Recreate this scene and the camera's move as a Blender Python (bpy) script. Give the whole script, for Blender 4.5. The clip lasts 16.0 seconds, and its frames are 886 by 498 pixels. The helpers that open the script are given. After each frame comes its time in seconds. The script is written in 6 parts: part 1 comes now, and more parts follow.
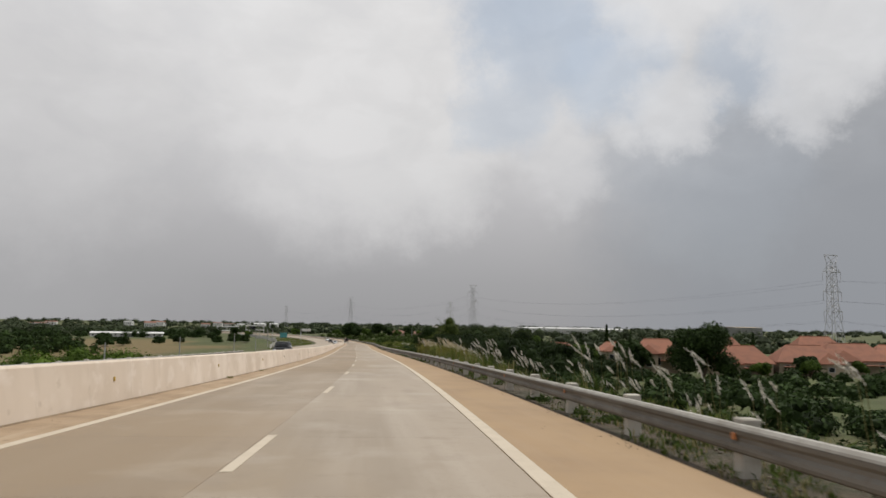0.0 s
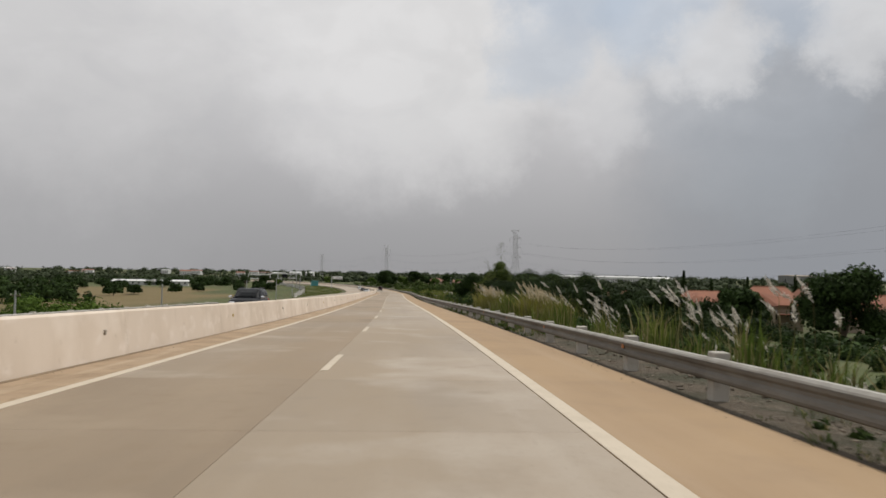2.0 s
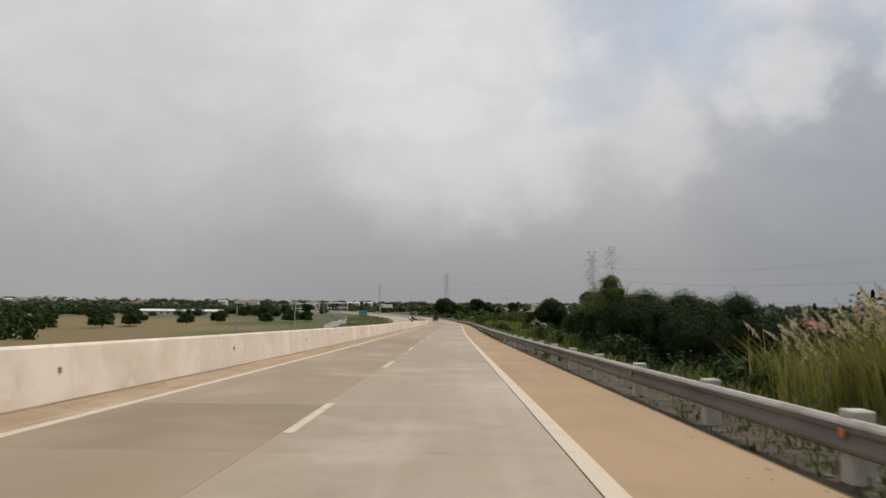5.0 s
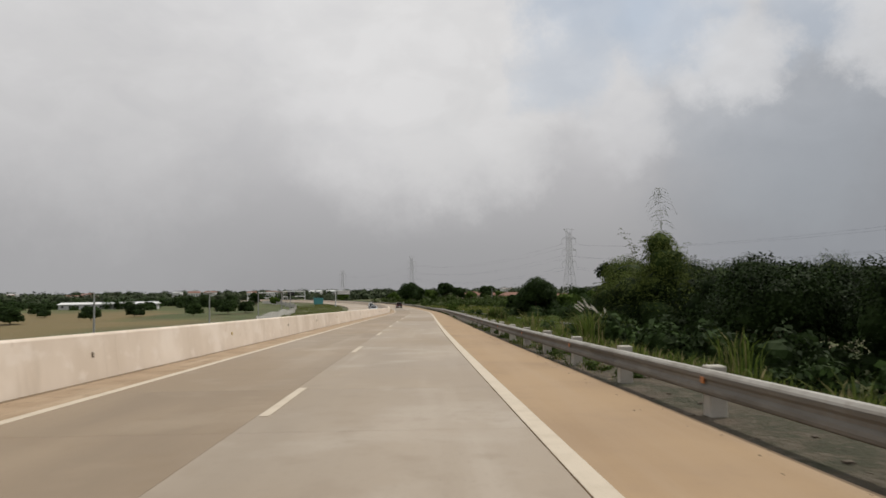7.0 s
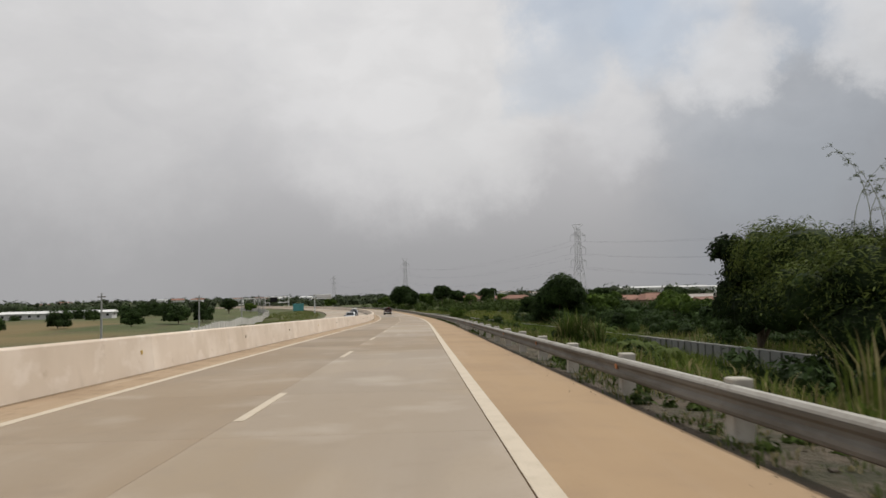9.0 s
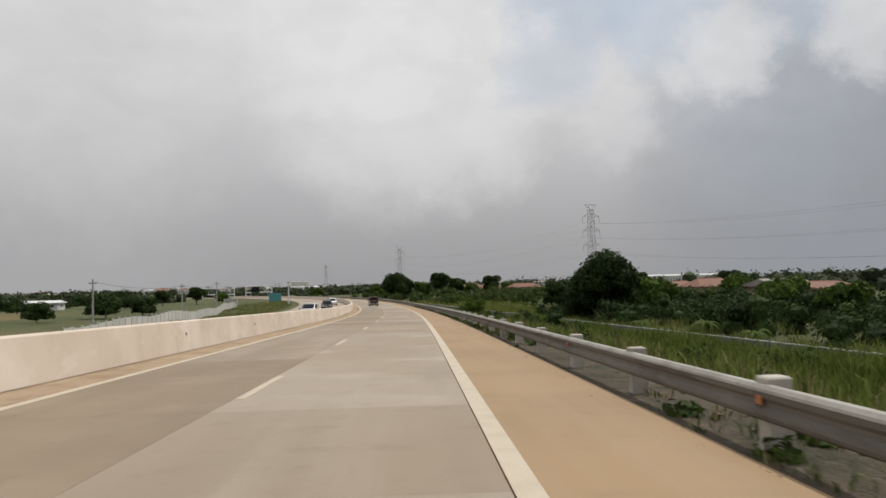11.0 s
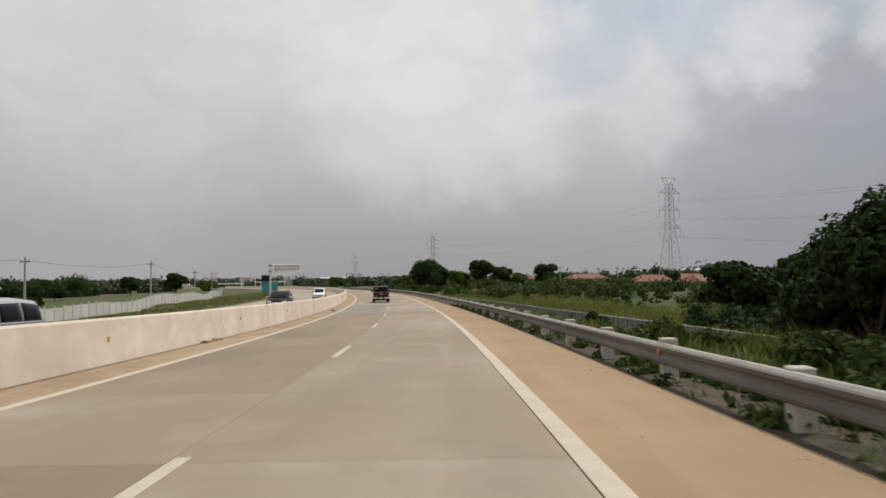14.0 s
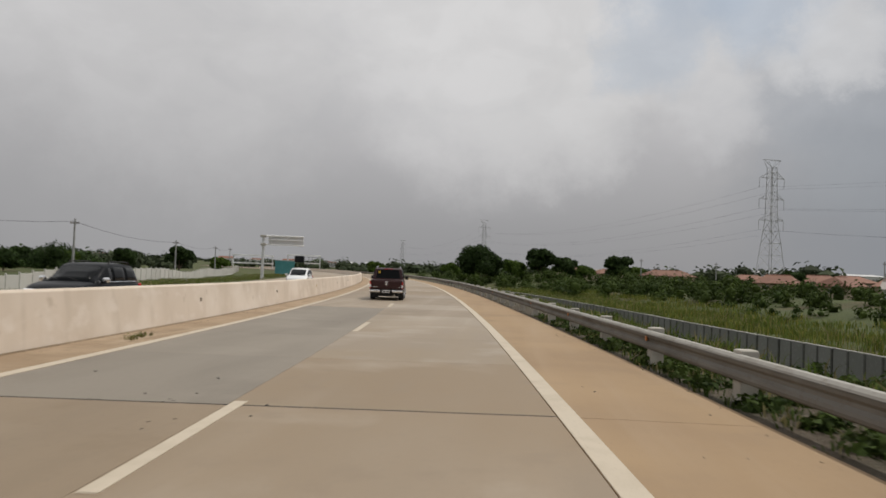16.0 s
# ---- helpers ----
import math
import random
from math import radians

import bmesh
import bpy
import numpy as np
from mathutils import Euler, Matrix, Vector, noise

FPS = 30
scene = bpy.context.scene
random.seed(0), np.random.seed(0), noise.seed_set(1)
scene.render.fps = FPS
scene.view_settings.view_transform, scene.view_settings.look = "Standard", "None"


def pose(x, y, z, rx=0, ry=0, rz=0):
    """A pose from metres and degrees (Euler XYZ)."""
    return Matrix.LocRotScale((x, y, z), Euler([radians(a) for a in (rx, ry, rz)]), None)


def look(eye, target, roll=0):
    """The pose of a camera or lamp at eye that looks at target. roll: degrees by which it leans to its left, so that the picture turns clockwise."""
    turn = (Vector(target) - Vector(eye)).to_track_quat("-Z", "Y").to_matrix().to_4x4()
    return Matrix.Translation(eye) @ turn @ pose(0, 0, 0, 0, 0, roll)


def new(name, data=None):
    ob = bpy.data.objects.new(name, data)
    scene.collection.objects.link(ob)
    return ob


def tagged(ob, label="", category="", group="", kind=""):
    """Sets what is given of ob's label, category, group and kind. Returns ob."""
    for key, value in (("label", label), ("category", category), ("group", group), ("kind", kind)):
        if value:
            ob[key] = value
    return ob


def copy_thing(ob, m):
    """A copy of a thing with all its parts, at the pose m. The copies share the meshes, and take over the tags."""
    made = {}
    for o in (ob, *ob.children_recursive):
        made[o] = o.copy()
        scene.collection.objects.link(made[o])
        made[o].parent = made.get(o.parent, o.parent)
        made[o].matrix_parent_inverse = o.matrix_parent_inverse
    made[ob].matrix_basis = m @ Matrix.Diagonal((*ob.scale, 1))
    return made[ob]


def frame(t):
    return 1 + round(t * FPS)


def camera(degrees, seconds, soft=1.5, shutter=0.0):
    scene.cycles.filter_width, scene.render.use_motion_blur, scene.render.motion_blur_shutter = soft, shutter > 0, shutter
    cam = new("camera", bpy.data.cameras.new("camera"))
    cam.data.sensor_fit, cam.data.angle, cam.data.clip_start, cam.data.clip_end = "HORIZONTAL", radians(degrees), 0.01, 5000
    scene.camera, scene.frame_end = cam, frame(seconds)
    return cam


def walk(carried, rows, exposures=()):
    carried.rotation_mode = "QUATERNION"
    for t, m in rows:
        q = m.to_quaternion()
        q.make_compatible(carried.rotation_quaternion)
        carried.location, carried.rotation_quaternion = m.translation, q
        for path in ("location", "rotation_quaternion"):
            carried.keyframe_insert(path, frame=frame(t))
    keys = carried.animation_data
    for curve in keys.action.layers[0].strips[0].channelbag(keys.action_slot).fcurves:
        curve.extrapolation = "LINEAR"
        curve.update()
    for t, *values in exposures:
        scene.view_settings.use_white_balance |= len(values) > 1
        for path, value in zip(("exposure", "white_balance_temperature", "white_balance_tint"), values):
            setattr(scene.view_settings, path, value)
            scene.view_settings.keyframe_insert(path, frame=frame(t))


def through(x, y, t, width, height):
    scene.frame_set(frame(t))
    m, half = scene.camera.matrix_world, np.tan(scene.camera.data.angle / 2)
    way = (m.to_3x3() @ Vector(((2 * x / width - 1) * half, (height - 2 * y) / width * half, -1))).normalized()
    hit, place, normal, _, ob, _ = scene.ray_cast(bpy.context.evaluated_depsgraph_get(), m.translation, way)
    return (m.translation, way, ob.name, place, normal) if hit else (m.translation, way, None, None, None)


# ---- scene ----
# ---- camera and its way ----
cam = camera(64.507, 16.0, soft=1.6, shutter=0.12)
PATH = [
    (0, -1.826, -1.416, 1.550, -6.579, 6.263, -0.938),
    (0.5, -1.729, 7.572, 1.343, -4.635, 5.842, -1.511),
    (1, -1.432, 16.316, 1.068, -4.206, 4.401, -0.453),
    (1.5, -1.167, 24.946, 0.839, -3.935, 4.174, -0.402),
    (2, -0.963, 34.370, 0.588, -3.626, 2.086, -0.944),
    (2.5, -0.758, 43.901, 0.346, -1.130, 2.465, 0.325),
    (3, -0.508, 53.483, 0.115, 1.456, 3.992, 0.101),
    (3.5, -0.300, 63.251, -0.173, 2.309, 3.394, -0.130),
    (4, -0.157, 72.401, -0.381, -0.264, 2.936, -0.201),
    (4.5, -0.098, 82.700, -0.683, 1.764, 3.089, -0.394),
    (5, -0.109, 92.846, -0.928, 1.385, 4.502, -0.694),
    (7.5, -0.641, 142.961, -2.101, -1.598, 3.273, 0.916),
    (8, -0.599, 152.772, -2.306, -0.901, 5.326, 1.078),
    (8.5, -0.578, 163.226, -2.479, -1.589, 4.548, 0.947),
    (9, -0.595, 173.783, -2.682, -1.809, 3.800, 1.331),
    (9.5, -0.596, 183.672, -2.871, -1.915, 3.878, -0.167),
    (10, -0.475, 193.545, -3.056, -2.080, 4.002, 0.107),
    (12.5, -0.546, 245.083, -4.122, -1.961, 1.146, 2.885),
    (13, -0.775, 255.796, -4.312, -0.823, 2.341, 0.939),
    (13.5, -1.009, 265.707, -4.530, -0.582, 1.560, 2.103),
    (14, -1.337, 276.253, -4.746, 0.576, 2.502, 0.726),
    (14.5, -1.557, 286.233, -4.887, 1.325, 3.129, 3.312),
    (15, -1.903, 296.487, -5.130, 1.342, 0.587, 1.471),
    (15.5, -2.385, 306.086, -5.200, 6.196, 4.602, 1.217),
    (16, -2.830, 315.641, -5.387, 4.566, 1.676, -1.986),
]
# the film darkens a little at its start and at its end
EXPOSURES = [(0.0, 0.0), (0.5, -0.07), (1.5, -0.07), (2.2, 0.0), (3.0, 0.02), (4.0, -0.03), (9.0, 0.0), (10.0, 0.03), (15.5, 0.02), (15.7, 0.0), (16.0, -0.16)]
walk(cam, [(t, pose(x, y, z, 90 + pitch, roll, yaw)) for t, x, y, z, yaw, pitch, roll in PATH], EXPOSURES)

# ---- world, sun, exposure ----
SUN_AZ, SUN_EL = 48.0, 58.0          # degrees right of the road's +y, above the horizon
world = bpy.data.worlds.new("sky")
scene.world = world
world.use_nodes = True


def build_sky():
    nt = world.node_tree
    nt.nodes.clear()
    N, L = nt.nodes.new, nt.links.new
    out, bg = N("ShaderNodeOutputWorld"), N("ShaderNodeBackground")
    co = N("ShaderNodeTexCoord")
    sky = N("ShaderNodeTexSky")
    sky.sky_type, sky.sun_disc = "NISHITA", False
    sky.sun_elevation, sky.sun_rotation = radians(SUN_EL), radians(SUN_AZ)
    sky.air_density, sky.dust_density = 1.2, 2.0
    dim = N("ShaderNodeVectorMath")
    dim.operation = "SCALE"
    dim.inputs["Scale"].default_value = 0.11
    L(sky.outputs[0], dim.inputs[0])
    sep = N("ShaderNodeSeparateXYZ")
    L(co.outputs["Generated"], sep.inputs[0])
    # the cloud deck, brighter upwards
    ramp = N("ShaderNodeValToRGB")
    els = ramp.color_ramp.elements
    els[0].position, els[0].color = 0.0, (0.325, 0.322, 0.330, 1)
    els[1].position, els[1].color = 1.0, (0.74, 0.74, 0.74, 1)
    for pos, col in ((0.06, (0.362, 0.359, 0.367, 1)), (0.16, (0.475, 0.47, 0.480, 1)), (0.3, (0.66, 0.655, 0.66, 1)), (0.5, (0.74, 0.74, 0.745, 1))):
        e = els.new(pos)
        e.color = col
    L(sep.outputs["Z"], ramp.inputs[0])

    def cloud(scale, detail, stretch, seed):
        m = N("ShaderNodeMapping")
        m.inputs["Scale"].default_value = stretch
        m.inputs["Location"].default_value = seed
        n = N("ShaderNodeTexNoise")
        n.inputs["Scale"].default_value, n.inputs["Detail"].default_value = scale, detail
        n.inputs["Roughness"].default_value, n.inputs["Distortion"].default_value = 0.52, 0.35
        L(co.outputs["Generated"], m.inputs[0])
        L(m.outputs[0], n.inputs["Vector"])
        return n.outputs["Fac"]

    def mixed(a, b, fac, kind="MIX"):
        x = N("ShaderNodeMix")
        x.data_type, x.blend_type = "RGBA", kind
        for sock, val in ((x.inputs[6], a), (x.inputs[7], b), (x.inputs[0], fac)):
            if isinstance(val, bpy.types.NodeSocket):
                L(val, sock)
            else:
                sock.default_value = val
        return x.outputs[2]

    def remap(v, a, b, c=0.0, d=1.0):
        r = N("ShaderNodeMapRange")
        r.interpolation_type = "SMOOTHSTEP"
        for i, val in zip((1, 2, 3, 4), (a, b, c, d)):
            r.inputs[i].default_value = val
        L(v, r.inputs[0])
        return r.outputs[0]

    # the directions, bent by noise so that cloud edges billow
    bent = N("ShaderNodeVectorMath")
    bent.operation = "MULTIPLY_ADD"
    wob = N("ShaderNodeTexNoise")
    wob.inputs["Scale"].default_value, wob.inputs["Detail"].default_value, wob.inputs["Roughness"].default_value = 6.5, 9, 0.66
    L(co.outputs["Generated"], wob.inputs["Vector"])
    L(wob.outputs["Color"], bent.inputs[0])
    bent.inputs[1].default_value = (0.20, 0.20, 0.16)
    shift = N("ShaderNodeVectorMath")
    shift.operation = "SUBTRACT"
    shift.inputs[1].default_value = (0.10, 0.10, 0.08)
    L(co.outputs["Generated"], shift.inputs[0])
    L(shift.outputs[0], bent.inputs[2])

    def lobe(az, el, inner, outer):
        """1 near a direction of the sky (degrees right of +y, and up), 0 away from it."""
        d = N("ShaderNodeVectorMath")
        d.operation = "DOT_PRODUCT"
        unit = N("ShaderNodeVectorMath")
        unit.operation = "NORMALIZE"
        L(bent.outputs[0], unit.inputs[0])
        L(unit.outputs[0], d.inputs[0])
        a, e = radians(az), radians(el)
        d.inputs[1].default_value = (math.sin(a) * math.cos(e), math.cos(a) * math.cos(e), math.sin(e))
        return remap(d.outputs["Value"], math.cos(radians(outer)), math.cos(radians(inner)))

    def times(a, b):
        m = N("ShaderNodeMath")
        m.operation = "MULTIPLY"
        for sock, val in zip(m.inputs, (a, b)):
            if isinstance(val, bpy.types.NodeSocket):
                L(val, sock)
            else:
                sock.default_value = val
        return m.outputs[0]

    big = cloud(2.1, 6, (1, 1, 2.2), (3.1, 0.4, 1.7))
    fine = cloud(6.0, 8, (1, 1, 2.0), (0.3, 5.2, 2.2))
    high = remap(sep.outputs["Z"], 0.08, 0.26)
    col = mixed(ramp.outputs[0], (1.08, 1.08, 1.08, 1), times(remap(big, 0.40, 0.68), high), "MULTIPLY")
    col = mixed(col, (0.90, 0.905, 0.92, 1), times(remap(fine, 0.48, 0.72, 0.0, 0.5), high), "MULTIPLY")
    # darker, cooler cloud low on the right, paler grey on the left
    col = mixed(col, (0.275, 0.292, 0.320, 1), times(lobe(38, 5, 6, 24), 0.8))
    col = mixed(col, (0.40, 0.397, 0.405, 1), times(lobe(-27, 8, 3, 18), 0.7))
    col = mixed(col, (0.68, 0.672, 0.675, 1), times(lobe(-25, 22, 5, 20), 0.6))
    # the bright bank over the road
    col = mixed(col, (0.72, 0.712, 0.712, 1), times(lobe(1, 19, 5, 15), 0.75))
    col = mixed(col, (0.66, 0.655, 0.655, 1), times(lobe(5, 13.5, 2, 8), 0.55))
    # gaps with blue showing through
    blue = mixed(dim.outputs[0], (0.46, 0.515, 0.585, 1), 0.8)
    for az, el, inner, outer, k in ((14, 23.5, 2, 6.5, 0.75), (20, 20.5, 2, 6, 0.7), (11.5, 16.5, 1, 4.5, 0.5), (31, 20, 1, 5, 0.55), (27, 12, 2, 9, 0.15), (12, 29, 2, 8, 0.6)):
        col = mixed(col, blue, times(lobe(az, el, inner, outer), k))
    # billows among the gaps
    for az, el, inner, outer, k in ((25, 17, 1.5, 4.5, 0.7), (34, 16.5, 1, 4, 0.65), (37, 22, 2, 6.5, 0.8), (23, 25, 1, 5, 0.6), (17, 13, 1, 5, 0.4), (29, 26, 1, 5, 0.6)):
        col = mixed(col, (0.69, 0.69, 0.70, 1), times(lobe(az, el, inner, outer), k))
    puff = cloud(11.0, 10, (1, 1, 1.7), (2.3, 1.1, 4.4))
    col = mixed(col, (1.045, 1.045, 1.045, 1), times(remap(puff, 0.48, 0.66), high), "MULTIPLY")
    col = mixed(col, (0.965, 0.967, 0.972, 1), times(remap(puff, 0.50, 0.34), high), "MULTIPLY")
    L(col, bg.inputs[0])
    bg.inputs[1].default_value = 1.0
    L(bg.outputs[0], out.inputs[0])


build_sky()
sun = new("sun", bpy.data.lights.new("sun", "SUN"))
sun.data.energy, sun.data.angle, sun.data.color = 2.8, radians(1.5), (1.0, 0.95, 0.87)
sun_way = Vector((math.sin(radians(SUN_AZ)) * math.cos(radians(SUN_EL)), math.cos(radians(SUN_AZ)) * math.cos(radians(SUN_EL)), math.sin(radians(SUN_EL))))
sun.matrix_world = look(sun_way * 300, (0, 0, 0))


# ---- materials ----
def material(name, base, rough=0.8, metal=0.0, var=(), bump=(), island=0.0, random_tint=0.0, spec=0.3, coat=0.0):
    """var: (scale, colour, low, high, strength) noise layers mixed over base. bump: (scale, strength, distance). island, random_tint: lightness spread by piece."""
    m = bpy.data.materials.new(name)
    m.use_nodes = True
    nt = m.node_tree
    N, L = nt.nodes.new, nt.links.new
    b = nt.nodes["Principled BSDF"]
    b.inputs["Roughness"].default_value, b.inputs["Metallic"].default_value = rough, metal
    b.inputs["Specular IOR Level"].default_value = spec
    b.inputs["Coat Weight"].default_value = coat
    co = N("ShaderNodeTexCoord")
    geo = N("ShaderNodeNewGeometry")
    col = N("ShaderNodeRGB")
    col.outputs[0].default_value = (*base, 1)
    col = col.outputs[0]
    for scale, tint, low, high, strength in var:
        n = N("ShaderNodeTexNoise")
        stretch = scale if isinstance(scale, tuple) else (scale, scale, scale)
        mp = N("ShaderNodeMapping")
        mp.inputs["Scale"].default_value = stretch
        L(geo.outputs["Position"], mp.inputs[0])
        L(mp.outputs[0], n.inputs["Vector"])
        n.inputs["Scale"].default_value, n.inputs["Detail"].default_value = 1.0, 5
        r = N("ShaderNodeMapRange")
        r.inputs[1].default_value, r.inputs[2].default_value, r.inputs[4].default_value = low, high, strength
        L(n.outputs["Fac"], r.inputs[0])
        x = N("ShaderNodeMix")
        x.data_type = "RGBA"
        x.inputs[7].default_value = (*tint, 1)
        L(r.outputs[0], x.inputs[0])
        L(col, x.inputs[6])
        col = x.outputs[2]
    for spread, sock in ((island, geo.outputs["Random Per Island"]), (random_tint, N("ShaderNodeObjectInfo").outputs["Random"])):
        if spread:
            r = N("ShaderNodeMapRange")
            r.inputs[3].default_value, r.inputs[4].default_value = 1 - spread, 1 + spread
            L(sock, r.inputs[0])
            x = N("ShaderNodeVectorMath")
            x.operation = "SCALE"
            L(col, x.inputs[0])
            L(r.outputs[0], x.inputs["Scale"])
            col = x.outputs[0]
    L(col, b.inputs["Base Color"])
    prev = None
    for scale, strength, dist in bump:
        n = N("ShaderNodeTexNoise")
        n.inputs["Scale"].default_value, n.inputs["Detail"].default_value = scale, 4
        L(geo.outputs["Position"], n.inputs["Vector"])
        k = N("ShaderNodeBump")
        k.inputs["Strength"].default_value, k.inputs["Distance"].default_value = strength, dist
        L(n.outputs["Fac"], k.inputs["Height"])
        if prev:
            L(prev, k.inputs["Normal"])
        prev = k.outputs[0]
    if prev:
        L(prev, b.inputs["Normal"])
    return m


def leafy(name, base, other, spread=0.45, through=0.25):
    """Leaves: two greens by leaf, some light through the blade."""
    m = bpy.data.materials.new(name)
    m.use_nodes = True
    nt = m.node_tree
    N, L = nt.nodes.new, nt.links.new
    b, out = nt.nodes["Principled BSDF"], nt.nodes["Material Output"]
    b.inputs["Roughness"].default_value = 0.65
    b.inputs["Specular IOR Level"].default_value = 0.04
    geo = N("ShaderNodeNewGeometry")
    n = N("ShaderNodeTexNoise")
    n.inputs["Scale"].default_value = 0.35
    L(geo.outputs["Position"], n.inputs["Vector"])
    x = N("ShaderNodeMix")
    x.data_type = "RGBA"
    x.inputs[6].default_value, x.inputs[7].default_value = (*base, 1), (*other, 1)
    a = N("ShaderNodeMath")
    a.operation = "MULTIPLY_ADD"
    L(geo.outputs["Random Per Island"], a.inputs[0])
    a.inputs[1].default_value = 0.6
    r = N("ShaderNodeMapRange")
    r.inputs[1].default_value, r.inputs[2].default_value, r.inputs[3].default_value, r.inputs[4].default_value = 0.35, 0.65, -0.2, 0.5
    L(n.outputs["Fac"], r.inputs[0])
    L(r.outputs[0], a.inputs[2])
    L(a.outputs[0], x.inputs[0])
    v = N("ShaderNodeMapRange")
    v.inputs[3].default_value, v.inputs[4].default_value = 1 - spread, 1 + spread
    w = N("ShaderNodeTexWhiteNoise")
    w.noise_dimensions = "1D"
    L(geo.outputs["Random Per Island"], w.inputs["W"])
    L(w.outputs["Value"], v.inputs[0])
    s = N("ShaderNodeVectorMath")
    s.operation = "SCALE"
    L(x.outputs[2], s.inputs[0])
    L(v.outputs[0], s.inputs["Scale"])
    L(s.outputs[0], b.inputs["Base Color"])
    t = N("ShaderNodeBsdfTranslucent")
    L(s.outputs[0], t.inputs[0])
    mix = N("ShaderNodeMixShader")
    mix.inputs[0].default_value = through
    L(b.outputs[0], mix.inputs[1])
    L(t.outputs[0], mix.inputs[2])
    L(mix.outputs[0], out.inputs[0])
    return m


CONCRETE = material("road_concrete", (0.296, 0.242, 0.183), 0.6, var=(((0.5, 0.05, 1), (0.228, 0.184, 0.135), 0.38, 0.64, 0.8), ((1.1, 0.03, 1), (0.345, 0.293, 0.234), 0.52, 0.68, 0.65), ((0.12, 0.05, 1), (0.240, 0.182, 0.118), 0.44, 0.58, 0.85), ((0.35, 0.11, 1), (0.235, 0.190, 0.143), 0.54, 0.60, 0.5), (0.45, (0.352, 0.302, 0.244), 0.54, 0.70, 0.65), (1.6, (0.215, 0.168, 0.12), 0.56, 0.74, 0.55), (14, (0.21, 0.172, 0.13), 0.55, 0.8, 0.5)), bump=((60, 0.25, 0.004),), random_tint=0.05, spec=0.4)
LANE_DUST = material("dusty_lane_concrete", (0.266, 0.212, 0.155), 0.64, var=(((0.5, 0.05, 1), (0.208, 0.163, 0.114), 0.38, 0.64, 0.8), ((1.1, 0.03, 1), (0.31, 0.257, 0.198), 0.52, 0.68, 0.65), ((0.12, 0.05, 1), (0.218, 0.158, 0.097), 0.44, 0.58, 0.85), ((0.35, 0.11, 1), (0.212, 0.166, 0.118), 0.54, 0.60, 0.5), (0.45, (0.315, 0.264, 0.204), 0.54, 0.70, 0.65), (1.6, (0.195, 0.148, 0.102), 0.56, 0.74, 0.55), (14, (0.20, 0.158, 0.115), 0.55, 0.8, 0.5)), bump=((60, 0.25, 0.004),), random_tint=0.05, spec=0.36)
STAINED = material("stained_brown_concrete", (0.226, 0.171, 0.114), 0.66, var=(((0.6, 0.12, 1), (0.177, 0.133, 0.089), 0.40, 0.64, 0.8), (0.5, (0.268, 0.211, 0.148), 0.52, 0.72, 0.6), (1.8, (0.182, 0.131, 0.080), 0.56, 0.74, 0.5), (14, (0.171, 0.131, 0.091), 0.55, 0.8, 0.5)), bump=((60, 0.25, 0.004),), random_tint=0.06, spec=0.3)
GREYED = material("greyed_concrete", (0.215, 0.186, 0.150), 0.64, var=(((0.7, 0.15, 1), (0.170, 0.146, 0.117), 0.40, 0.64, 0.8), (0.5, (0.255, 0.222, 0.18), 0.52, 0.72, 0.6), (14, (0.16, 0.138, 0.11), 0.55, 0.8, 0.5)), bump=((60, 0.25, 0.004),), random_tint=0.06, spec=0.3)
DUSTY = material("tan_shoulder", (0.300, 0.206, 0.117), 0.85, var=((0.35, (0.239, 0.162, 0.095), 0.42, 0.68, 0.75), ((0.9, 0.06, 1), (0.328, 0.237, 0.150), 0.5, 0.70, 0.6), ((3, 0.15, 1), (0.309, 0.226, 0.148), 0.5, 0.75, 0.4), (1.4, (0.257, 0.179, 0.109), 0.56, 0.74, 0.5), (20, (0.193, 0.137, 0.089), 0.6, 0.8, 0.5)), bump=((50, 0.3, 0.005),))
DIRT = material("barrier_foot_dust", (0.320, 0.234, 0.153), 0.9, var=((0.8, (0.248, 0.175, 0.109), 0.42, 0.62, 0.8), ((2.5, 0.25, 1), (0.383, 0.301, 0.211), 0.52, 0.68, 0.75), (3.5, (0.198, 0.140, 0.087), 0.56, 0.72, 0.6), (18, (0.135, 0.099, 0.065), 0.6, 0.8, 0.6)), bump=((25, 0.5, 0.01), (4, 0.4, 0.03)))
PAINT = material("road_paint", (0.468, 0.402, 0.312), 0.6, var=((2.5, (0.359, 0.300, 0.222), 0.45, 0.75, 0.6), (30, (0.296, 0.242, 0.179), 0.58, 0.75, 0.5)), bump=((80, 0.2, 0.002),))
TAR = material("joint_tar", (0.05, 0.045, 0.04), 0.8, var=((6, (0.12, 0.10, 0.08), 0.5, 0.7, 0.7),))
BARRIER = material("barrier_concrete", (0.594, 0.508, 0.422), 0.85, var=(((0.642, 0.633, 0.371), (0.509, 0.424, 0.339), 0.42, 0.66, 0.75), ((2.4, 2.4, 0.4), (0.428, 0.353, 0.278), 0.60, 0.76, 0.5), (0.45, (0.674, 0.596, 0.514), 0.50, 0.64, 0.8), ((1.4, 1.4, 2.2), (0.664, 0.591, 0.519), 0.55, 0.68, 0.6), (2.6, (0.364, 0.285, 0.212), 0.66, 0.76, 0.5)), bump=((25, 0.25, 0.01), (3, 0.2, 0.02)), random_tint=0.04)
SALMON = material("yellow_reflector", (0.48, 0.33, 0.07), 0.5, var=((20, (0.36, 0.26, 0.09), 0.5, 0.7, 0.6),))
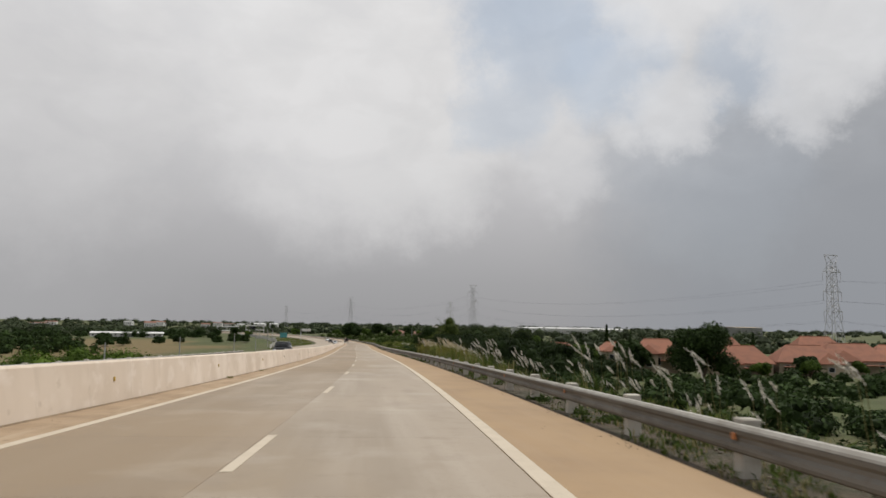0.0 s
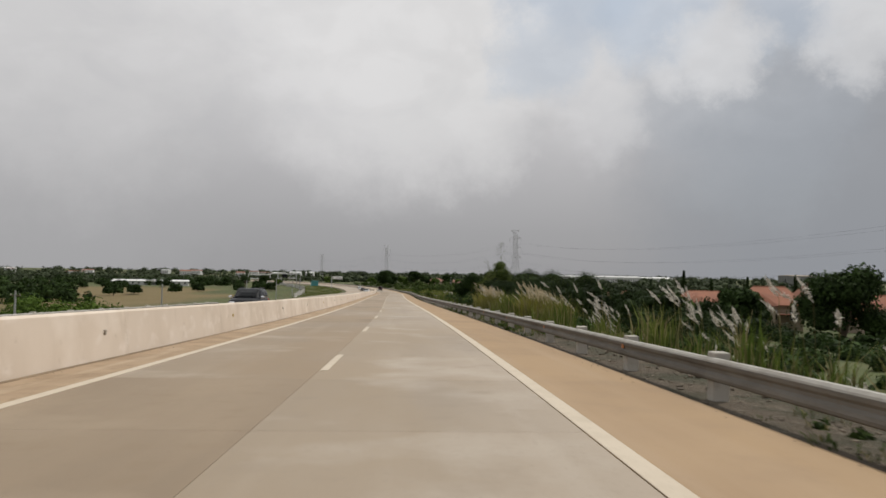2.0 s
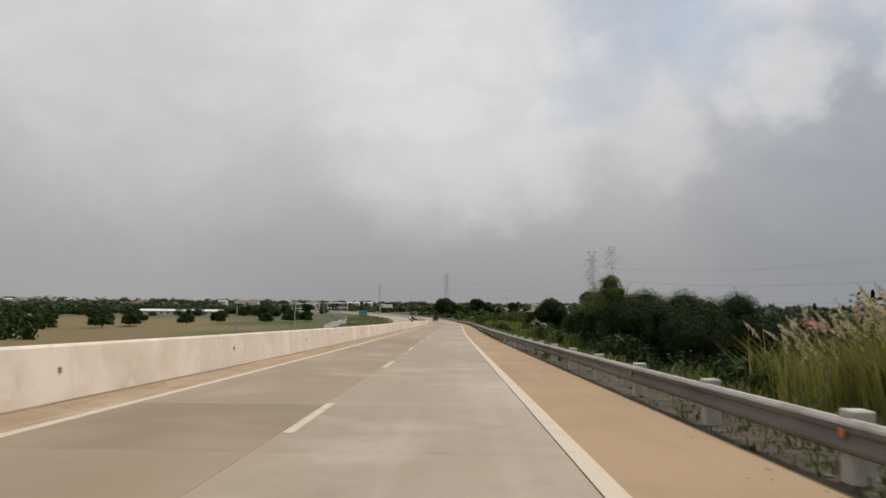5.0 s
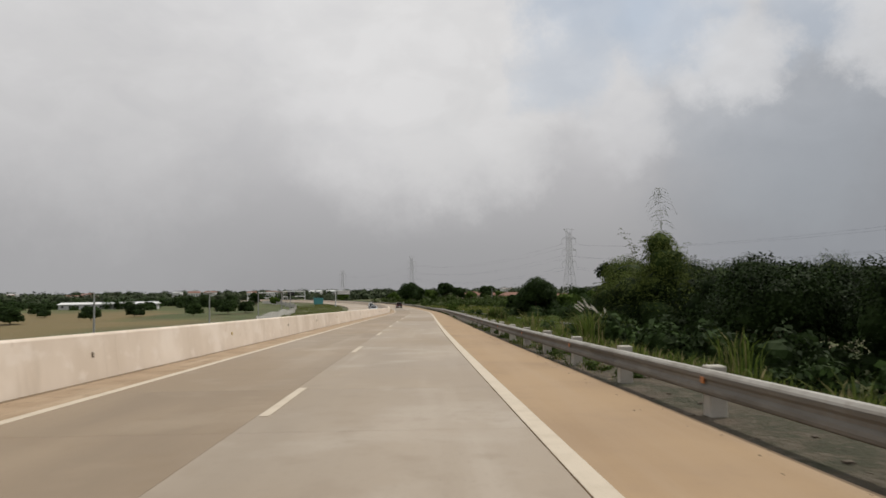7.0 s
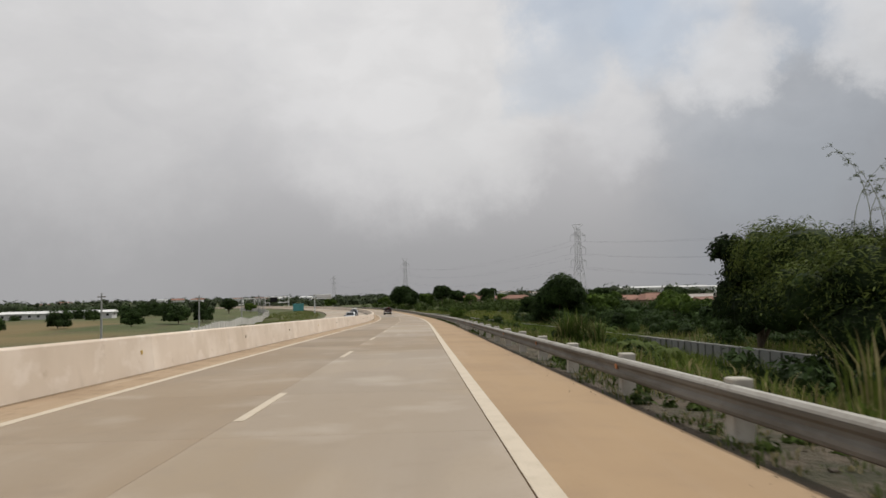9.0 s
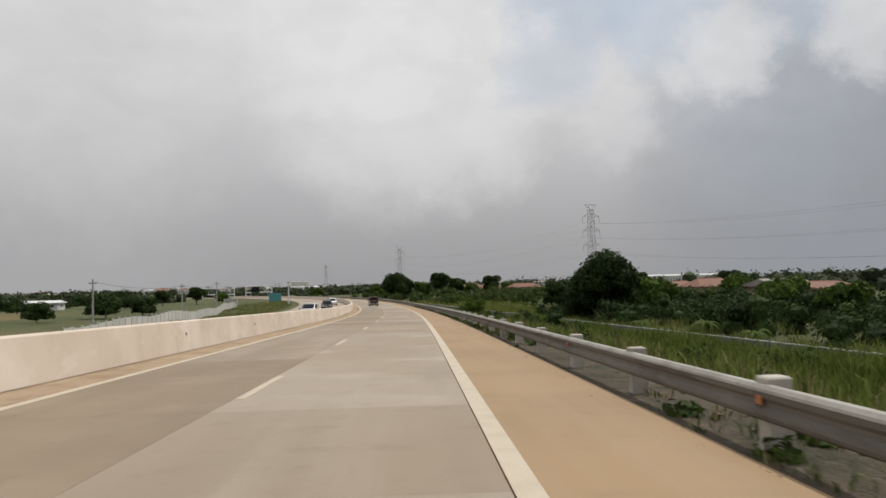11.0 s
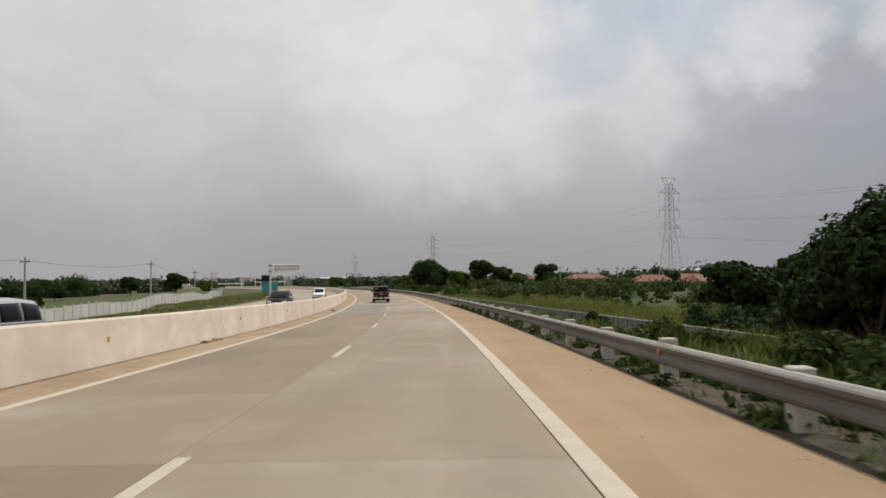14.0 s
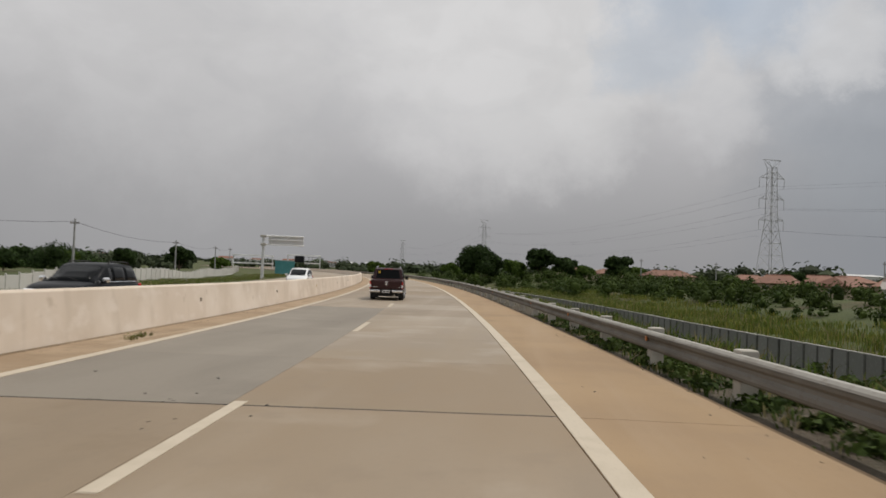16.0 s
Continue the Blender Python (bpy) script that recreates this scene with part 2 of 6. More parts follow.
DULL = material("dirty_reflector", (0.25, 0.215, 0.17), 0.6, var=((20, (0.33, 0.27, 0.18), 0.5, 0.7, 0.6),), random_tint=0.2)
GUTTER = material("gutter_silt", (0.187, 0.136, 0.087), 0.95, var=(((0.5, 0.5, 1), (0.257, 0.191, 0.125), 0.5, 0.62, 0.9), (6, (0.101, 0.074, 0.047), 0.5, 0.7, 0.6)), bump=((30, 0.5, 0.01),))
BOARD = material("weathered_board", (0.47, 0.46, 0.42), 0.8, var=((4, (0.36, 0.34, 0.29), 0.5, 0.7, 0.7), (22, (0.53, 0.52, 0.48), 0.5, 0.7, 0.5)))
WHITEPAINT = material("white_painted_steel", (0.82, 0.82, 0.81), 0.5, var=((1.5, (0.70, 0.70, 0.69), 0.5, 0.7, 0.6),))
ORANGE = material("orange_reflector", (0.36, 0.13, 0.04), 0.5, var=((20, (0.24, 0.10, 0.04), 0.5, 0.7, 0.6),))
STEEL = material("galvanised_steel", (0.150, 0.141, 0.126), 0.85, 0.0, var=((0.8, (0.112, 0.104, 0.092), 0.42, 0.66, 0.8), ((5, 1.2, 9), (0.190, 0.180, 0.162), 0.5, 0.72, 0.6), (9, (0.125, 0.104, 0.08), 0.58, 0.74, 0.6), ((1.5, 0.4, 4), (0.085, 0.077, 0.064), 0.56, 0.70, 0.7), (30, (0.18, 0.17, 0.15), 0.56, 0.72, 0.5)), bump=((12, 0.3, 0.01), (45, 0.3, 0.004)), random_tint=0.1, spec=0.08)
# worn zinc, paler than the rail face: the sunlit top edge put into colour
ZINC_LIT = material("worn_lit_zinc", (0.33, 0.318, 0.29), 0.8, var=((1.5, (0.24, 0.226, 0.20), 0.45, 0.66, 0.8), (12, (0.20, 0.178, 0.15), 0.55, 0.75, 0.7), (35, (0.40, 0.385, 0.35), 0.56, 0.7, 0.5)), spec=0.1)
POST = material("white_post_concrete", (0.40, 0.375, 0.33), 0.9, var=((3, (0.24, 0.22, 0.18), 0.45, 0.75, 0.7), (25, (0.25, 0.23, 0.19), 0.6, 0.8, 0.5)), bump=((30, 0.3, 0.01),), random_tint=0.1)
GRAVEL = material("verge_gravel", (0.080, 0.061, 0.041), 0.95, var=((0.7, (0.033, 0.034, 0.015), 0.45, 0.60, 0.9), (2.2, (0.122, 0.096, 0.068), 0.52, 0.68, 0.6), (6, (0.148, 0.122, 0.092), 0.54, 0.7, 0.6), (30, (0.030, 0.031, 0.022), 0.5, 0.7, 0.7)), bump=((14, 0.9, 0.08), (50, 0.6, 0.03)))
RUBBLE = material("verge_rubble", (0.123, 0.100, 0.075), 0.95, island=0.5, var=((8, (0.086, 0.069, 0.051), 0.45, 0.7, 0.7),))
FENCEPOST = material("dark_fence_post", (0.085, 0.085, 0.08), 0.9, var=((3, (0.14, 0.14, 0.13), 0.5, 0.7, 0.6),), random_tint=0.2)
PYLON = material("pylon_steel", (0.468, 0.468, 0.474), 0.6, 0.4, var=((1.0, (0.286, 0.286, 0.299), 0.4, 0.7, 0.7),))
WIRE = material("cable_black", (0.03, 0.03, 0.032), 0.6)
POLE = material("grey_pole_concrete", (0.33, 0.33, 0.32), 0.85, var=((2, (0.24, 0.235, 0.23), 0.45, 0.7, 0.7),))
PANEL = material("white_fence_concrete", (0.50, 0.485, 0.455), 0.9, var=(((0.6, 0.6, 0.3), (0.47, 0.45, 0.41), 0.45, 0.7, 0.7), (6, (0.40, 0.38, 0.34), 0.6, 0.8, 0.5)), random_tint=0.08)
GREYWALL = material("grey_fence_concrete", (0.165, 0.167, 0.16), 0.9, var=(((0.6, 0.6, 0.25), (0.15, 0.155, 0.145), 0.42, 0.7, 0.8), (5, (0.28, 0.28, 0.27), 0.55, 0.8, 0.5)), random_tint=0.1)
ROOF = material("orange_roof_tile", (0.208, 0.107, 0.076), 0.85, var=((0.5, (0.162, 0.085, 0.063), 0.42, 0.7, 0.8), (4, (0.264, 0.149, 0.106), 0.55, 0.8, 0.5)), random_tint=0.14)
ROOF_ORANGE = material("bright_orange_roof_tile", (0.236, 0.098, 0.059), 0.85, var=((0.5, (0.171, 0.076, 0.049), 0.42, 0.7, 0.8), (4, (0.276, 0.131, 0.082), 0.55, 0.8, 0.5)), random_tint=0.12)
ROOFGREY = material("faded_metal_roof", (0.24, 0.21, 0.19), 0.6, var=((0.6, (0.18, 0.145, 0.125), 0.45, 0.7, 0.7),), random_tint=0.15)
WALLPAINT = material("house_plaster", (0.374, 0.306, 0.230), 0.9, var=((0.6, (0.281, 0.230, 0.170), 0.45, 0.7, 0.7),), random_tint=0.2)
WHITEWALL = material("white_plaster", (0.56, 0.56, 0.555), 0.85, var=((0.2, (0.55, 0.55, 0.55), 0.45, 0.7, 0.7),), random_tint=0.15)
DARKGLASS = material("dark_window_glass", (0.02, 0.022, 0.025), 0.1, spec=0.6)
BARK = material("bark", (0.13, 0.10, 0.075), 0.95, var=((5, (0.07, 0.055, 0.04), 0.45, 0.7, 0.8),), bump=((15, 0.6, 0.03),))
LEAF_DARK = leafy("leaf_dark", (0.02, 0.033, 0.012), (0.042, 0.070, 0.020), through=0.15)
# near-black green for the thickets: their deep shade is put into the leaf colour
LEAF_SHADED = leafy("leaf_shaded", (0.010, 0.017, 0.006), (0.027, 0.045, 0.013), through=0.08)
# greyer and paler than LEAF_DARK: distance haze put into the leaf colour
LEAF_FAR_HAZE = leafy("leaf_far_haze", (0.036, 0.048, 0.026), (0.060, 0.074, 0.040), through=0.1)
LEAF_MID = leafy("leaf_mid", (0.04, 0.068, 0.014), (0.09, 0.14, 0.024))
LEAF_WEED = leafy("leaf_weed", (0.03, 0.048, 0.013), (0.065, 0.092, 0.022), through=0.15)
LEAF_BAMBOO = leafy("leaf_bamboo", (0.046, 0.064, 0.016), (0.115, 0.142, 0.034), through=0.2)
BLADE = leafy("grass_blade", (0.066, 0.100, 0.019), (0.140, 0.165, 0.040), through=0.3)
BLADE_LOW = leafy("weed_blade", (0.04, 0.065, 0.015), (0.08, 0.11, 0.025), through=0.2)
BLADE_DRY = leafy("grass_dry", (0.16, 0.145, 0.065), (0.26, 0.22, 0.11), through=0.3)
PLUME_TAN = leafy("grass_plume_tan", (0.50, 0.42, 0.28), (0.64, 0.56, 0.42), spread=0.25, through=0.3)
BLADE_GOLD = leafy("grass_golden", (0.16, 0.165, 0.03), (0.24, 0.22, 0.06), through=0.3)
BANANA = leafy("banana_leaf", (0.10, 0.15, 0.035), (0.17, 0.21, 0.07), through=0.35)
PLUME = leafy("grass_plume", (0.56, 0.52, 0.45), (0.70, 0.66, 0.60), spread=0.2, through=0.3)
CULM = material("bamboo_culm", (0.13, 0.14, 0.06), 0.6, var=((4, (0.08, 0.08, 0.04), 0.45, 0.7, 0.7),))


def ground_material():
    m = material("land", (0.052, 0.066, 0.019), 0.95, var=((0.035, (0.078, 0.090, 0.028), 0.42, 0.62, 0.8), (0.12, (0.085, 0.058, 0.034), 0.52, 0.64, 0.7), (0.3, (0.040, 0.051, 0.018), 0.45, 0.68, 0.7), (3.0, (0.10, 0.10, 0.045), 0.52, 0.75, 0.6)), bump=((2.5, 0.7, 0.15), (12, 0.5, 0.05)))
    nt = m.node_tree
    N, L = nt.nodes.new, nt.links.new
    b = nt.nodes["Principled BSDF"]
    green = b.inputs["Base Color"].links[0].from_socket
    at = N("ShaderNodeAttribute")
    at.attribute_name = "field"
    dry = N("ShaderNodeMix")
    dry.data_type = "RGBA"
    nz = N("ShaderNodeTexNoise")
    nz.inputs["Scale"].default_value, nz.inputs["Detail"].default_value = 0.12, 6
    L(N("ShaderNodeNewGeometry").outputs["Position"], nz.inputs["Vector"])
    soil = N("ShaderNodeMix")
    soil.data_type = "RGBA"
    soil.inputs[6].default_value, soil.inputs[7].default_value = (0.150, 0.105, 0.048, 1), (0.115, 0.095, 0.038, 1)
    L(nz.outputs["Fac"], soil.inputs[0])
    L(at.outputs["Fac"], dry.inputs[0])
    L(green, dry.inputs[6])
    L(soil.outputs[2], dry.inputs[7])
    L(dry.outputs[2], b.inputs["Base Color"])
    return m


LAND = ground_material()

# ---- the road's line: heading, curve and fall along its length ----
STEP = 0.5
RS = np.arange(-90.0, 900.0, STEP)
_fall = np.interp(RS, [0, 90.8, 181.6, 272.4, 363.2, 454, 900], [-2.746, -2.531, -1.843, -2.088, -0.247, -0.251, -0.1]) / 100
_bend = np.interp(RS, [-90, -20, 0, 170.2, 215.6, 261, 306.4, 351.8, 397.2, 700, 760], [0, 0, 0.9125, -0.2697, -0.038, 0.4332, 1.2815, 1.196, 1.2415, 1.2415, 0]) / 1000
_zero = int(round(90 / STEP))
RT = np.cumsum(_bend) * STEP
RT = RT - RT[_zero] + radians(-2.6894)
RX, RY, RZ = np.cumsum(-np.sin(RT)) * STEP, np.cumsum(np.cos(RT)) * STEP, np.cumsum(_fall) * STEP
RX, RY, RZ = RX - RX[_zero], RY - RY[_zero], RZ - RZ[_zero]
U_DASH, U_LEFT, U_BAR, U_EDGE, U_POST = -3.676, -7.216, -8.5, 2.22, 2.62
CYCLE, DASH_LEN, PHASE = 13.62, 3.42, 7.13


def on(s, u, dz=0.0):
    """The place s metres along, u metres right of the right edge line, dz above the road."""
    x, y, z, th = (float(np.interp(s, RS, a)) for a in (RX, RY, RZ, RT))
    return Vector((x + u * math.cos(th), y + u * math.sin(th), z + dz))


def heading(s):
    return float(np.interp(s, RS, RT))


def near_road(px, py):
    """s and u of places, by the nearest point of the line."""
    px, py = np.asarray(px, float), np.asarray(py, float)
    s = np.empty(px.shape)
    cx, cy, cs = RX[::4], RY[::4], RS[::4]
    for i in range(0, len(px), 4000):
        d = (px[i:i + 4000, None] - cx) ** 2 + (py[i:i + 4000, None] - cy) ** 2
        s[i:i + 4000] = cs[np.argmin(d, 1)]
    for _ in range(2):
        th = np.interp(s, RS, RT)
        dx, dy = px - np.interp(s, RS, RX), py - np.interp(s, RS, RY)
        s = np.clip(s - np.sin(th) * dx + np.cos(th) * dy, RS[0], RS[-1])
    th = np.interp(s, RS, RT)
    dx, dy = px - np.interp(s, RS, RX), py - np.interp(s, RS, RY)
    return s, np.cos(th) * dx + np.sin(th) * dy


def land_height(px, py):
    """Height of the land, and how much of it is dry field."""
    px, py = np.asarray(px, float), np.asarray(py, float)
    s, u = near_road(px, py)
    z = np.interp(s, RS, RZ)
    mid = np.interp(s, [0, 120, 200, 280, 350, 500, 700], [-5.0, -6.0, -7.4, -8.9, -10.2, -9.9, -9.0])
    far = np.interp(s, [0, 130, 200, 300, 560, 800], [-9.0, -9.0, -8.4, -7.6, -8.2, -8.5])
    left = np.full_like(z, -8.6)
    wob = 0.35 * np.sin(px * 0.11 + 0.7) * np.sin(py * 0.083) + 0.18 * np.sin(px * 0.31 + py * 0.27)
    lift = lambda a, b: np.clip((u - a) / (b - a), 0, 1)
    smooth = lambda v: v * v * (3 - 2 * v)
    right = z - 0.12 + smooth(lift(3.9, 15)) * (mid - z)
    right = right + smooth(lift(34, 62)) * (far - mid)
    right += wob * lift(6, 14)
    ul = -u
    edge = np.minimum(smooth(np.clip((ul - 21.5) / 16, 0, 1)), 1)
    lft = z - 0.25 + edge * (left - z + 0.25) + wob * np.clip((ul - 24) / 10, 0, 1)
    out = np.where(u > 2.0, right, np.where(u < -21.0, lft, z - 0.45))
    dist = np.hypot(px, py - 200)
    out += np.clip((dist - 900) / 2500, 0, 1) * 9.0
    sway = 9 * np.sin(py * 0.043 + 0.6) + 5 * np.sin(py * 0.11) + 12 * np.sin(px * 0.031)
    inner = np.clip((-48 - u + sway * 0.5) / 14, 0, 1) * np.clip((u + 270 + sway * 2) / 40, 0, 1)
    along = np.clip((s + 20 + sway * 2) / 40, 0, 1) * np.clip((np.where(u < -80, 450.0, 350.0) - s + sway) / 40, 0, 1)
    dry = inner * along * np.clip(0.75 + 0.6 * np.sin(px * 0.02 + 1) * np.sin(py * 0.013) + 0.3, 0, 1)
    return out, dry


def height_at(x, y):
    return float(land_height([x], [y])[0][0])


# ---- mesh helpers ----
def mesh_from(name, verts, faces, mat, smooth=False):
    me = bpy.data.meshes.new(name)
    me.from_pydata([tuple(v) for v in verts], [], faces)
    for m in (mat if isinstance(mat, (list, tuple)) else [mat]):
        me.materials.append(m)
    if smooth:
        me.polygons.foreach_set("use_smooth", [True] * len(me.polygons))
    me.update()
    return me


def part(name, data, mat, parent=None, label="", place=None):
    """One mesh object from a bmesh, a mesh or (verts, faces), under a thing or a part."""
    if isinstance(data, tuple):
        data = mesh_from(name, data[0], data[1], mat)
    elif isinstance(data, bmesh.types.BMesh):
        me = bpy.data.meshes.new(name)
        data.to_mesh(me)
        data.free()
        me.materials.append(mat)
        data = me
    ob = new(name, data)
    if parent:
        ob.parent = parent
    if place is not None:
        ob.matrix_basis = place
    if label:
        ob["label"] = label
    return ob


def thing(name, label, category, place=None, group="", kind=""):
    ob = new(name)
    ob.empty_display_size = 0.3
    if place is not None:
        ob.matrix_basis = place
    return tagged(ob, label, category, group, kind)


def box_bm(x0, x1, y0, y1, z0, z1, bevel=0.0, segs=1):
    bm = bmesh.new()
    bmesh.ops.create_cube(bm, size=1)
    for v in bm.verts:
        v.co = ((x0 + x1) / 2 + v.co.x * (x1 - x0), (y0 + y1) / 2 + v.co.y * (y1 - y0), (z0 + z1) / 2 + v.co.z * (z1 - z0))
    if bevel:
        bmesh.ops.bevel(bm, geom=bm.edges[:], offset=bevel, segments=segs, affect="EDGES", profile=0.5)
    return bm


def tube(points, radii, sides=8, cap=True):
    """Verts and faces of a round bar along points."""
    pts = [Vector(p) for p in points]
    verts, faces = [], []
    for i, p in enumerate(pts):
        d = (pts[min(i + 1, len(pts) - 1)] - pts[max(i - 1, 0)]).normalized()
        a = d.orthogonal().normalized()
        b = d.cross(a)
        r = radii[i] if isinstance(radii, (list, tuple)) else radii
        for k in range(sides):
            t = 2 * math.pi * k / sides
            verts.append(p + a * (r * math.cos(t)) + b * (r * math.sin(t)))
    for i in range(len(pts) - 1):
        for k in range(sides):
            j = (k + 1) % sides
            faces.append((i * sides + k, i * sides + j, (i + 1) * sides + j, (i + 1) * sides + k))
    if cap:
        faces.append(tuple(range(sides))[::-1])
        faces.append(tuple((len(pts) - 1) * sides + k for k in range(sides)))
    return verts, faces


def join(*pieces):
    verts, faces = [], []
    for v, f in pieces:
        n = len(verts)
        verts += list(v)
        faces += [tuple(i + n for i in q) for q in f]
    return verts, faces


def sweep(s0, s1, profile, step=3.0, closed=True):
    """A profile of (u, dz) carried along the road from s0 to s1."""
    n = max(1, int(math.ceil((s1 - s0) / step)))
    verts, faces, k = [], [], len(profile)
    for i in range(n + 1):
        s = s0 + (s1 - s0) * i / n
        verts += [on(s, u, dz) for u, dz in profile]
    for i in range(n):
        for j in range(k if closed else k - 1):
            a, b = i * k + j, i * k + (j + 1) % k
            faces.append((a, b, b + k, a + k))
    if closed:
        faces.append(tuple(range(k))[::-1])
        faces.append(tuple(n * k + j for j in range(k)))
    return verts, faces


def box_profile(u0, u1, z0, z1):
    return [(u0, z0), (u1, z0), (u1, z1), (u0, z1)]


# ---- the land, one sheet to the horizon ----
def build_ground():
    xs = np.unique(np.concatenate([np.arange(-60, 81, 2.0), np.arange(-260, 300, 10.0), np.linspace(-4200, 4200, 85)]))
    ys = np.unique(np.concatenate([np.arange(-60, 600, 3.0), np.arange(600, 1000, 12.0), np.linspace(1000, 4600, 40), np.linspace(-900, -60, 12)]))
    gx, gy = np.meshgrid(xs, ys)
    gz, dry = land_height(gx.ravel(), gy.ravel())
    nx, ny = len(xs), len(ys)
    me = bpy.data.meshes.new("ground")
    verts = np.stack([gx.ravel(), gy.ravel(), gz], -1)
    idx = np.arange(nx * ny).reshape(ny, nx)
    quads = np.stack([idx[:-1, :-1], idx[:-1, 1:], idx[1:, 1:], idx[1:, :-1]], -1).reshape(-1, 4)
    me.from_pydata(verts.tolist(), [], quads.tolist())
    me.polygons.foreach_set("use_smooth", [True] * len(me.polygons))
    at = me.attributes.new("field", "FLOAT", "POINT")
    at.data.foreach_set("value", dry)
    me.materials.append(LAND)
    tagged(new("ground", me), "green grassland and dry brown fields beside the road", "ground", kind="structure")


build_ground()

# ---- barrier, carriageways, markings ----
road = part("road", sweep(-60, 860, box_profile(U_LEFT - 1.3, U_EDGE + 0.02, -0.40, -0.09), 6), TAR)
tagged(road, "pale concrete carriageway of an expressway, dusty and worn", "road", kind="structure")
shoulder_r = part("shoulder", sweep(-60, 860, [(-0.112, -0.38), (U_EDGE, -0.38), (U_EDGE, -0.03), (-0.112, 0.0)], 4), DUSTY)
tagged(shoulder_r, "tan dusty concrete shoulder beside the guard rail", "shoulder", kind="structure")
shoulder_l = part("shoulder", sweep(-60, 860, [(U_BAR + 0.05, -0.38), (U_LEFT - 0.13, -0.38), (U_LEFT - 0.13, -0.004), (U_BAR + 0.05, 0.012)], 4), DIRT)
tagged(shoulder_l, "narrow tan dusty shoulder at the foot of the barrier", "shoulder", kind="structure")
gutter = part("gutter", sweep(-60, 560, box_profile(U_BAR + 0.012, U_BAR + 0.13, -0.02, 0.019), 4), GUTTER)
tagged(gutter, "thin line of dark silt along the barrier foot", "gutter", kind="structure")
opp = part("road", sweep(-60, 860, [(-20.0, -0.4), (-9.35, -0.4), (-9.35, 0.0), (-20.0, -0.05)], 4), CONCRETE)
tagged(opp, "pale concrete opposite carriageway behind the barrier", "road", kind="structure")
verge = part("verge", sweep(-60, 860, [(U_EDGE + 0.02, -0.5), (4.0, -0.6), (4.0, -0.10), (3.2, -0.06), (U_EDGE + 0.02, -0.05)], 3), GRAVEL)
tagged(verge, "rough gravel and soil verge under the guard rail", "verge", kind="structure")
line_r = part("road_marking", sweep(-60, 860, box_profile(-0.108, 0.13, -0.05, 0.007), 3), PAINT)
tagged(line_r, "worn cream-white edge line beside the shoulder", "road marking", kind="structure")
line_l = part("road_marking", sweep(-60, 860, box_profile(U_LEFT - 0.10, U_LEFT + 0.10, -0.05, 0.007), 3), PAINT)
tagged(line_l, "worn cream-white edge line beside the barrier shoulder", "road marking", kind="structure")
for k in range(-4, 45):
    s = PHASE + k * CYCLE
    d = part("lane_dash", sweep(s, s + DASH_LEN, box_profile(U_DASH - 0.075, U_DASH + 0.075, -0.02, 0.007), 1.2), PAINT)
    tagged(d, "short worn white dash of the lane line", "road marking", group="lane dashes", kind="structure")


def barrier_units():
    root = tagged(new("median_barrier"), "long pale concrete median barrier with stains and joints", "barrier", kind="structure")
    prof = [(U_BAR + 0.01, -0.05), (U_BAR - 0.10, 0.98), (U_BAR - 0.13, 1.02), (U_BAR - 0.33, 1.02), (U_BAR - 0.36, 0.98), (U_BAR - 0.46, 0.0), (U_BAR - 0.46, -0.05)]
    prof = prof[::-1]
    s = -59.0
    while s < 700:
        n = 11.0 if s < 460 else 44
        part("barrier_panel", sweep(s + 0.003, s + n - 0.003, prof, 2.75), BARRIER, root)
        s += n
    for i in range(34):
        s = 17.2 + i * 11.0 + (i * 7 % 3 - 1) * 0.4
        m = Matrix.Translation(on(s, U_BAR - 0.06, 0.57)) @ Matrix.Rotation(heading(s), 4, "Z")
        part("reflector", box_bm(-0.03, 0.035, -0.04, 0.04, -0.055, 0.055, 0.012), SALMON if i < 3 or i % 3 == 1 else DULL, root, "small yellow reflector plate" if i < 3 or i % 3 == 1 else "small dirty grey reflector plate", m)


# stations of the guard rail's posts: number, metres along
POST_N = [-5, 0, 1, 9, 12, 14, 16, 19, 22, 23, 34, 37, 39, 41, 43, 46, 57, 58, 60, 63, 66, 75, 77, 140]
POST_S = [-13.4, 7.14, 11.26, 44.94, 57.42, 65.6, 74.1, 87.04, 100.2, 104.26, 151.54, 164.2, 172.6, 181.94, 190.84, 203.24, 250.56, 254.8, 263.28, 275.5, 288.24, 325.28, 333.36, 593.0]


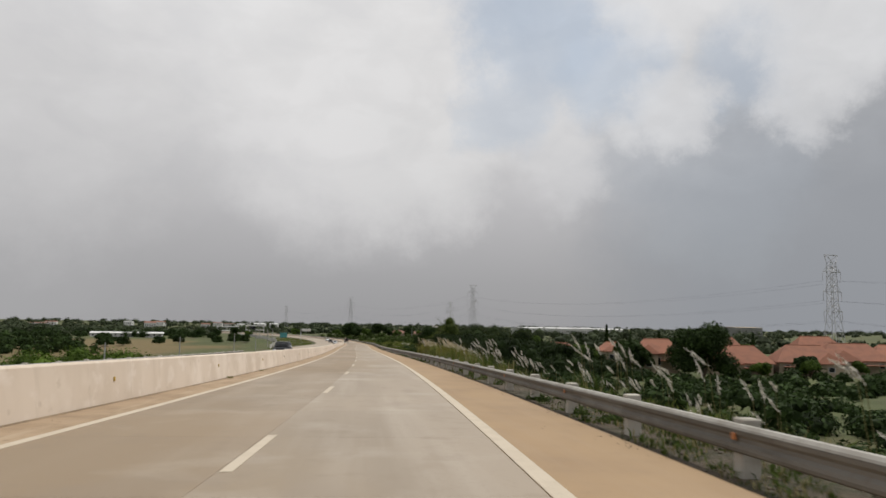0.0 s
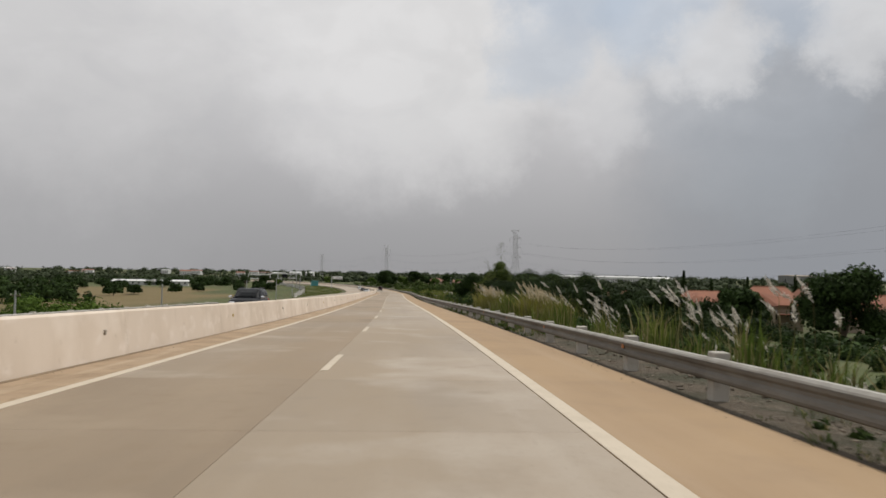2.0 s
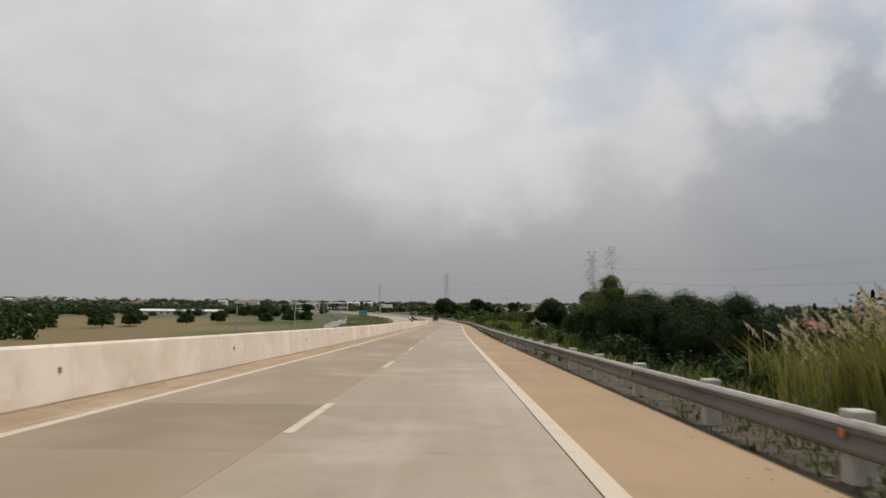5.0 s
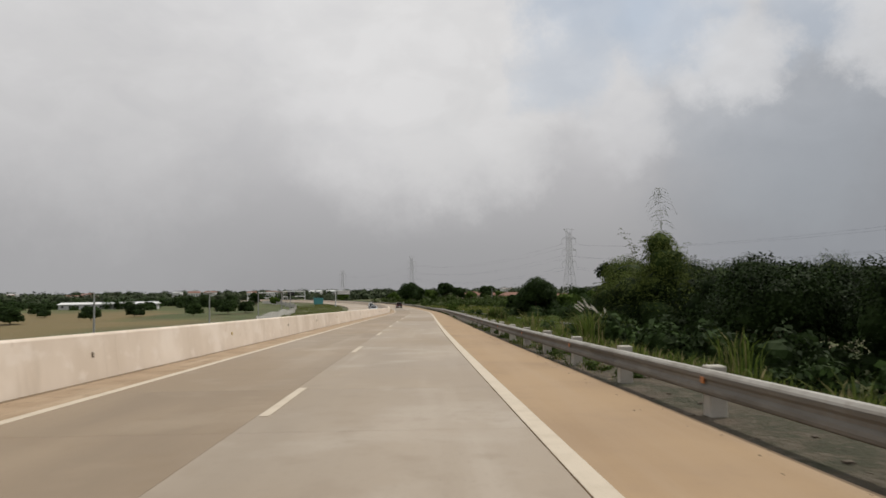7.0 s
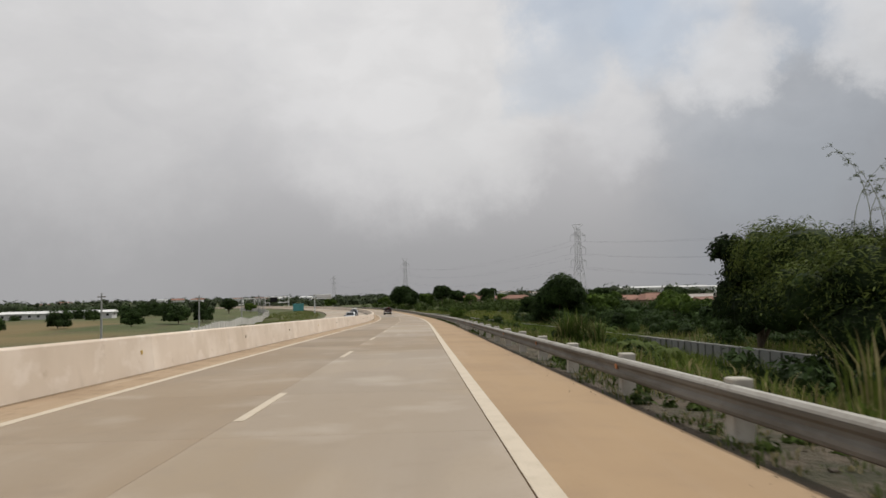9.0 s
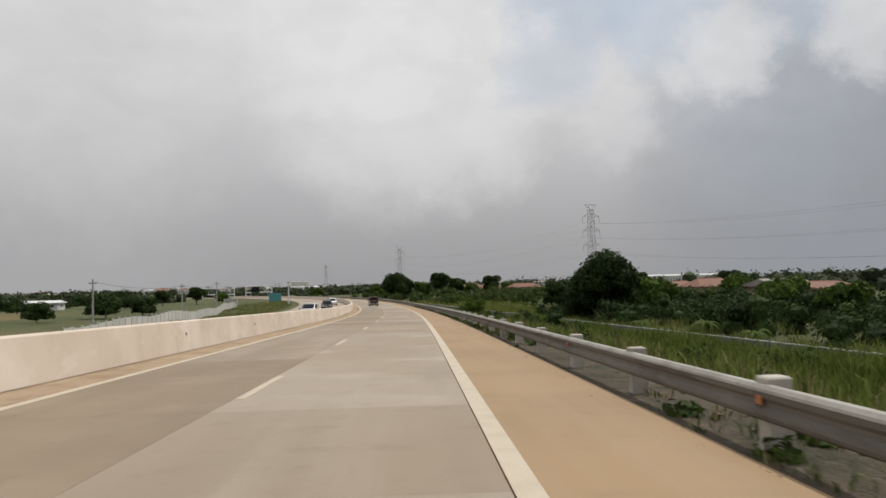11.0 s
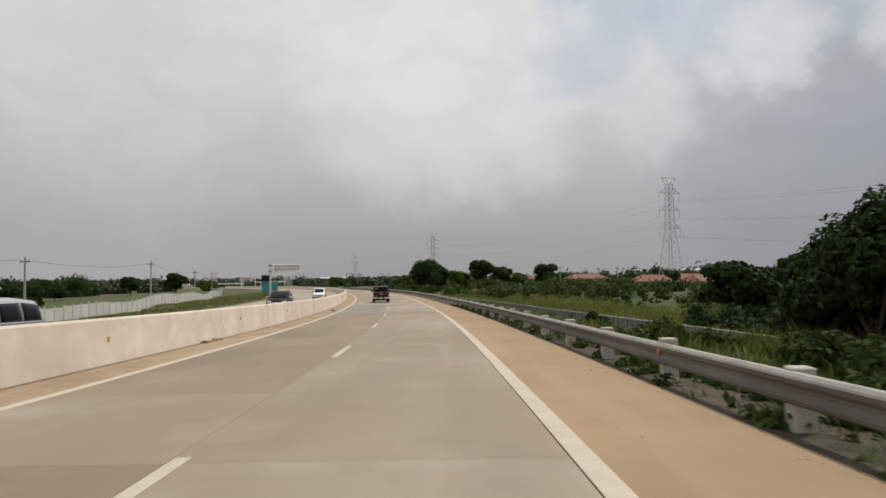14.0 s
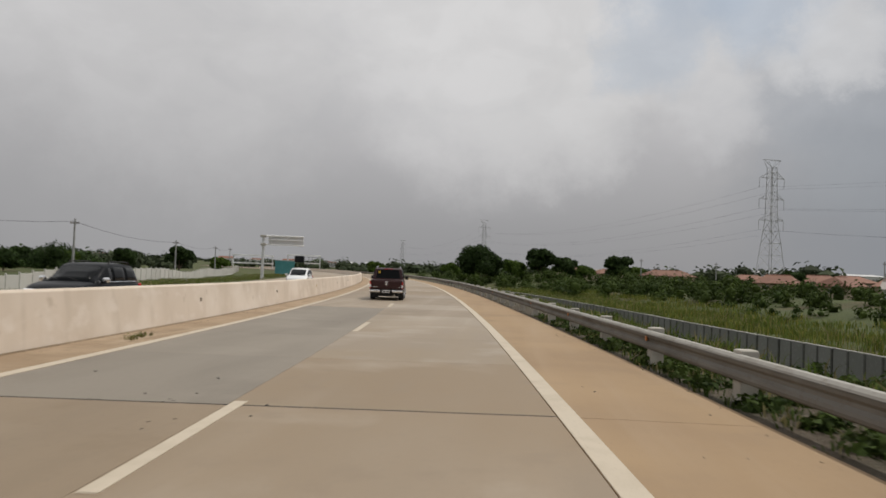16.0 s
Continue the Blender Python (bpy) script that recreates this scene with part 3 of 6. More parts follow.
def guard_rail(u, stations, side, label, drop=0.0):
    """W-beam on square concrete posts; side -1 faces the road from its right."""
    root = tagged(new("guard_rail"), label, "guard rail", kind="structure")
    w = [(-0.03, 0.592), (0.035, 0.59), (0.066, 0.565), (0.078, 0.53), (0.07, 0.49), (0.036, 0.45), (0.036, 0.405), (0.07, 0.365), (0.078, 0.325), (0.066, 0.285), (0.03, 0.26), (-0.03, 0.255)]
    back = [(q - 0.022, z) for q, z in w[::-1]]
    face = u + side * 0.10
    prof = [(face + side * q, z - drop) for q, z in w + back]
    # extra strip over the beam's upper curve, carrying its painted light
    lit_edge = [(face + side * q, z - drop) for q, z in ((-0.035, 0.586), (0.035, 0.592), (0.0655, 0.567), (0.0785, 0.545), (0.083, 0.546), (0.070, 0.572), (0.036, 0.604), (-0.03, 0.609))]
    if side > 0:
        prof = prof[::-1]
    bm = box_bm(-0.125, 0.125, -0.125, 0.125, -0.5, 0.665, 0.016)
    post_me = bpy.data.meshes.new("post")
    bm.to_mesh(post_me)
    bm.free()
    post_me.materials.append(POST)
    for i, (s, nxt) in enumerate(zip(stations, stations[1:])):
        part("rail", sweep(s + 0.004, nxt + 0.03, prof, 2.0), STEEL, root)
        part("lit_edge", sweep(s + 0.004, nxt + 0.03, lit_edge, 2.0), ZINC_LIT, root)
        lean = random.uniform(-1.2, 1.2)
        m = Matrix.Translation(on(s, u + 0.04, random.uniform(-0.02, 0.02) - drop)) @ Matrix.Rotation(heading(s), 4, "Z") @ Matrix.Rotation(radians(lean), 4, "Y")
        part("post", post_me, POST, root, "", m)
        if i % 2 == 1:
            m = Matrix.Translation(on(s - 0.1, face + side * 0.075, 0.46 - drop)) @ Matrix.Rotation(heading(s), 4, "Z")
            part("reflector", box_bm(-0.012, 0.012, -0.055, 0.055, -0.045, 0.045, 0.008), ORANGE, root, "small orange reflector", m)


barrier_units()
guard_rail(U_POST, [float(np.interp(i, POST_N, POST_S)) for i in range(-5, 134)], -1, "galvanised steel guard rail on square white concrete posts")
guard_rail(-20.6, [-40 + 4.1 * i for i in range(37)], 1, "galvanised steel guard rail beyond the opposite carriageway", 0.38)


# ---- plants ----
def leaf_mesh(name, centres, normals, sizes, mats, aspect=1.8, mat_idx=None, bend=0.25, along=None):
    """Many small leaves, each a kite of two triangles."""
    rng = np.random.default_rng(len(centres))
    n = len(centres)
    nor = normals / (np.linalg.norm(normals, axis=1, keepdims=True) + 1e-9)
    t = rng.normal(size=(n, 3)) if along is None else along + rng.normal(size=(n, 3)) * 0.22
    t -= nor * (t * nor).sum(1, keepdims=True)
    t /= np.linalg.norm(t, axis=1, keepdims=True) + 1e-9
    b = np.cross(nor, t)
    sz = np.asarray(sizes)[:, None]
    tip, tail = centres + t * sz * aspect / 2, centres - t * sz * aspect / 2
    l, r = centres + b * sz / 2 + nor * sz * bend, centres - b * sz / 2 + nor * sz * bend
    verts = np.stack([tail, r, tip, l], 1).reshape(-1, 3)
    me = bpy.data.meshes.new(name)
    me.vertices.add(4 * n)
    me.vertices.foreach_set("co", verts.ravel())
    me.loops.add(4 * n)
    me.loops.foreach_set("vertex_index", np.arange(4 * n))
    me.polygons.add(n)
    me.polygons.foreach_set("loop_start", np.arange(n) * 4)
    for m in mats:
        me.materials.append(m)
    if mat_idx is not None:
        me.polygons.foreach_set("material_index", np.asarray(mat_idx, dtype=np.int32))
    me.update(calc_edges=True)
    return me


def crown_points(blobs, count, rng, flat=0.75):
    """Leaf places and normals over the outer shells of overlapping clumps."""
    w = np.array([b[3] ** 2 for b in blobs])
    pick = rng.choice(len(blobs), size=count, p=w / w.sum())
    d = rng.normal(size=(count, 3))
    d /= np.linalg.norm(d, axis=1, keepdims=True)
    d[:, 2] = np.where(d[:, 2] < -0.5, -d[:, 2] * 0.6, d[:, 2])
    c = np.array([b[:3] for b in blobs])[pick]
    r = np.array([b[3] for b in blobs])[pick]
    rad = r * (0.62 + 0.42 * rng.random(count) ** 0.6)
    rad *= 1 + 0.14 * np.sin(d[:, 0] * 9 + pick) * np.sin(d[:, 1] * 8 + d[:, 2] * 7)
    p = c + d * rad[:, None] * np.array([1, 1, flat])
    nrm = d + rng.normal(size=(count, 3)) * 0.55 + np.array([0, 0, 0.35])
    return p, nrm


def crown_core(blobs, flat=0.75, k=0.72, fine=2):
    """A knobbly dark heart under the leaves, so that no sky shows through the middle."""
    out = []
    for x, y, z, r in blobs:
        bm = bmesh.new()
        bmesh.ops.create_icosphere(bm, subdivisions=fine, radius=1)
        vs = []
        for v in bm.verts:
            q = 1 + 0.35 * noise.noise(v.co * 2.3 + Vector((x, y, z)))
            vs.append((x + v.co.x * r * k * q, y + v.co.y * r * k * q, z + v.co.z * r * k * q * flat))
        fs = [tuple(v.index for v in f.verts) for f in bm.faces]
        bm.free()
        out.append((vs, fs))
    return join(*out)


def join_meshes(name, me, extra, mat_index=0):
    """Adds plain geometry to a leaf mesh."""
    bm = bmesh.new()
    bm.from_mesh(me)
    vs = [bm.verts.new(v) for v in extra[0]]
    for f in extra[1]:
        face = bm.faces.new([vs[i] for i in f])
        face.material_index = mat_index
    bm.to_mesh(me)
    bm.free()
    return me


def make_tree(name, height, radius, leaves, leaf, mat, seed, label, trunk_part=0.35, blobs=9, flat=0.8, aspect=1.8):
    """A broad-leaved tree with its foot at the origin."""
    rng = np.random.default_rng(seed)
    root = thing(name, label, "tree")
    zc = height * (trunk_part + (1 - trunk_part) * 0.5)
    rv = height * (1 - trunk_part) * 0.5
    bl = [(0, 0, zc + rv * 0.1, radius * 0.62)]
    limbs = []
    for i in range(blobs):
        a = 2 * math.pi * i / blobs * 1.9 + rng.uniform(-0.4, 0.4)
        q = rng.uniform(0.35, 0.72)
        dz = rng.uniform(-0.62, 0.62)
        r = radius * rng.uniform(0.32, 0.5)
        k = math.sqrt(max(0.15, 1 - dz * dz * 0.9))
        x, y, z = radius * q * k * math.cos(a), radius * q * k * math.sin(a), zc + dz * rv
        bl.append((x, y, z, r))
        limbs.append(tube([(0, 0, height * trunk_part * 0.7), (x * 0.4, y * 0.4, (z + height * trunk_part) / 2), (x * 0.9, y * 0.9, z)], [height * 0.018, height * 0.012, height * 0.004], 6))
    lean = rng.uniform(-0.03, 0.03, 2) * height
    part("trunk", tube([(0, 0, -0.4), (0, 0, 0.1), (lean[0] * 0.5, lean[1] * 0.5, height * trunk_part * 0.6), (lean[0], lean[1], zc)], [height * 0.04, height * 0.032, height * 0.025, height * 0.012], 9), BARK, root)
    for one in limbs[:6]:
        part("limb", one, BARK, root)
    p, nrm = crown_points(bl, leaves, rng, flat)
    me = leaf_mesh("crown", p, nrm, leaf * rng.uniform(0.6, 1.3, leaves), [mat], aspect)
    join_meshes("crown", me, crown_core(bl, flat, 0.62, 2))
    part("crown", me, mat, root)
    return root


def plant(x, y, sink=0.1, turn=0.0, size=1.0):
    return Matrix.Translation((x, y, height_at(x, y) - sink)) @ Matrix.Rotation(turn, 4, "Z") @ Matrix.Scale(size, 4)


def place_copy(src, m):
    ob = copy_thing(src, m)
    ob.matrix_basis = m
    return ob


def thicket(name, spots, leaf, mat, seed, label, category="undergrowth", per_m2=26, flat=0.85, aspect=1.9, core=0.57, fine=1, limit=95000):
    """A joined mass of bushes; spots are (x, y, radius, height)."""
    rng = np.random.default_rng(seed)
    spots = np.array(spots)
    z = land_height(spots[:, 0], spots[:, 1])[0]
    bl = []
    for (x, y, r, h), g in zip(spots, z):
        bl.append((x, y, g + h - r * flat, r))
        bl.append((x + rng.uniform(-0.25, 0.25) * r, y + rng.uniform(-0.25, 0.25) * r, g + 0.25 * r, r * 1.02))
        if h > r * 1.9:
            bl.append((x + rng.uniform(-0.3, 0.3) * r, y + rng.uniform(-0.3, 0.3) * r, g + h * 0.42, r * 0.95))
    area = sum(b[3] ** 2 for b in bl) * 8
    count = int(min(area * per_m2, limit))
    leaf *= min(1.4, (area * per_m2 / count) ** 0.5)
    p, nrm = crown_points(bl, count, rng, flat)
    me = leaf_mesh(name, p, nrm, leaf * rng.uniform(0.55, 1.4, count), [mat], aspect)
    join_meshes(name, me, crown_core(bl, flat, core, fine))
    return tagged(new(name, me), label, category, kind="stuff")


def blades(name, spots, mats, seed, label, category="grass", tall=(1.2, 2.2), per=26, width=0.03, spread=0.5, droop=0.45, root=None):
    """Tufts of long bent blades as one mesh; spots are (x, y) or (x, y, size)."""
    rng = np.random.default_rng(seed)
    spots = np.array([(q[0], q[1], q[2] if len(q) > 2 else 1.0) for q in spots])
    z = land_height(spots[:, 0], spots[:, 1])[0]
    s0, u0 = near_road(spots[:, 0], spots[:, 1])
    z = np.where((u0 > 2) & (u0 < 4), np.interp(s0, RS, RZ) - 0.07, z)
    n = len(spots) * per
    base = np.repeat(np.column_stack([spots[:, :2], z]), per, 0)
    size = np.repeat(spots[:, 2], per)
    a = rng.uniform(0, 2 * np.pi, n)
    off = rng.random(n) ** 0.5 * spread * size
    base[:, 0] += np.cos(a) * off
    base[:, 1] += np.sin(a) * off
    hgt = rng.uniform(*tall, n) * size
    out = droop * hgt * rng.uniform(0.3, 1.3, n)
    b = a + rng.normal(size=n) * 0.7
    dirs = np.column_stack([np.cos(b), np.sin(b), np.zeros(n)])
    side = np.column_stack([-np.sin(b), np.cos(b), np.zeros(n)]) * (width * size * rng.uniform(0.6, 1.4, n))[:, None]
    up = np.array([0, 0, 1.0])
    m1 = base + dirs * (out * 0.25)[:, None] + up * (hgt * 0.6)[:, None]
    tip = base + dirs * out[:, None] + up * (hgt * rng.uniform(0.75, 1.0, n))[:, None]
    verts = np.stack([base - side * 0.7, base + side * 0.7, m1 + side, m1 - side, tip], 1).reshape(-1, 3)
    k = np.arange(n) * 5
    me = bpy.data.meshes.new(name)
    me.vertices.add(5 * n)
    me.vertices.foreach_set("co", verts.ravel())
    loops = np.stack([k, k + 1, k + 2, k + 3, k + 3, k + 2, k + 4], 1)
    me.loops.add(7 * n)
    me.loops.foreach_set("vertex_index", loops.ravel())
    starts = np.stack([np.arange(n) * 7, np.arange(n) * 7 + 4], 1).ravel()
    me.polygons.add(2 * n)
    me.polygons.foreach_set("loop_start", starts)
    for m in mats:
        me.materials.append(m)
    if len(mats) > 1:
        me.polygons.foreach_set("material_index", np.repeat((rng.random(n) < 0.3).astype(np.int32), 2))
    me.update(calc_edges=True)
    ob = new(name, me)
    if root:
        ob.parent = root
        return ob
    return tagged(ob, label, category, kind="stuff")


def plumes(spots, seed, root, lean=(-0.5, -0.1), mat=None, long=(0.5, 0.85)):
    """Slim feathery seed heads on thin stalks, blown to one side; spots are (x, y, height)."""
    rng = np.random.default_rng(seed)
    cen, nrm, size, way, stalks = [], [], [], [], []
    for x, y, h in spots:
        g = height_at(x, y)
        dx, dy = lean[0] * rng.uniform(0.4, 1.5), lean[1] + rng.normal() * 0.35
        foot, neck = Vector((x, y, g)), Vector((x + dx * h * 0.16, y + dy * h * 0.16, g + h * 0.80))
        axis = Vector((dx, dy, 0.8)).normalized()
        reach = rng.uniform(*long)
        end = neck + axis * reach + Vector((dx * 0.08, 0, -0.05))
        stalks.append(tube([foot, (foot + neck) / 2 + Vector((dx * 0.08, 0, 0.1)), neck, end], [0.011, 0.009, 0.007, 0.002], 4, False))
        for i in range(26):
            t = i / 25
            w = 0.030 * math.sin(math.pi * (0.10 + 0.86 * t)) + 0.006
            p = neck.lerp(end, t) + Vector((0, 0, -0.05 * t * t))
            cen.append(p + Vector(rng.normal(size=3)) * w * 0.55)
            nrm.append(rng.normal(size=3))
            size.append(w * 1.25)
            way.append(axis)
    me = leaf_mesh("plume", np.array(cen), np.array(nrm), np.array(size), [mat or PLUME], 5.0, along=np.array(way))
    part("plumes", me, mat or PLUME, root, "feathery tan seed heads" if mat else "silvery feathery seed heads")
    part("stalks", join(*stalks), BLADE_DRY, root)


# ---- trees ----
def woods():
    rng = random.Random(5)
    # single trees beside the bend and among the houses
    big = make_tree("tree", 13.0, 7.6, 9000, 0.55, LEAF_DARK, 11, "large dark round-crowned tree standing beside the bend", 0.12, 14, 0.95)
    big.matrix_basis = plant(-8.9, 549)
    wide = make_tree("tree", 11.5, 6.7, 26000, 0.29, LEAF_DARK, 12, "broad mango tree with dark drooping leaves behind the fence", 0.05, 13, 0.85, 2.4)
    wide.matrix_basis = plant(29.6, 328)
    dome = make_tree("tree", 12.2, 7.3, 14000, 0.34, LEAF_DARK, 13, "dark dome-shaped tree between orange-roofed houses", 0.08, 12, 0.9)
    dome.matrix_basis = plant(72.6, 146)
    base_a = make_tree("tree", 9.5, 5.0, 3600, 0.6, LEAF_DARK, 14, "dark green broadleaf tree at the edge of the grassland", 0.15, 9)
    base_b = make_tree("tree", 8.0, 4.4, 3200, 0.6, LEAF_MID, 15, "green broadleaf tree with a loose uneven crown", 0.2, 8)
    base_c = make_tree("tree", 4.8, 4.0, 3000, 0.42, LEAF_DARK, 16, "low spreading field tree with a dark crown", 0.16, 9)
    base_a.matrix_basis = plant(11.0, 556, 0.1, 0, 1.15)
    base_b.matrix_basis = plant(2.5, 558, 0.1, 0.7, 0.95)
    base_c.matrix_basis = plant(-101.8, 291)
    spots = [("a", 19, 552, 0.9), ("a", 34.6, 541, 1.0), ("b", 26, 560, 0.8), ("b", 47, 470, 0.5), ("a", 60.5, 472, 0.5), ("b", 45, 560, 0.8),
             ("a", -88, 497, 0.75), ("a", -98, 488, 0.62), ("b", -108, 480, 0.6), ("a", -118, 476, 0.58), ("b", -80, 505, 0.6), ("c", -64, 360, 0.9),
             ("b", -22, 600, 0.9), ("b", -60, 640, 0.9), ("b", 45, 300, 0.7), ("b", 60, 345, 0.75), ("a", 55, 390, 0.7), ("b", 63, 405, 0.72), ("a", 72, 372, 0.7),
             ("a", 58, 152, 0.82), ("b", 52, 166, 0.8), ("a", 63, 158, 0.62), ("b", 88, 150, 0.5), ("a", 101, 153, 0.55), ("b", 118, 158, 0.5), ("a", 82, 205, 0.75), ("b", 120, 214, 0.8), ("b", 100, 150, 0.55), ("a", 108, 240, 0.8), ("b", 60, 250, 0.9)]
    field = [(-108.7, 267), (-98.8, 302), (-90.4, 324), (-87.8, 346), (-70.4, 346), (-62.3, 375), (-127, 267), (-152, 383), (-128, 368), (-104, 400), (-90, 433), (-117, 351), (-140, 300)]
    spots += [("c", x, y, rng.uniform(0.45, 0.8)) for x, y in field]
    for k, s, u, size in (("a", 343, 31, 0.72), ("b", 350, 36, 0.7), ("a", 337, 38, 0.8), ("b", 331, 44, 0.85), ("a", 356, 43, 0.6)):
        p = on(s, u)
        spots.append((k, p.x, p.y, size))
    side_tree = make_tree("tree", 10.6, 4.6, 16000, 0.2, LEAF_SHADED, 18, "dark tree with loose drooping sprays beside the bamboo", 0.1, 12, 0.95, 2.4)
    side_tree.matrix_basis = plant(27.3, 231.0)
    wall_tree = make_tree("tree", 7.0, 3.7, 15000, 0.115, LEAF_SHADED, 19, "tall dark vine-hung tree in the thicket below the bank", 0.04, 12, 1.0, 2.0)
    p = on(170, 18.5)
    wall_tree.matrix_basis = plant(p.x, p.y, 0.2)
    for s, u, size in ((163, 21, 0.92), (177, 20, 1.0), (184, 22.5, 1.05), (156, 20, 0.8), (191, 25, 1.0), (149, 23, 0.8), (175, 27, 1.1)):
        p = on(s, u)
        place_copy(wall_tree, plant(p.x, p.y, 0.2, rng.uniform(0, 6.28), size))
    for k, s, u, size in (("b", 246, 36, 0.62), ("a", 252, 44, 0.62), ("b", 258, 40, 0.66), ("a", 264, 47, 0.66), ("b", 270, 42, 0.6), ("b", 278, 50, 0.66), ("a", 243, 52, 0.72), ("b", 284, 44, 0.58)):
        p = on(s, u)
        spots.append((k, p.x, p.y, size))
    src = {"a": base_a, "b": base_b, "c": base_c}
    for k, x, y, size in spots:
        place_copy(src[k], plant(x, y, 0.15, rng.uniform(0, 6.28), size))
    # narrow pines on the skyline
    rng2 = np.random.default_rng(3)
    pine = thing("pine_tree", "slim dark pine on the skyline behind the houses", "tree", plant(83, 236.6, 0.1, 0, 1.25))
    part("trunk", tube([(0, 0, -0.3), (0, 0, 8.6)], [0.16, 0.03], 6), BARK, pine)
    t = rng2.random(1500)
    a = rng2.uniform(0, 6.28, 1500)
    r = (1 - t) * 1.55 * rng2.uniform(0.3, 1, 1500) * (0.7 + 0.3 * np.sin(t * 40))
    p = np.stack([r * np.cos(a), r * np.sin(a), 0.8 + t * 8.0 - r * 0.15], -1)
    part("crown", leaf_mesh("crown", p, rng2.normal(size=(1500, 3)), 0.34 * rng2.uniform(0.6, 1.2, 1500), [LEAF_DARK], 2.2), LEAF_DARK, pine)
    for x, y, q in ((92, 238, 1.05), (100, 232, 1.1), (112, 228, 1.15), (78, 250, 0.95), (130, 246, 1.2), (139, 240, 1.05), (97, 470, 0.55), (101, 472, 0.6), (92, 476, 0.5)):
        place_copy(pine, plant(x, y, 0.1, rng.uniform(0, 6), q))


def far_woods():
    rng = random.Random(8)
    spots = []
    def belt(n, ang, dist, r, h):
        for _ in range(n):
            a, d = radians(rng.uniform(*ang)), rng.uniform(*dist)
            k = rng.uniform(0.7, 1.3)
            spots.append((math.sin(a) * d, 150 + math.cos(a) * d, rng.uniform(*r) * k, rng.uniform(*h) * k))
    belt(300, (-62, -12), (335, 440), (1.7, 3.0), (2.4, 5.0))
    close = list(spots)
    spots.clear()
    belt(420, (-54, -8), (400, 560), (3.0, 4.8), (3.6, 6.2))
    belt(330, (-48, 6), (540, 800), (4, 6), (4.5, 7.5))
    belt(150, (-44, 38), (760, 1300), (6, 10), (5.5, 9))
    belt(420, (-52, 52), (1150, 2100), (12, 17), (5, 8))
    belt(330, (-53, 53), (2100, 2400), (16, 20), (9, 12))
    belt(110, (7, 40), (450, 760), (4, 6.5), (6, 9.5))
    belt(120, (24, 62), (150, 420), (3, 5), (4, 6.5))
    keep, skyline = [], []
    s, u = near_road([q[0] for q in spots], [q[1] for q in spots])
    for q, uu in zip(spots, u):
        if uu > 26 or uu < -52:
            (skyline if math.hypot(q[0], q[1] - 150) > 1100 else keep).append(q)
    s, u = near_road([q[0] for q in close], [q[1] for q in close])
    close = [q for q, uu in zip(close, u) if uu < -74]
    # a grove at the near corner of the brown field
    for _ in range(190):
        a, d = radians(rng.uniform(-50, -25.5)), rng.uniform(185, 275)
        close.append((math.sin(a) * d, 57 + math.cos(a) * d, rng.uniform(1.6, 2.8), rng.uniform(2.6, 5.8)))
    near_w = [q for q in close if math.hypot(q[0] + 60, q[1] - 420) < 110]
    rest = [q for q in close if math.hypot(q[0] + 60, q[1] - 420) >= 110]
    thicket("woods", near_w, 0.27, LEAF_DARK, 23, "dark bushy woods behind the white fence", "woods", per_m2=9, limit=50000)
    thicket("woods", rest, 0.45, LEAF_DARK, 22, "continuous band of dark woods behind the brown field", "woods", per_m2=3, limit=44000)
    # both far belts carry their haze in the leaf colour
    thicket("far_woods", keep, 0.95, LEAF_FAR_HAZE, 21, "dark belts of far trees on the plain", "woods", per_m2=0.45, core=0.7, limit=34000)
    thicket("far_woods", [(x, y, r * 0.5, h) for x, y, r, h in skyline], 1.7, LEAF_FAR_HAZE, 24, "low dark line of woods on the horizon", "woods", per_m2=0.15, core=0.72, limit=34000)


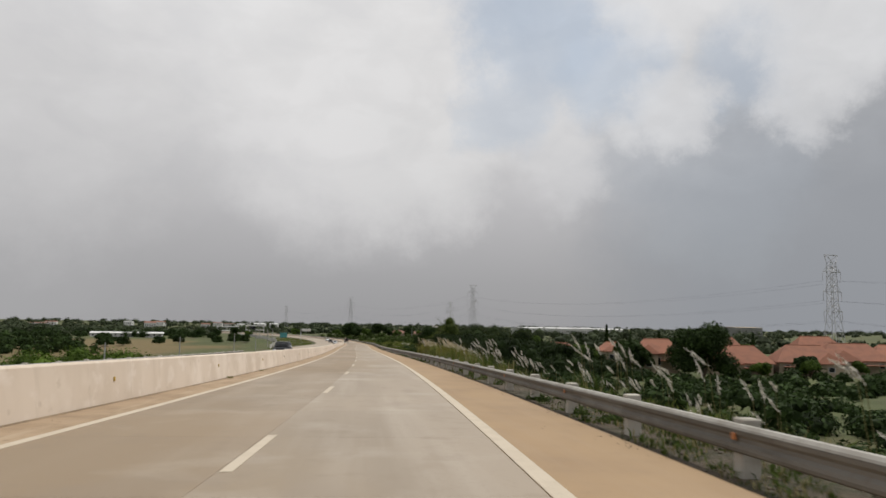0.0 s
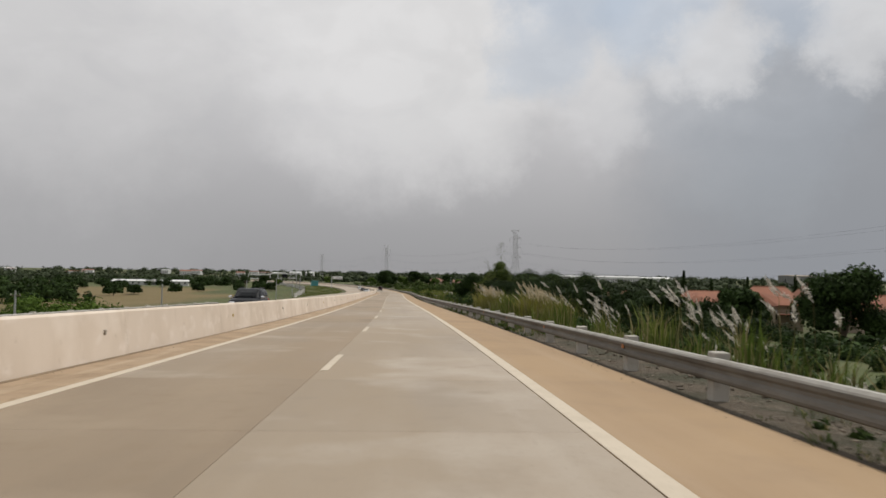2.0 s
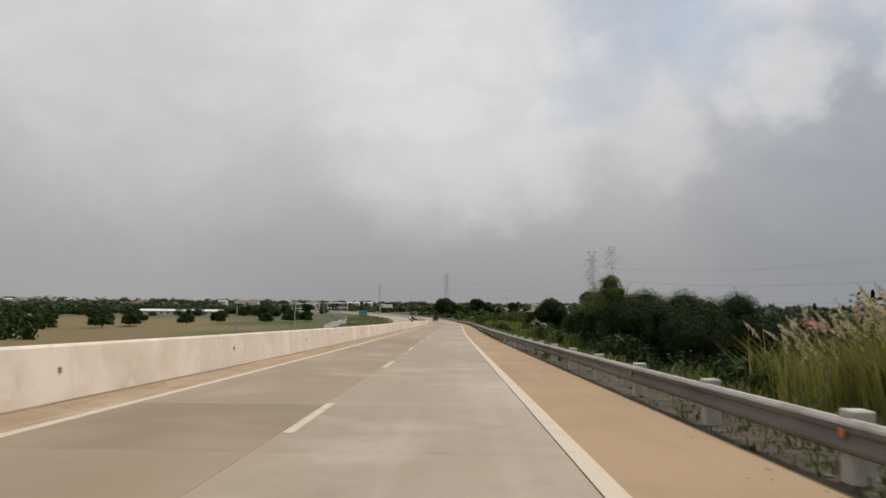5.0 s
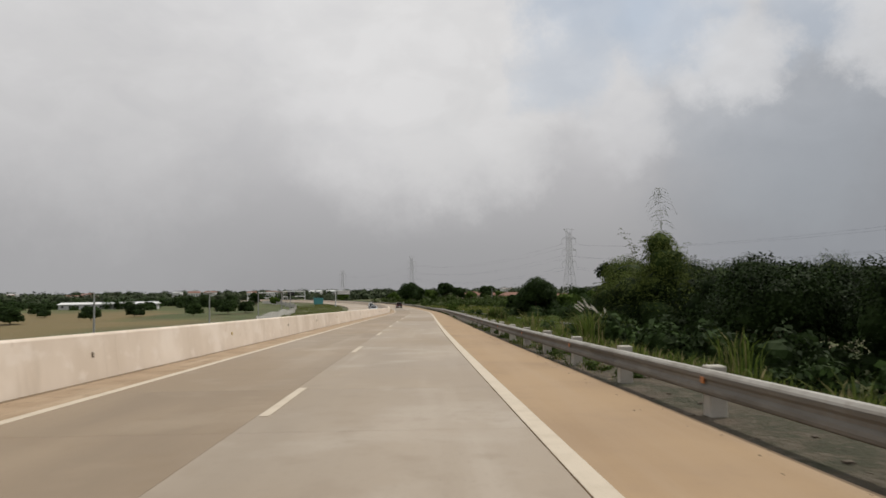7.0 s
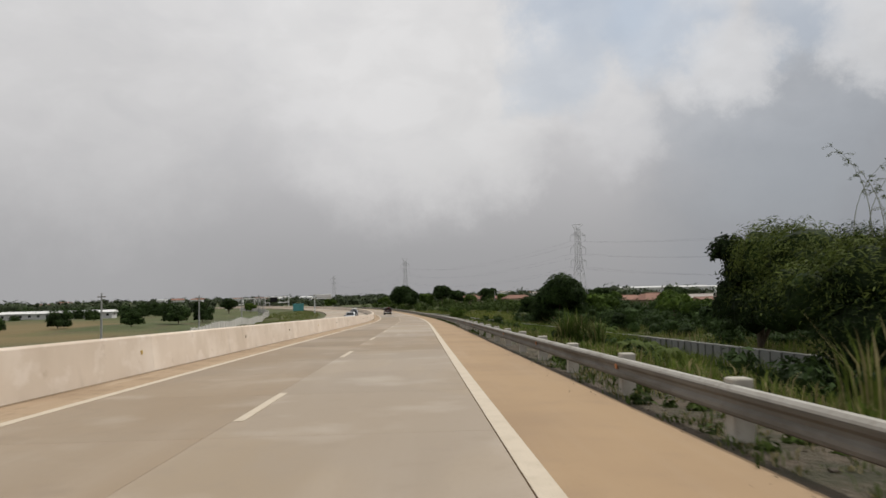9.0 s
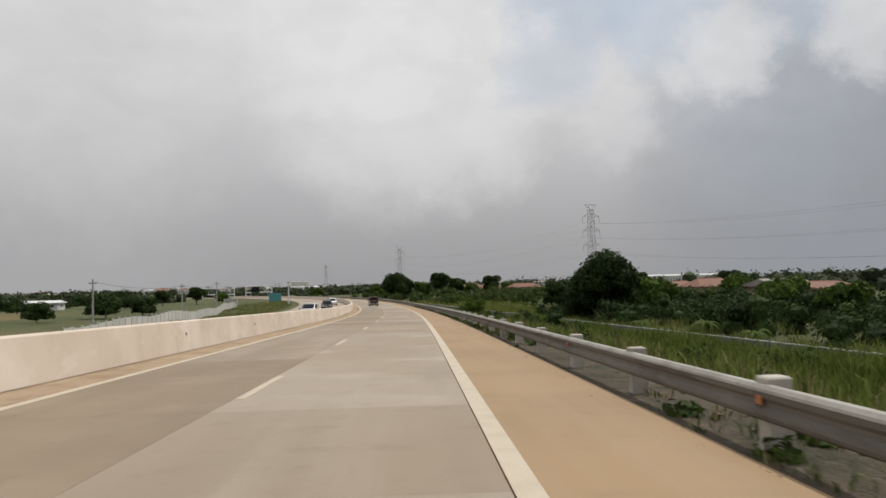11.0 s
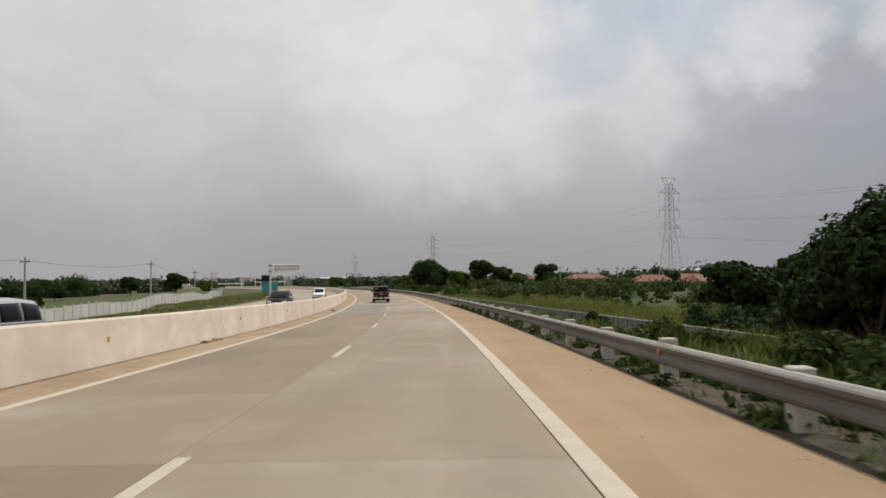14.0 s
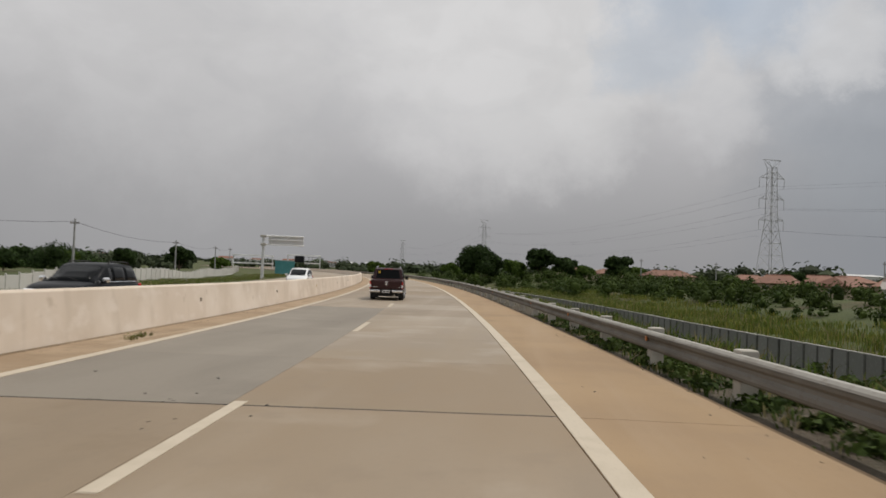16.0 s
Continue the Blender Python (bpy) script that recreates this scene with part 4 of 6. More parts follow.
def undergrowth():
    rng = random.Random(4)
    near, mid, back, beyond, low = [], [], [], [], []
    def scatter(out, n, s0, s1, u0, u1, r, h):
        for _ in range(n):
            p = on(rng.uniform(s0, s1), rng.uniform(u0, u1))
            out.append((p.x, p.y, rng.uniform(*r), rng.uniform(*h)))
    scatter(near, 90, 4, 120, 7.5, 16, (0.6, 1.2), (0.8, 1.8))
    scatter(near, 44, 120, 200, 8, 15, (0.7, 1.3), (0.9, 2.2))
    scatter(near, 30, 205, 345, 12, 18.5, (0.5, 0.9), (0.6, 1.4))
    scatter(low, 620, 2, 118, 8.5, 54, (0.45, 1.25), (0.4, 1.3))
    for _ in range(16):
        p = on(33 + rng.gauss(0, 1.5), 17 + rng.gauss(0, 1.2))
        low.append((p.x, p.y, rng.uniform(0.6, 1.0), rng.uniform(1.8, 3.9)))
    scatter(mid, 110, 108, 184, 13, 46, (1.2, 2.2), (1.8, 3.6))
    scatter(mid, 44, 112, 200, 22, 46, (1.6, 2.6), (3.4, 6.4))
    scatter(mid, 60, 4, 70, 10, 38, (0.8, 1.5), (0.8, 1.8))
    scatter(mid, 26, 188, 207, 15.5, 24, (0.9, 1.5), (1.6, 3.4))
    scatter(mid, 30, 180, 240, 40, 75, (1.8, 2.8), (3.0, 6.0))
    scatter(back, 130, 235, 335, 33, 62, (1.3, 2.4), (1.6, 3.6))
    scatter(back, 50, 235, 325, 26, 50, (1.3, 2.4), (2.2, 4.4))
    scatter(back, 34, 325, 362, 46, 60, (1.3, 2.2), (2.4, 4.4))
    scatter(back, 30, 326, 346, 26, 38, (1.0, 1.8), (1.6, 3.4))
    scatter(beyond, 150, 335, 480, 45, 66, (0.8, 2.2), (1.4, 3.4))
    scatter(beyond, 60, 335, 480, 41, 50, (0.6, 1.2), (0.6, 1.4))
    scatter(near, 9, 258, 278, 7.5, 11.5, (0.4, 0.75), (0.6, 1.2))
    scatter(near, 12, 220, 229, 12, 15.5, (0.7, 1.1), (1.0, 1.9))
    scatter(near, 10, 206.4, 208.0, 5.9, 7.1, (0.4, 0.65), (0.6, 1.15))
    scatter(near, 14, 262, 284, 8.5, 15, (0.5, 0.9), (0.9, 1.9))
    scatter(near, 26, 284, 330, 9, 17, (0.4, 0.8), (0.6, 1.4))
    scatter(beyond, 110, 440, 600, 30, 80, (1.5, 3.0), (2.0, 4.6))
    thicket("undergrowth", near, 0.13, LEAF_DARK, 31, "tangled dark green bushes on the bank below the guard rail", per_m2=50, limit=62000)
    thicket("undergrowth", mid, 0.15, LEAF_SHADED, 32, "dark overgrown bushes between road and houses", per_m2=44, core=0.5, fine=2, limit=76000)
    thicket("undergrowth", back, 0.14, LEAF_DARK, 33, "dark vine-covered bushes behind the grey fence", per_m2=46, core=0.5, fine=2, limit=60000)
    thicket("undergrowth", beyond, 0.2, LEAF_WEED, 38, "green bushes between the grass strip and the houses", per_m2=20, core=0.5, limit=45000)
    thicket("undergrowth", low, 0.15, LEAF_DARK, 37, "low dark scrub on the plain below the bank", per_m2=34, limit=66000, flat=0.7)
    outer = []
    scatter(outer, 520, -10, 150, 46, 150, (0.8, 2.1), (0.7, 2.3))
    thicket("undergrowth", outer, 0.36, LEAF_DARK, 35, "dark scrub on reddish soil in front of the houses", per_m2=6, limit=38000)
    heap = []
    scatter(heap, 80, 112, 152, -62, -42, (1.8, 3.0), (2.4, 5.4))
    thicket("undergrowth", heap, 0.2, LEAF_MID, 36, "low green mound of bushes beyond the opposite carriageway", per_m2=30, limit=26000)
    verge_b = []
    for _ in range(70):
        s = rng.choice([rng.uniform(205, 345), rng.uniform(240, 345)])
        p = on(s, rng.uniform(2.9, 9.0))
        verge_b.append((p.x, p.y, rng.uniform(0.14, 0.4), rng.uniform(0.2, 0.7)))
    for _ in range(1250):
        s = rng.uniform(120, 345) if rng.random() < 0.6 else rng.uniform(250, 345) if rng.random() < 0.75 else rng.uniform(0, 120)
        if s < 266 and math.sin(s * 0.21) + math.sin(s * 0.077 + 1) < -0.5:
            continue
        if 255 < s < 264 and rng.random() < 0.7:
            continue
        p = on(s, rng.uniform(2.42, 4.2))
        verge_b.append((p.x, p.y, rng.uniform(0.08, 0.27), rng.uniform(0.06, 0.22)))
    thicket("undergrowth", verge_b, 0.06, LEAF_WEED, 34, "small leafy weeds along the verge and grass bank", per_m2=130, limit=62000)


def rail_shrubs():
    """Leafy shrubs with reeds that stand up behind the guard rail on the bend."""
    rng = random.Random(66)
    for s0, u0, n, tall, reedy in ((280.2, 4.9, 13, 2.0, 12), (270.6, 5.0, 7, 1.0, 4), (262.4, 5.4, 6, 1.0, 0), (288.5, 5.6, 9, 1.1, 5), (297.0, 5.8, 9, 1.0, 4), (256.0, 6.5, 6, 0.9, 0)):
        spots, tufts = [], []
        for _ in range(n):
            p = on(s0 + rng.gauss(0, 0.6), u0 + rng.gauss(0, 0.35))
            spots.append((p.x, p.y, rng.uniform(0.22, 0.5), rng.uniform(0.4, 1.0) * tall))
        thicket("shrub", spots, 0.085, LEAF_MID if tall > 1.5 else LEAF_WEED, int(s0), "leafy green shrub growing behind the guard rail", "shrub", per_m2=150, core=0.4, limit=9000)
        for _ in range(reedy):
            p = on(s0 + rng.gauss(0, 0.7), u0 + rng.gauss(0, 0.4))
            tufts.append((p.x, p.y, rng.uniform(0.7, 1.1)))
        if tufts:
            blades("cane_grass", tufts, [BLADE_LOW, BLADE], int(s0) + 1, "green cane leaves among the shrubs at the rail", "cane grass", tall=(0.6 * tall, 1.05 * tall), per=22, width=0.022, spread=0.3, droop=0.6)


def bamboo():
    rng = np.random.default_rng(17)
    x0, y0 = 24.0, 206.0
    g = height_at(x0, y0)
    root = thing("bamboo_clump", "tall bamboo clump with bare drooping culms above dense leaves", "bamboo", Matrix.Translation((x0, y0, g)))
    # leafy body
    bl = []
    for dx, dy, z, r in ((0, 0, 5.5, 3.0), (0.3, -0.3, 8.3, 2.4), (0.0, 0.3, 10.2, 1.7), (-3.0, 1, 4.8, 2.9), (-4.8, 2.5, 4.2, 2.3), (3.8, 1.0, 4.6, 3.0), (7.0, 3, 4.8, 3.1), (10.5, 4, 4.6, 3.2), (-1.5, -2.5, 2.8, 2.4), (2.6, -3, 2.6, 2.5), (6.2, -1.6, 2.6, 2.6), (-4.2, -0.5, 2.4, 2.4), (14, 5, 4.9, 3.4), (18, 7, 5.0, 3.6), (10, -1, 2.6, 2.8), (15, 0, 2.9, 3.0), (4, 6, 6.2, 2.8), (9.5, 8, 6.0, 3.0), (0, 12, 6.4, 3.0), (1.5, 19, 7.2, 3.0), (-0.5, 14, 3.6, 2.6), (2, 15, 6.2, 2.8), (4, 23, 7.0, 3.0), (-2.5, 8, 4.2, 2.4), (1.5, 22, 3.2, 2.6), (8, 18, 6.0, 3.2), (16, 14, 6.4, 3.6), (24, 10, 6.0, 3.8), (12, 25, 7.0, 3.4)):
        bl.append((dx, dy, z, r))
    n = 105000
    p, nrm = crown_points(bl, n, rng, 0.95)
    p[:, 2] -= 0.25 * rng.random(n)
    # low and right-hand leaves, and the core, are coloured dark to paint their shade
    me = leaf_mesh("leaves", p, nrm, 0.075 * rng.uniform(0.6, 1.5, n), [LEAF_BAMBOO, LEAF_SHADED], 4.2, ((p[:, 2] < 4.6 + rng.normal(size=n)) | ((p[:, 0] > 3.2 + rng.normal(size=n)) & (rng.random(n) < 0.85))).astype(int))
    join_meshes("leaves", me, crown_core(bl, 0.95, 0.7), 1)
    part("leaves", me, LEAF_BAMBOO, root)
    # bare culms that arch over at the tip, with drooping side twigs
    cen, nr, sz, way = [], [], [], []
    tops = (18.0, 13.4, 12.2, 11.6, 12.8, 11.0, 11.6, 12.4)
    for k, top in enumerate(tops):
        a = rng.uniform(0, 6.28)
        x, y = rng.uniform(-4.5, 2.5), rng.uniform(-1, 3)
        if k == 0:
            x, y = 0.2, 0.0
        reach = rng.uniform(0.3, 0.8) if k == 0 else rng.uniform(0.8, 2.6)
        pts = []
        for i in range(15):
            t = i / 14
            bend = max(0, t - 0.6) / 0.4
            pts.append(Vector((x + math.cos(a) * reach * (0.2 * t + bend * bend), y + math.sin(a) * reach * (0.2 * t + bend * bend), top * (t - 0.10 * bend * bend))))
        culm = part("culm", tube(pts, [0.045 - 0.04 * i / 14 for i in range(15)], 6), CULM, root)
        twigs = []
        for i in range(9 if k == 0 else 11, 15):
            for _ in range(9 if k == 0 else 2):
                b = rng.uniform(0, 6.28)
                long = rng.uniform(0.9, 1.9) if k == 0 else rng.uniform(0.3, 0.6)
                q = [pts[i] + Vector((math.cos(b) * long * u, math.sin(b) * long * u, 0.35 * u - (0.95 * long * u * u * u if k == 0 else 0.75 * long * u * u))) for u in (0, 0.35, 0.7, 1.0)]
                twigs.append(tube(q, [0.012, 0.01, 0.007, 0.003], 4, False))
                for _ in range(14):
                    u = rng.uniform(0.35, 1.0)
                    c = q[0].lerp(q[3], u) + Vector((0, 0, 0.12 * (1 - u))) + Vector(rng.normal(size=3)) * 0.04
                    cen.append(c)
                    nr.append(rng.normal(size=3))
                    way.append((q[3] - q[1]).normalized() + Vector((0, 0, -0.4)))
                    sz.append(0.026 if k == 0 else 0.03)
        part("twigs", join(*twigs), CULM, culm)["kind"] = "stuff"
    part("spray", leaf_mesh("spray", np.array(cen), np.array(nr), np.array(sz), [LEAF_BAMBOO], 5, along=np.array(way)), LEAF_BAMBOO, root)["kind"] = "stuff"


def grasses():
    rng = random.Random(9)
    tall, shady, seeds = [], [], []
    for n, s0, s1, u0, u1 in ((70, 10, 50, 6.5, 13), (72, 50, 92, 5.6, 14), (10, 92, 104, 6.5, 12), (9, 120, 190, 6.5, 11), (5, 232, 300, 7, 12)):
        for _ in range(n):
            s, u = rng.uniform(s0, s1), rng.uniform(u0, u1)
            p = on(s, u)
            (shady if s < 46 else tall).append((p.x, p.y, rng.uniform(0.7, 1.2)))
            if rng.random() < 0.5 and s < 125:
                for _ in range(rng.randint(1, 3)):
                    seeds.append((p.x + rng.uniform(-0.5, 0.5), p.y + rng.uniform(-0.5, 0.5), rng.uniform(2.0, 3.0)))
    reeds = thing("reed_grass", "tall reed grass with silvery plumes on the bank", "reed grass", kind="stuff")
    blades("blades", tall, [BLADE, BLADE_DRY], 41, "", tall=(0.9, 1.9), per=64, width=0.019, spread=0.55, droop=0.4, root=reeds)
    blades("dark_blades", shady, [BLADE_LOW, BLADE_DRY], 56, "", tall=(0.7, 1.5), per=46, width=0.014, spread=0.55, droop=0.5, root=reeds)
    plumes(seeds, 42, reeds)
    # clumps with the whitest plumes
    bunch = []
    for cs, cu, n in ((56, 7.6, 22), (70, 8.4, 22), (24, 8, 14), (38, 10, 16), (88, 9, 16), (47, 9, 12)):
        for _ in range(n):
            p = on(cs + rng.gauss(0, 1.1), cu + rng.gauss(0, 0.6))
            bunch.append((p.x, p.y, rng.uniform(2.1, 3.2)))
    plumes(bunch, 43, reeds)
    # one thick tan clump
    thick, foot = [], []
    for cs, cu, n in ((105.0, 7.4, 70), (107.5, 8.2, 70), (82.0, 7.6, 60), (84.5, 8.6, 60), (87.5, 9.4, 40), (114.0, 9.2, 26)):
        for _ in range(n):
            p = on(cs + rng.gauss(0, 1.0), cu + rng.gauss(0, 0.6))
            thick.append((p.x, p.y, rng.uniform(2.3, 3.3)))
            foot.append((p.x, p.y, rng.uniform(0.9, 1.25)))
    tan = thing("reed_grass", "thick clump of reed grass with tan cream plumes", "reed grass", kind="stuff")
    plumes(thick, 48, tan, (-0.45, -0.1), PLUME_TAN, (0.5, 0.85))
    blades("blades", foot, [BLADE_GOLD, BLADE_DRY], 49, "", tall=(1.5, 2.5), per=34, width=0.013, spread=0.6, droop=0.5, root=tan)
    # a fan of green reeds with a few white heads
    fan, heads = [], []
    for cs, cu, n in ((174.4, 9.0, 26), (176.6, 10.0, 16)):
        for i in range(n):
            p = on(cs + rng.gauss(0, 0.5), cu + rng.gauss(0, 0.4))
            fan.append((p.x, p.y, rng.uniform(0.9, 1.2)))
            if i % 4 == 0:
                heads.append((p.x, p.y, rng.uniform(2.4, 3.2)))
    green = thing("reed_grass", "fan of green reeds with a few white plumes", "reed grass", kind="stuff")
    blades("blades", fan, [BLADE, BLADE_LOW], 52, "", tall=(1.3, 2.3), per=40, width=0.015, spread=0.35, droop=0.7, root=green)
    plumes(heads, 53, green, (-0.6, -0.1))
    # a stand of cane above the bank
    cane, stems = [], []
    for _ in range(30):
        p = on(206.9 + rng.gauss(0, 0.5), 6.3 + rng.gauss(0, 0.33))
        cane.append((p.x, p.y, rng.uniform(0.75, 1.15)))
    stand = thing("cane_grass", "tall stand of green cane grass with pale stems and dead leaves", "cane grass", kind="stuff")
    blades("blades", cane, [BLADE_LOW, BLADE_DRY], 54, "", tall=(0.9, 1.75), per=40, width=0.022, spread=0.3, droop=0.55, root=stand)
    blades("young_blades", cane[:26], [BLADE_LOW, BLADE], 55, "", tall=(1.3, 2.1), per=9, width=0.024, spread=0.35, droop=0.4, root=stand)
    for x, y, q in cane[::2]:
        g = height_at(x, y)
        stems.append(tube([(x, y, g - 0.1), (x + rng.uniform(-0.2, 0.2), y + rng.uniform(-0.2, 0.2), g + 0.7), (x + rng.uniform(-0.5, 0.5), y + rng.uniform(-0.5, 0.5), g + rng.uniform(1.0, 1.7))], [0.018, 0.016, 0.01], 5))
    part("stems", join(*stems), BLADE_DRY, stand)
    # a dense dark clump of reeds
    dense = []
    for _ in range(24):
        p = on(90.4 + rng.gauss(0, 0.9), 7.7 + rng.gauss(0, 0.7))
        dense.append((p.x, p.y, rng.uniform(0.9, 1.2)))
    clump = thing("reed_grass", "dense round clump of dark olive reed grass", "reed grass", kind="stuff")
    blades("blades", dense, [BLADE_LOW, BLADE], 58, "", tall=(1.4, 2.5), per=60, width=0.02, spread=0.6, droop=0.5, root=clump)
    # the grass bank
    bank = []
    for _ in range(4200):
        s, u = rng.uniform(150, 400), 4.1 + (rng.random() ** 1.5) * 15
        p = on(s, u)
        bank.append((p.x, p.y, rng.uniform(0.6, 1.3)))
    for _ in range(900):
        s, u = rng.uniform(0, 150), 4.1 + (rng.random() ** 1.5) * 7
        p = on(s, u)
        bank.append((p.x, p.y, rng.uniform(0.6, 1.3)))
    blades("bank_grass", bank, [BLADE, BLADE_DRY], 44, "long green grass on the bank below the guard rail", tall=(0.25, 0.6), per=14, width=0.014, spread=0.4, droop=0.5)
    tallbank = []
    for _ in range(900):
        p = on(rng.uniform(222, 322), rng.uniform(12, 19))
        tallbank.append((p.x, p.y, rng.uniform(0.7, 1.2)))
    for _ in range(190):
        p = on(rng.uniform(203, 238), rng.uniform(15.5, 19.2))
        tallbank.append((p.x, p.y, rng.uniform(0.5, 1.0)))
    for _ in range(900):
        p = on(rng.uniform(236, 318), rng.uniform(16.4, 19.2))
        tallbank.append((p.x, p.y, rng.uniform(0.9, 1.4)))
    blades("bank_grass", tallbank, [BLADE, BLADE_LOW], 57, "tall rank grass along the bank before the grey fence", tall=(0.7, 1.5), per=20, width=0.02, spread=0.7, droop=0.45)
    tallbank = []
    for _ in range(1400):
        p = on(rng.uniform(205, 470), rng.uniform(20.5, 38))
        tallbank.append((p.x, p.y, rng.uniform(0.6, 1.1)))
    blades("bank_grass", tallbank, [BLADE, BLADE_DRY], 47, "tall green grass growing over the grey fence", tall=(0.7, 1.5), per=22, width=0.022, spread=0.7, droop=0.45)
    strip = []
    for _ in range(1900):
        p = on(rng.uniform(325, 475), 20.5 + rng.random() * 24)
        strip.append((p.x, p.y, rng.uniform(0.7, 1.2)))
    blades("bank_grass", strip, [BLADE, BLADE_GOLD], 50, "bright yellow-green grass on the strip behind the fence", tall=(0.5, 1.1), per=14, width=0.03, spread=0.9, droop=0.5)
    weeds = []
    for _ in range(5200):
        s = rng.uniform(-4, 345)
        if math.sin(s * 0.21) + math.sin(s * 0.077 + 1) * 0.8 + rng.uniform(-0.8, 0.8) + (0.7 if s > 245 else 0.0) < 0.1:
            continue
        p = on(s, rng.uniform(2.35, 4.3))
        weeds.append((p.x, p.y, rng.uniform(0.5, 1.4)))
    blades("verge_weeds", weeds, [BLADE_LOW, BLADE_DRY], 45, "scattered low weeds in the gravel under the guard rail", tall=(0.05, 0.17), per=13, width=0.011, spread=0.22, droop=0.7)
    left = []
    for _ in range(2200):
        p = on(rng.uniform(285, 480), -rng.uniform(22, 38))
        left.append((p.x, p.y, rng.uniform(0.7, 1.3)))
    blades("bank_grass", left, [BLADE, BLADE_DRY], 46, "short green grass on the bank before the white fence", tall=(0.2, 0.4), per=12, width=0.02, spread=0.5, droop=0.5)


def banana_plants():
    rng = random.Random(31)
    root = thing("banana_plant", "leaning banana plant with long torn pale green leaves", "banana plant", group="banana plants")
    part("stem", tube([(0, 0, -0.2), (0.04, 0, 0.7), (0.1, 0.02, 1.5)], [0.12, 0.10, 0.06], 8), CULM, root)
    for i in range(9):
        a = i * 2.4 + rng.uniform(-0.3, 0.3)
        long, lift = rng.uniform(1.3, 2.0), rng.uniform(0.5, 1.4)
        c, s_ = math.cos(a), math.sin(a)
        v, f = [], []
        n = 9
        for j in range(n):
            t = j / (n - 1)
            out = long * (t - 0.15 * t * t)
            z = 1.4 + lift * 1.5 * t - (lift + 0.7) * t * t * 1.15
            w = 0.26 * math.sin(math.pi * min(1, 0.06 + 0.94 * t)) ** 0.7 * rng.uniform(0.75, 1.1) + 0.012
            p = Vector((0.08 + c * out, s_ * out, z))
            side = Vector((-s_, c, 0)) * w
            v += [p - side - Vector((0, 0, 0.06 + w * 0.3)), p, p + side - Vector((0, 0, 0.06 + w * 0.3))]
        for j in range(n - 1):
            k = j * 3
            f += [(k, k + 1, k + 4, k + 3), (k + 1, k + 2, k + 5, k + 4)]
        part("leaf", (v, f), BANANA, root)
    p = on(303, 13.5)
    root.matrix_basis = plant(p.x, p.y)
    for s, u, q in ((304.5, 14.6, 0.85), (301.5, 14.8, 0.75), (224, 14, 1.0), (226, 15.5, 0.9), (222, 16, 0.8), (230, 17.2, 0.9), (233, 15, 0.7), (262, 23, 0.9), (275, 25, 1.0), (288, 24, 0.9), (318, 17, 0.7), (352, 40, 1.0), (356, 41, 0.9), (361, 40, 1.1), (367, 42, 1.0), (372, 41, 0.9), (349, 38, 0.8)):
        p = on(s, u)
        place_copy(root, plant(p.x, p.y, 0.1, rng.uniform(0, 6.28), q))


woods()
far_woods()
banana_plants()
undergrowth()
rail_shrubs()
bamboo()
grasses()


# ---- pylons and their cables ----
def pylon_mesh():
    H = 41.0
    half = lambda z: float(np.interp(z, [0, 21, 38.5, H], [3.5, 1.35, 1.05, 1.05]))
    legs, brace, arms = [], [], []
    c = [(-1, -1), (1, -1), (1, 1), (-1, 1)]
    p = lambda q, z: (q[0] * half(z), q[1] * half(z), z)
    for q in c:
        legs.append(tube([p(q, z) for z in (-0.5, 7, 14, 21, 30, 38.5)], 0.10, 4))
    zs = [0, 5, 9.5, 13.5, 17.5, 21, 23.3, 25.6, 28, 30.3, 32.6, 35, 36.8, 38.5]
    for z0, z1 in zip(zs, zs[1:]):
        for k in range(4):
            a, b = c[k], c[(k + 1) % 4]
            brace.append(tube([p(a, z0), p(b, z1)], 0.05, 3, False))
            brace.append(tube([p(b, z0), p(a, z1)], 0.05, 3, False))
            brace.append(tube([p(a, z1), p(b, z1)], 0.05, 3, False))
    for z in (21, 28, 35):
        for sx in (-1, 1):
            one = []
            for sy in (-1, 1):
                one.append(tube([(sx * half(z), sy * half(z), z), (sx * 4.8, 0, z)], 0.07, 3, False))
                one.append(tube([(sx * half(z + 1.9), sy * half(z + 1.9), z + 1.9), (sx * 4.8, 0, z)], 0.06, 3, False))
            one.append(tube([(sx * 3.0, 0.6, z), (sx * 3.0, 0, z + 0.85)], 0.05, 3, False))
            one.append(tube([(sx * 4.8, 0, z), (sx * 4.8, 0, z - 3.2)], 0.08, 5, False))
            arms.append(join(*one))
    for sx in (-1, 1):
        one = [tube([(sx * 1.05, sy * 1.05, 38.5), (sx * 3.3, sy * 0.2, H)], 0.08, 3, False) for sy in (-1, 1)]
        one += [tube([(0, sy * 0.6, H), (sx * 3.3, sy * 0.2, H)], 0.08, 3, False) for sy in (-1, 1)]
        one.append(tube([(sx * 0.2, 0, 38.5), (sx * 1.6, 0, H)], 0.05, 3, False))
        arms.append(join(*one))
    return legs, join(*brace), arms


PYLONS = [(162.1, 228.1, 28.7), (86.0, 554.6, 34.5), (-15.5, 871.0, 34.7), (-131.0, 1235.0, 31.8)]
line_turn = math.atan2(-117, 336) * -1


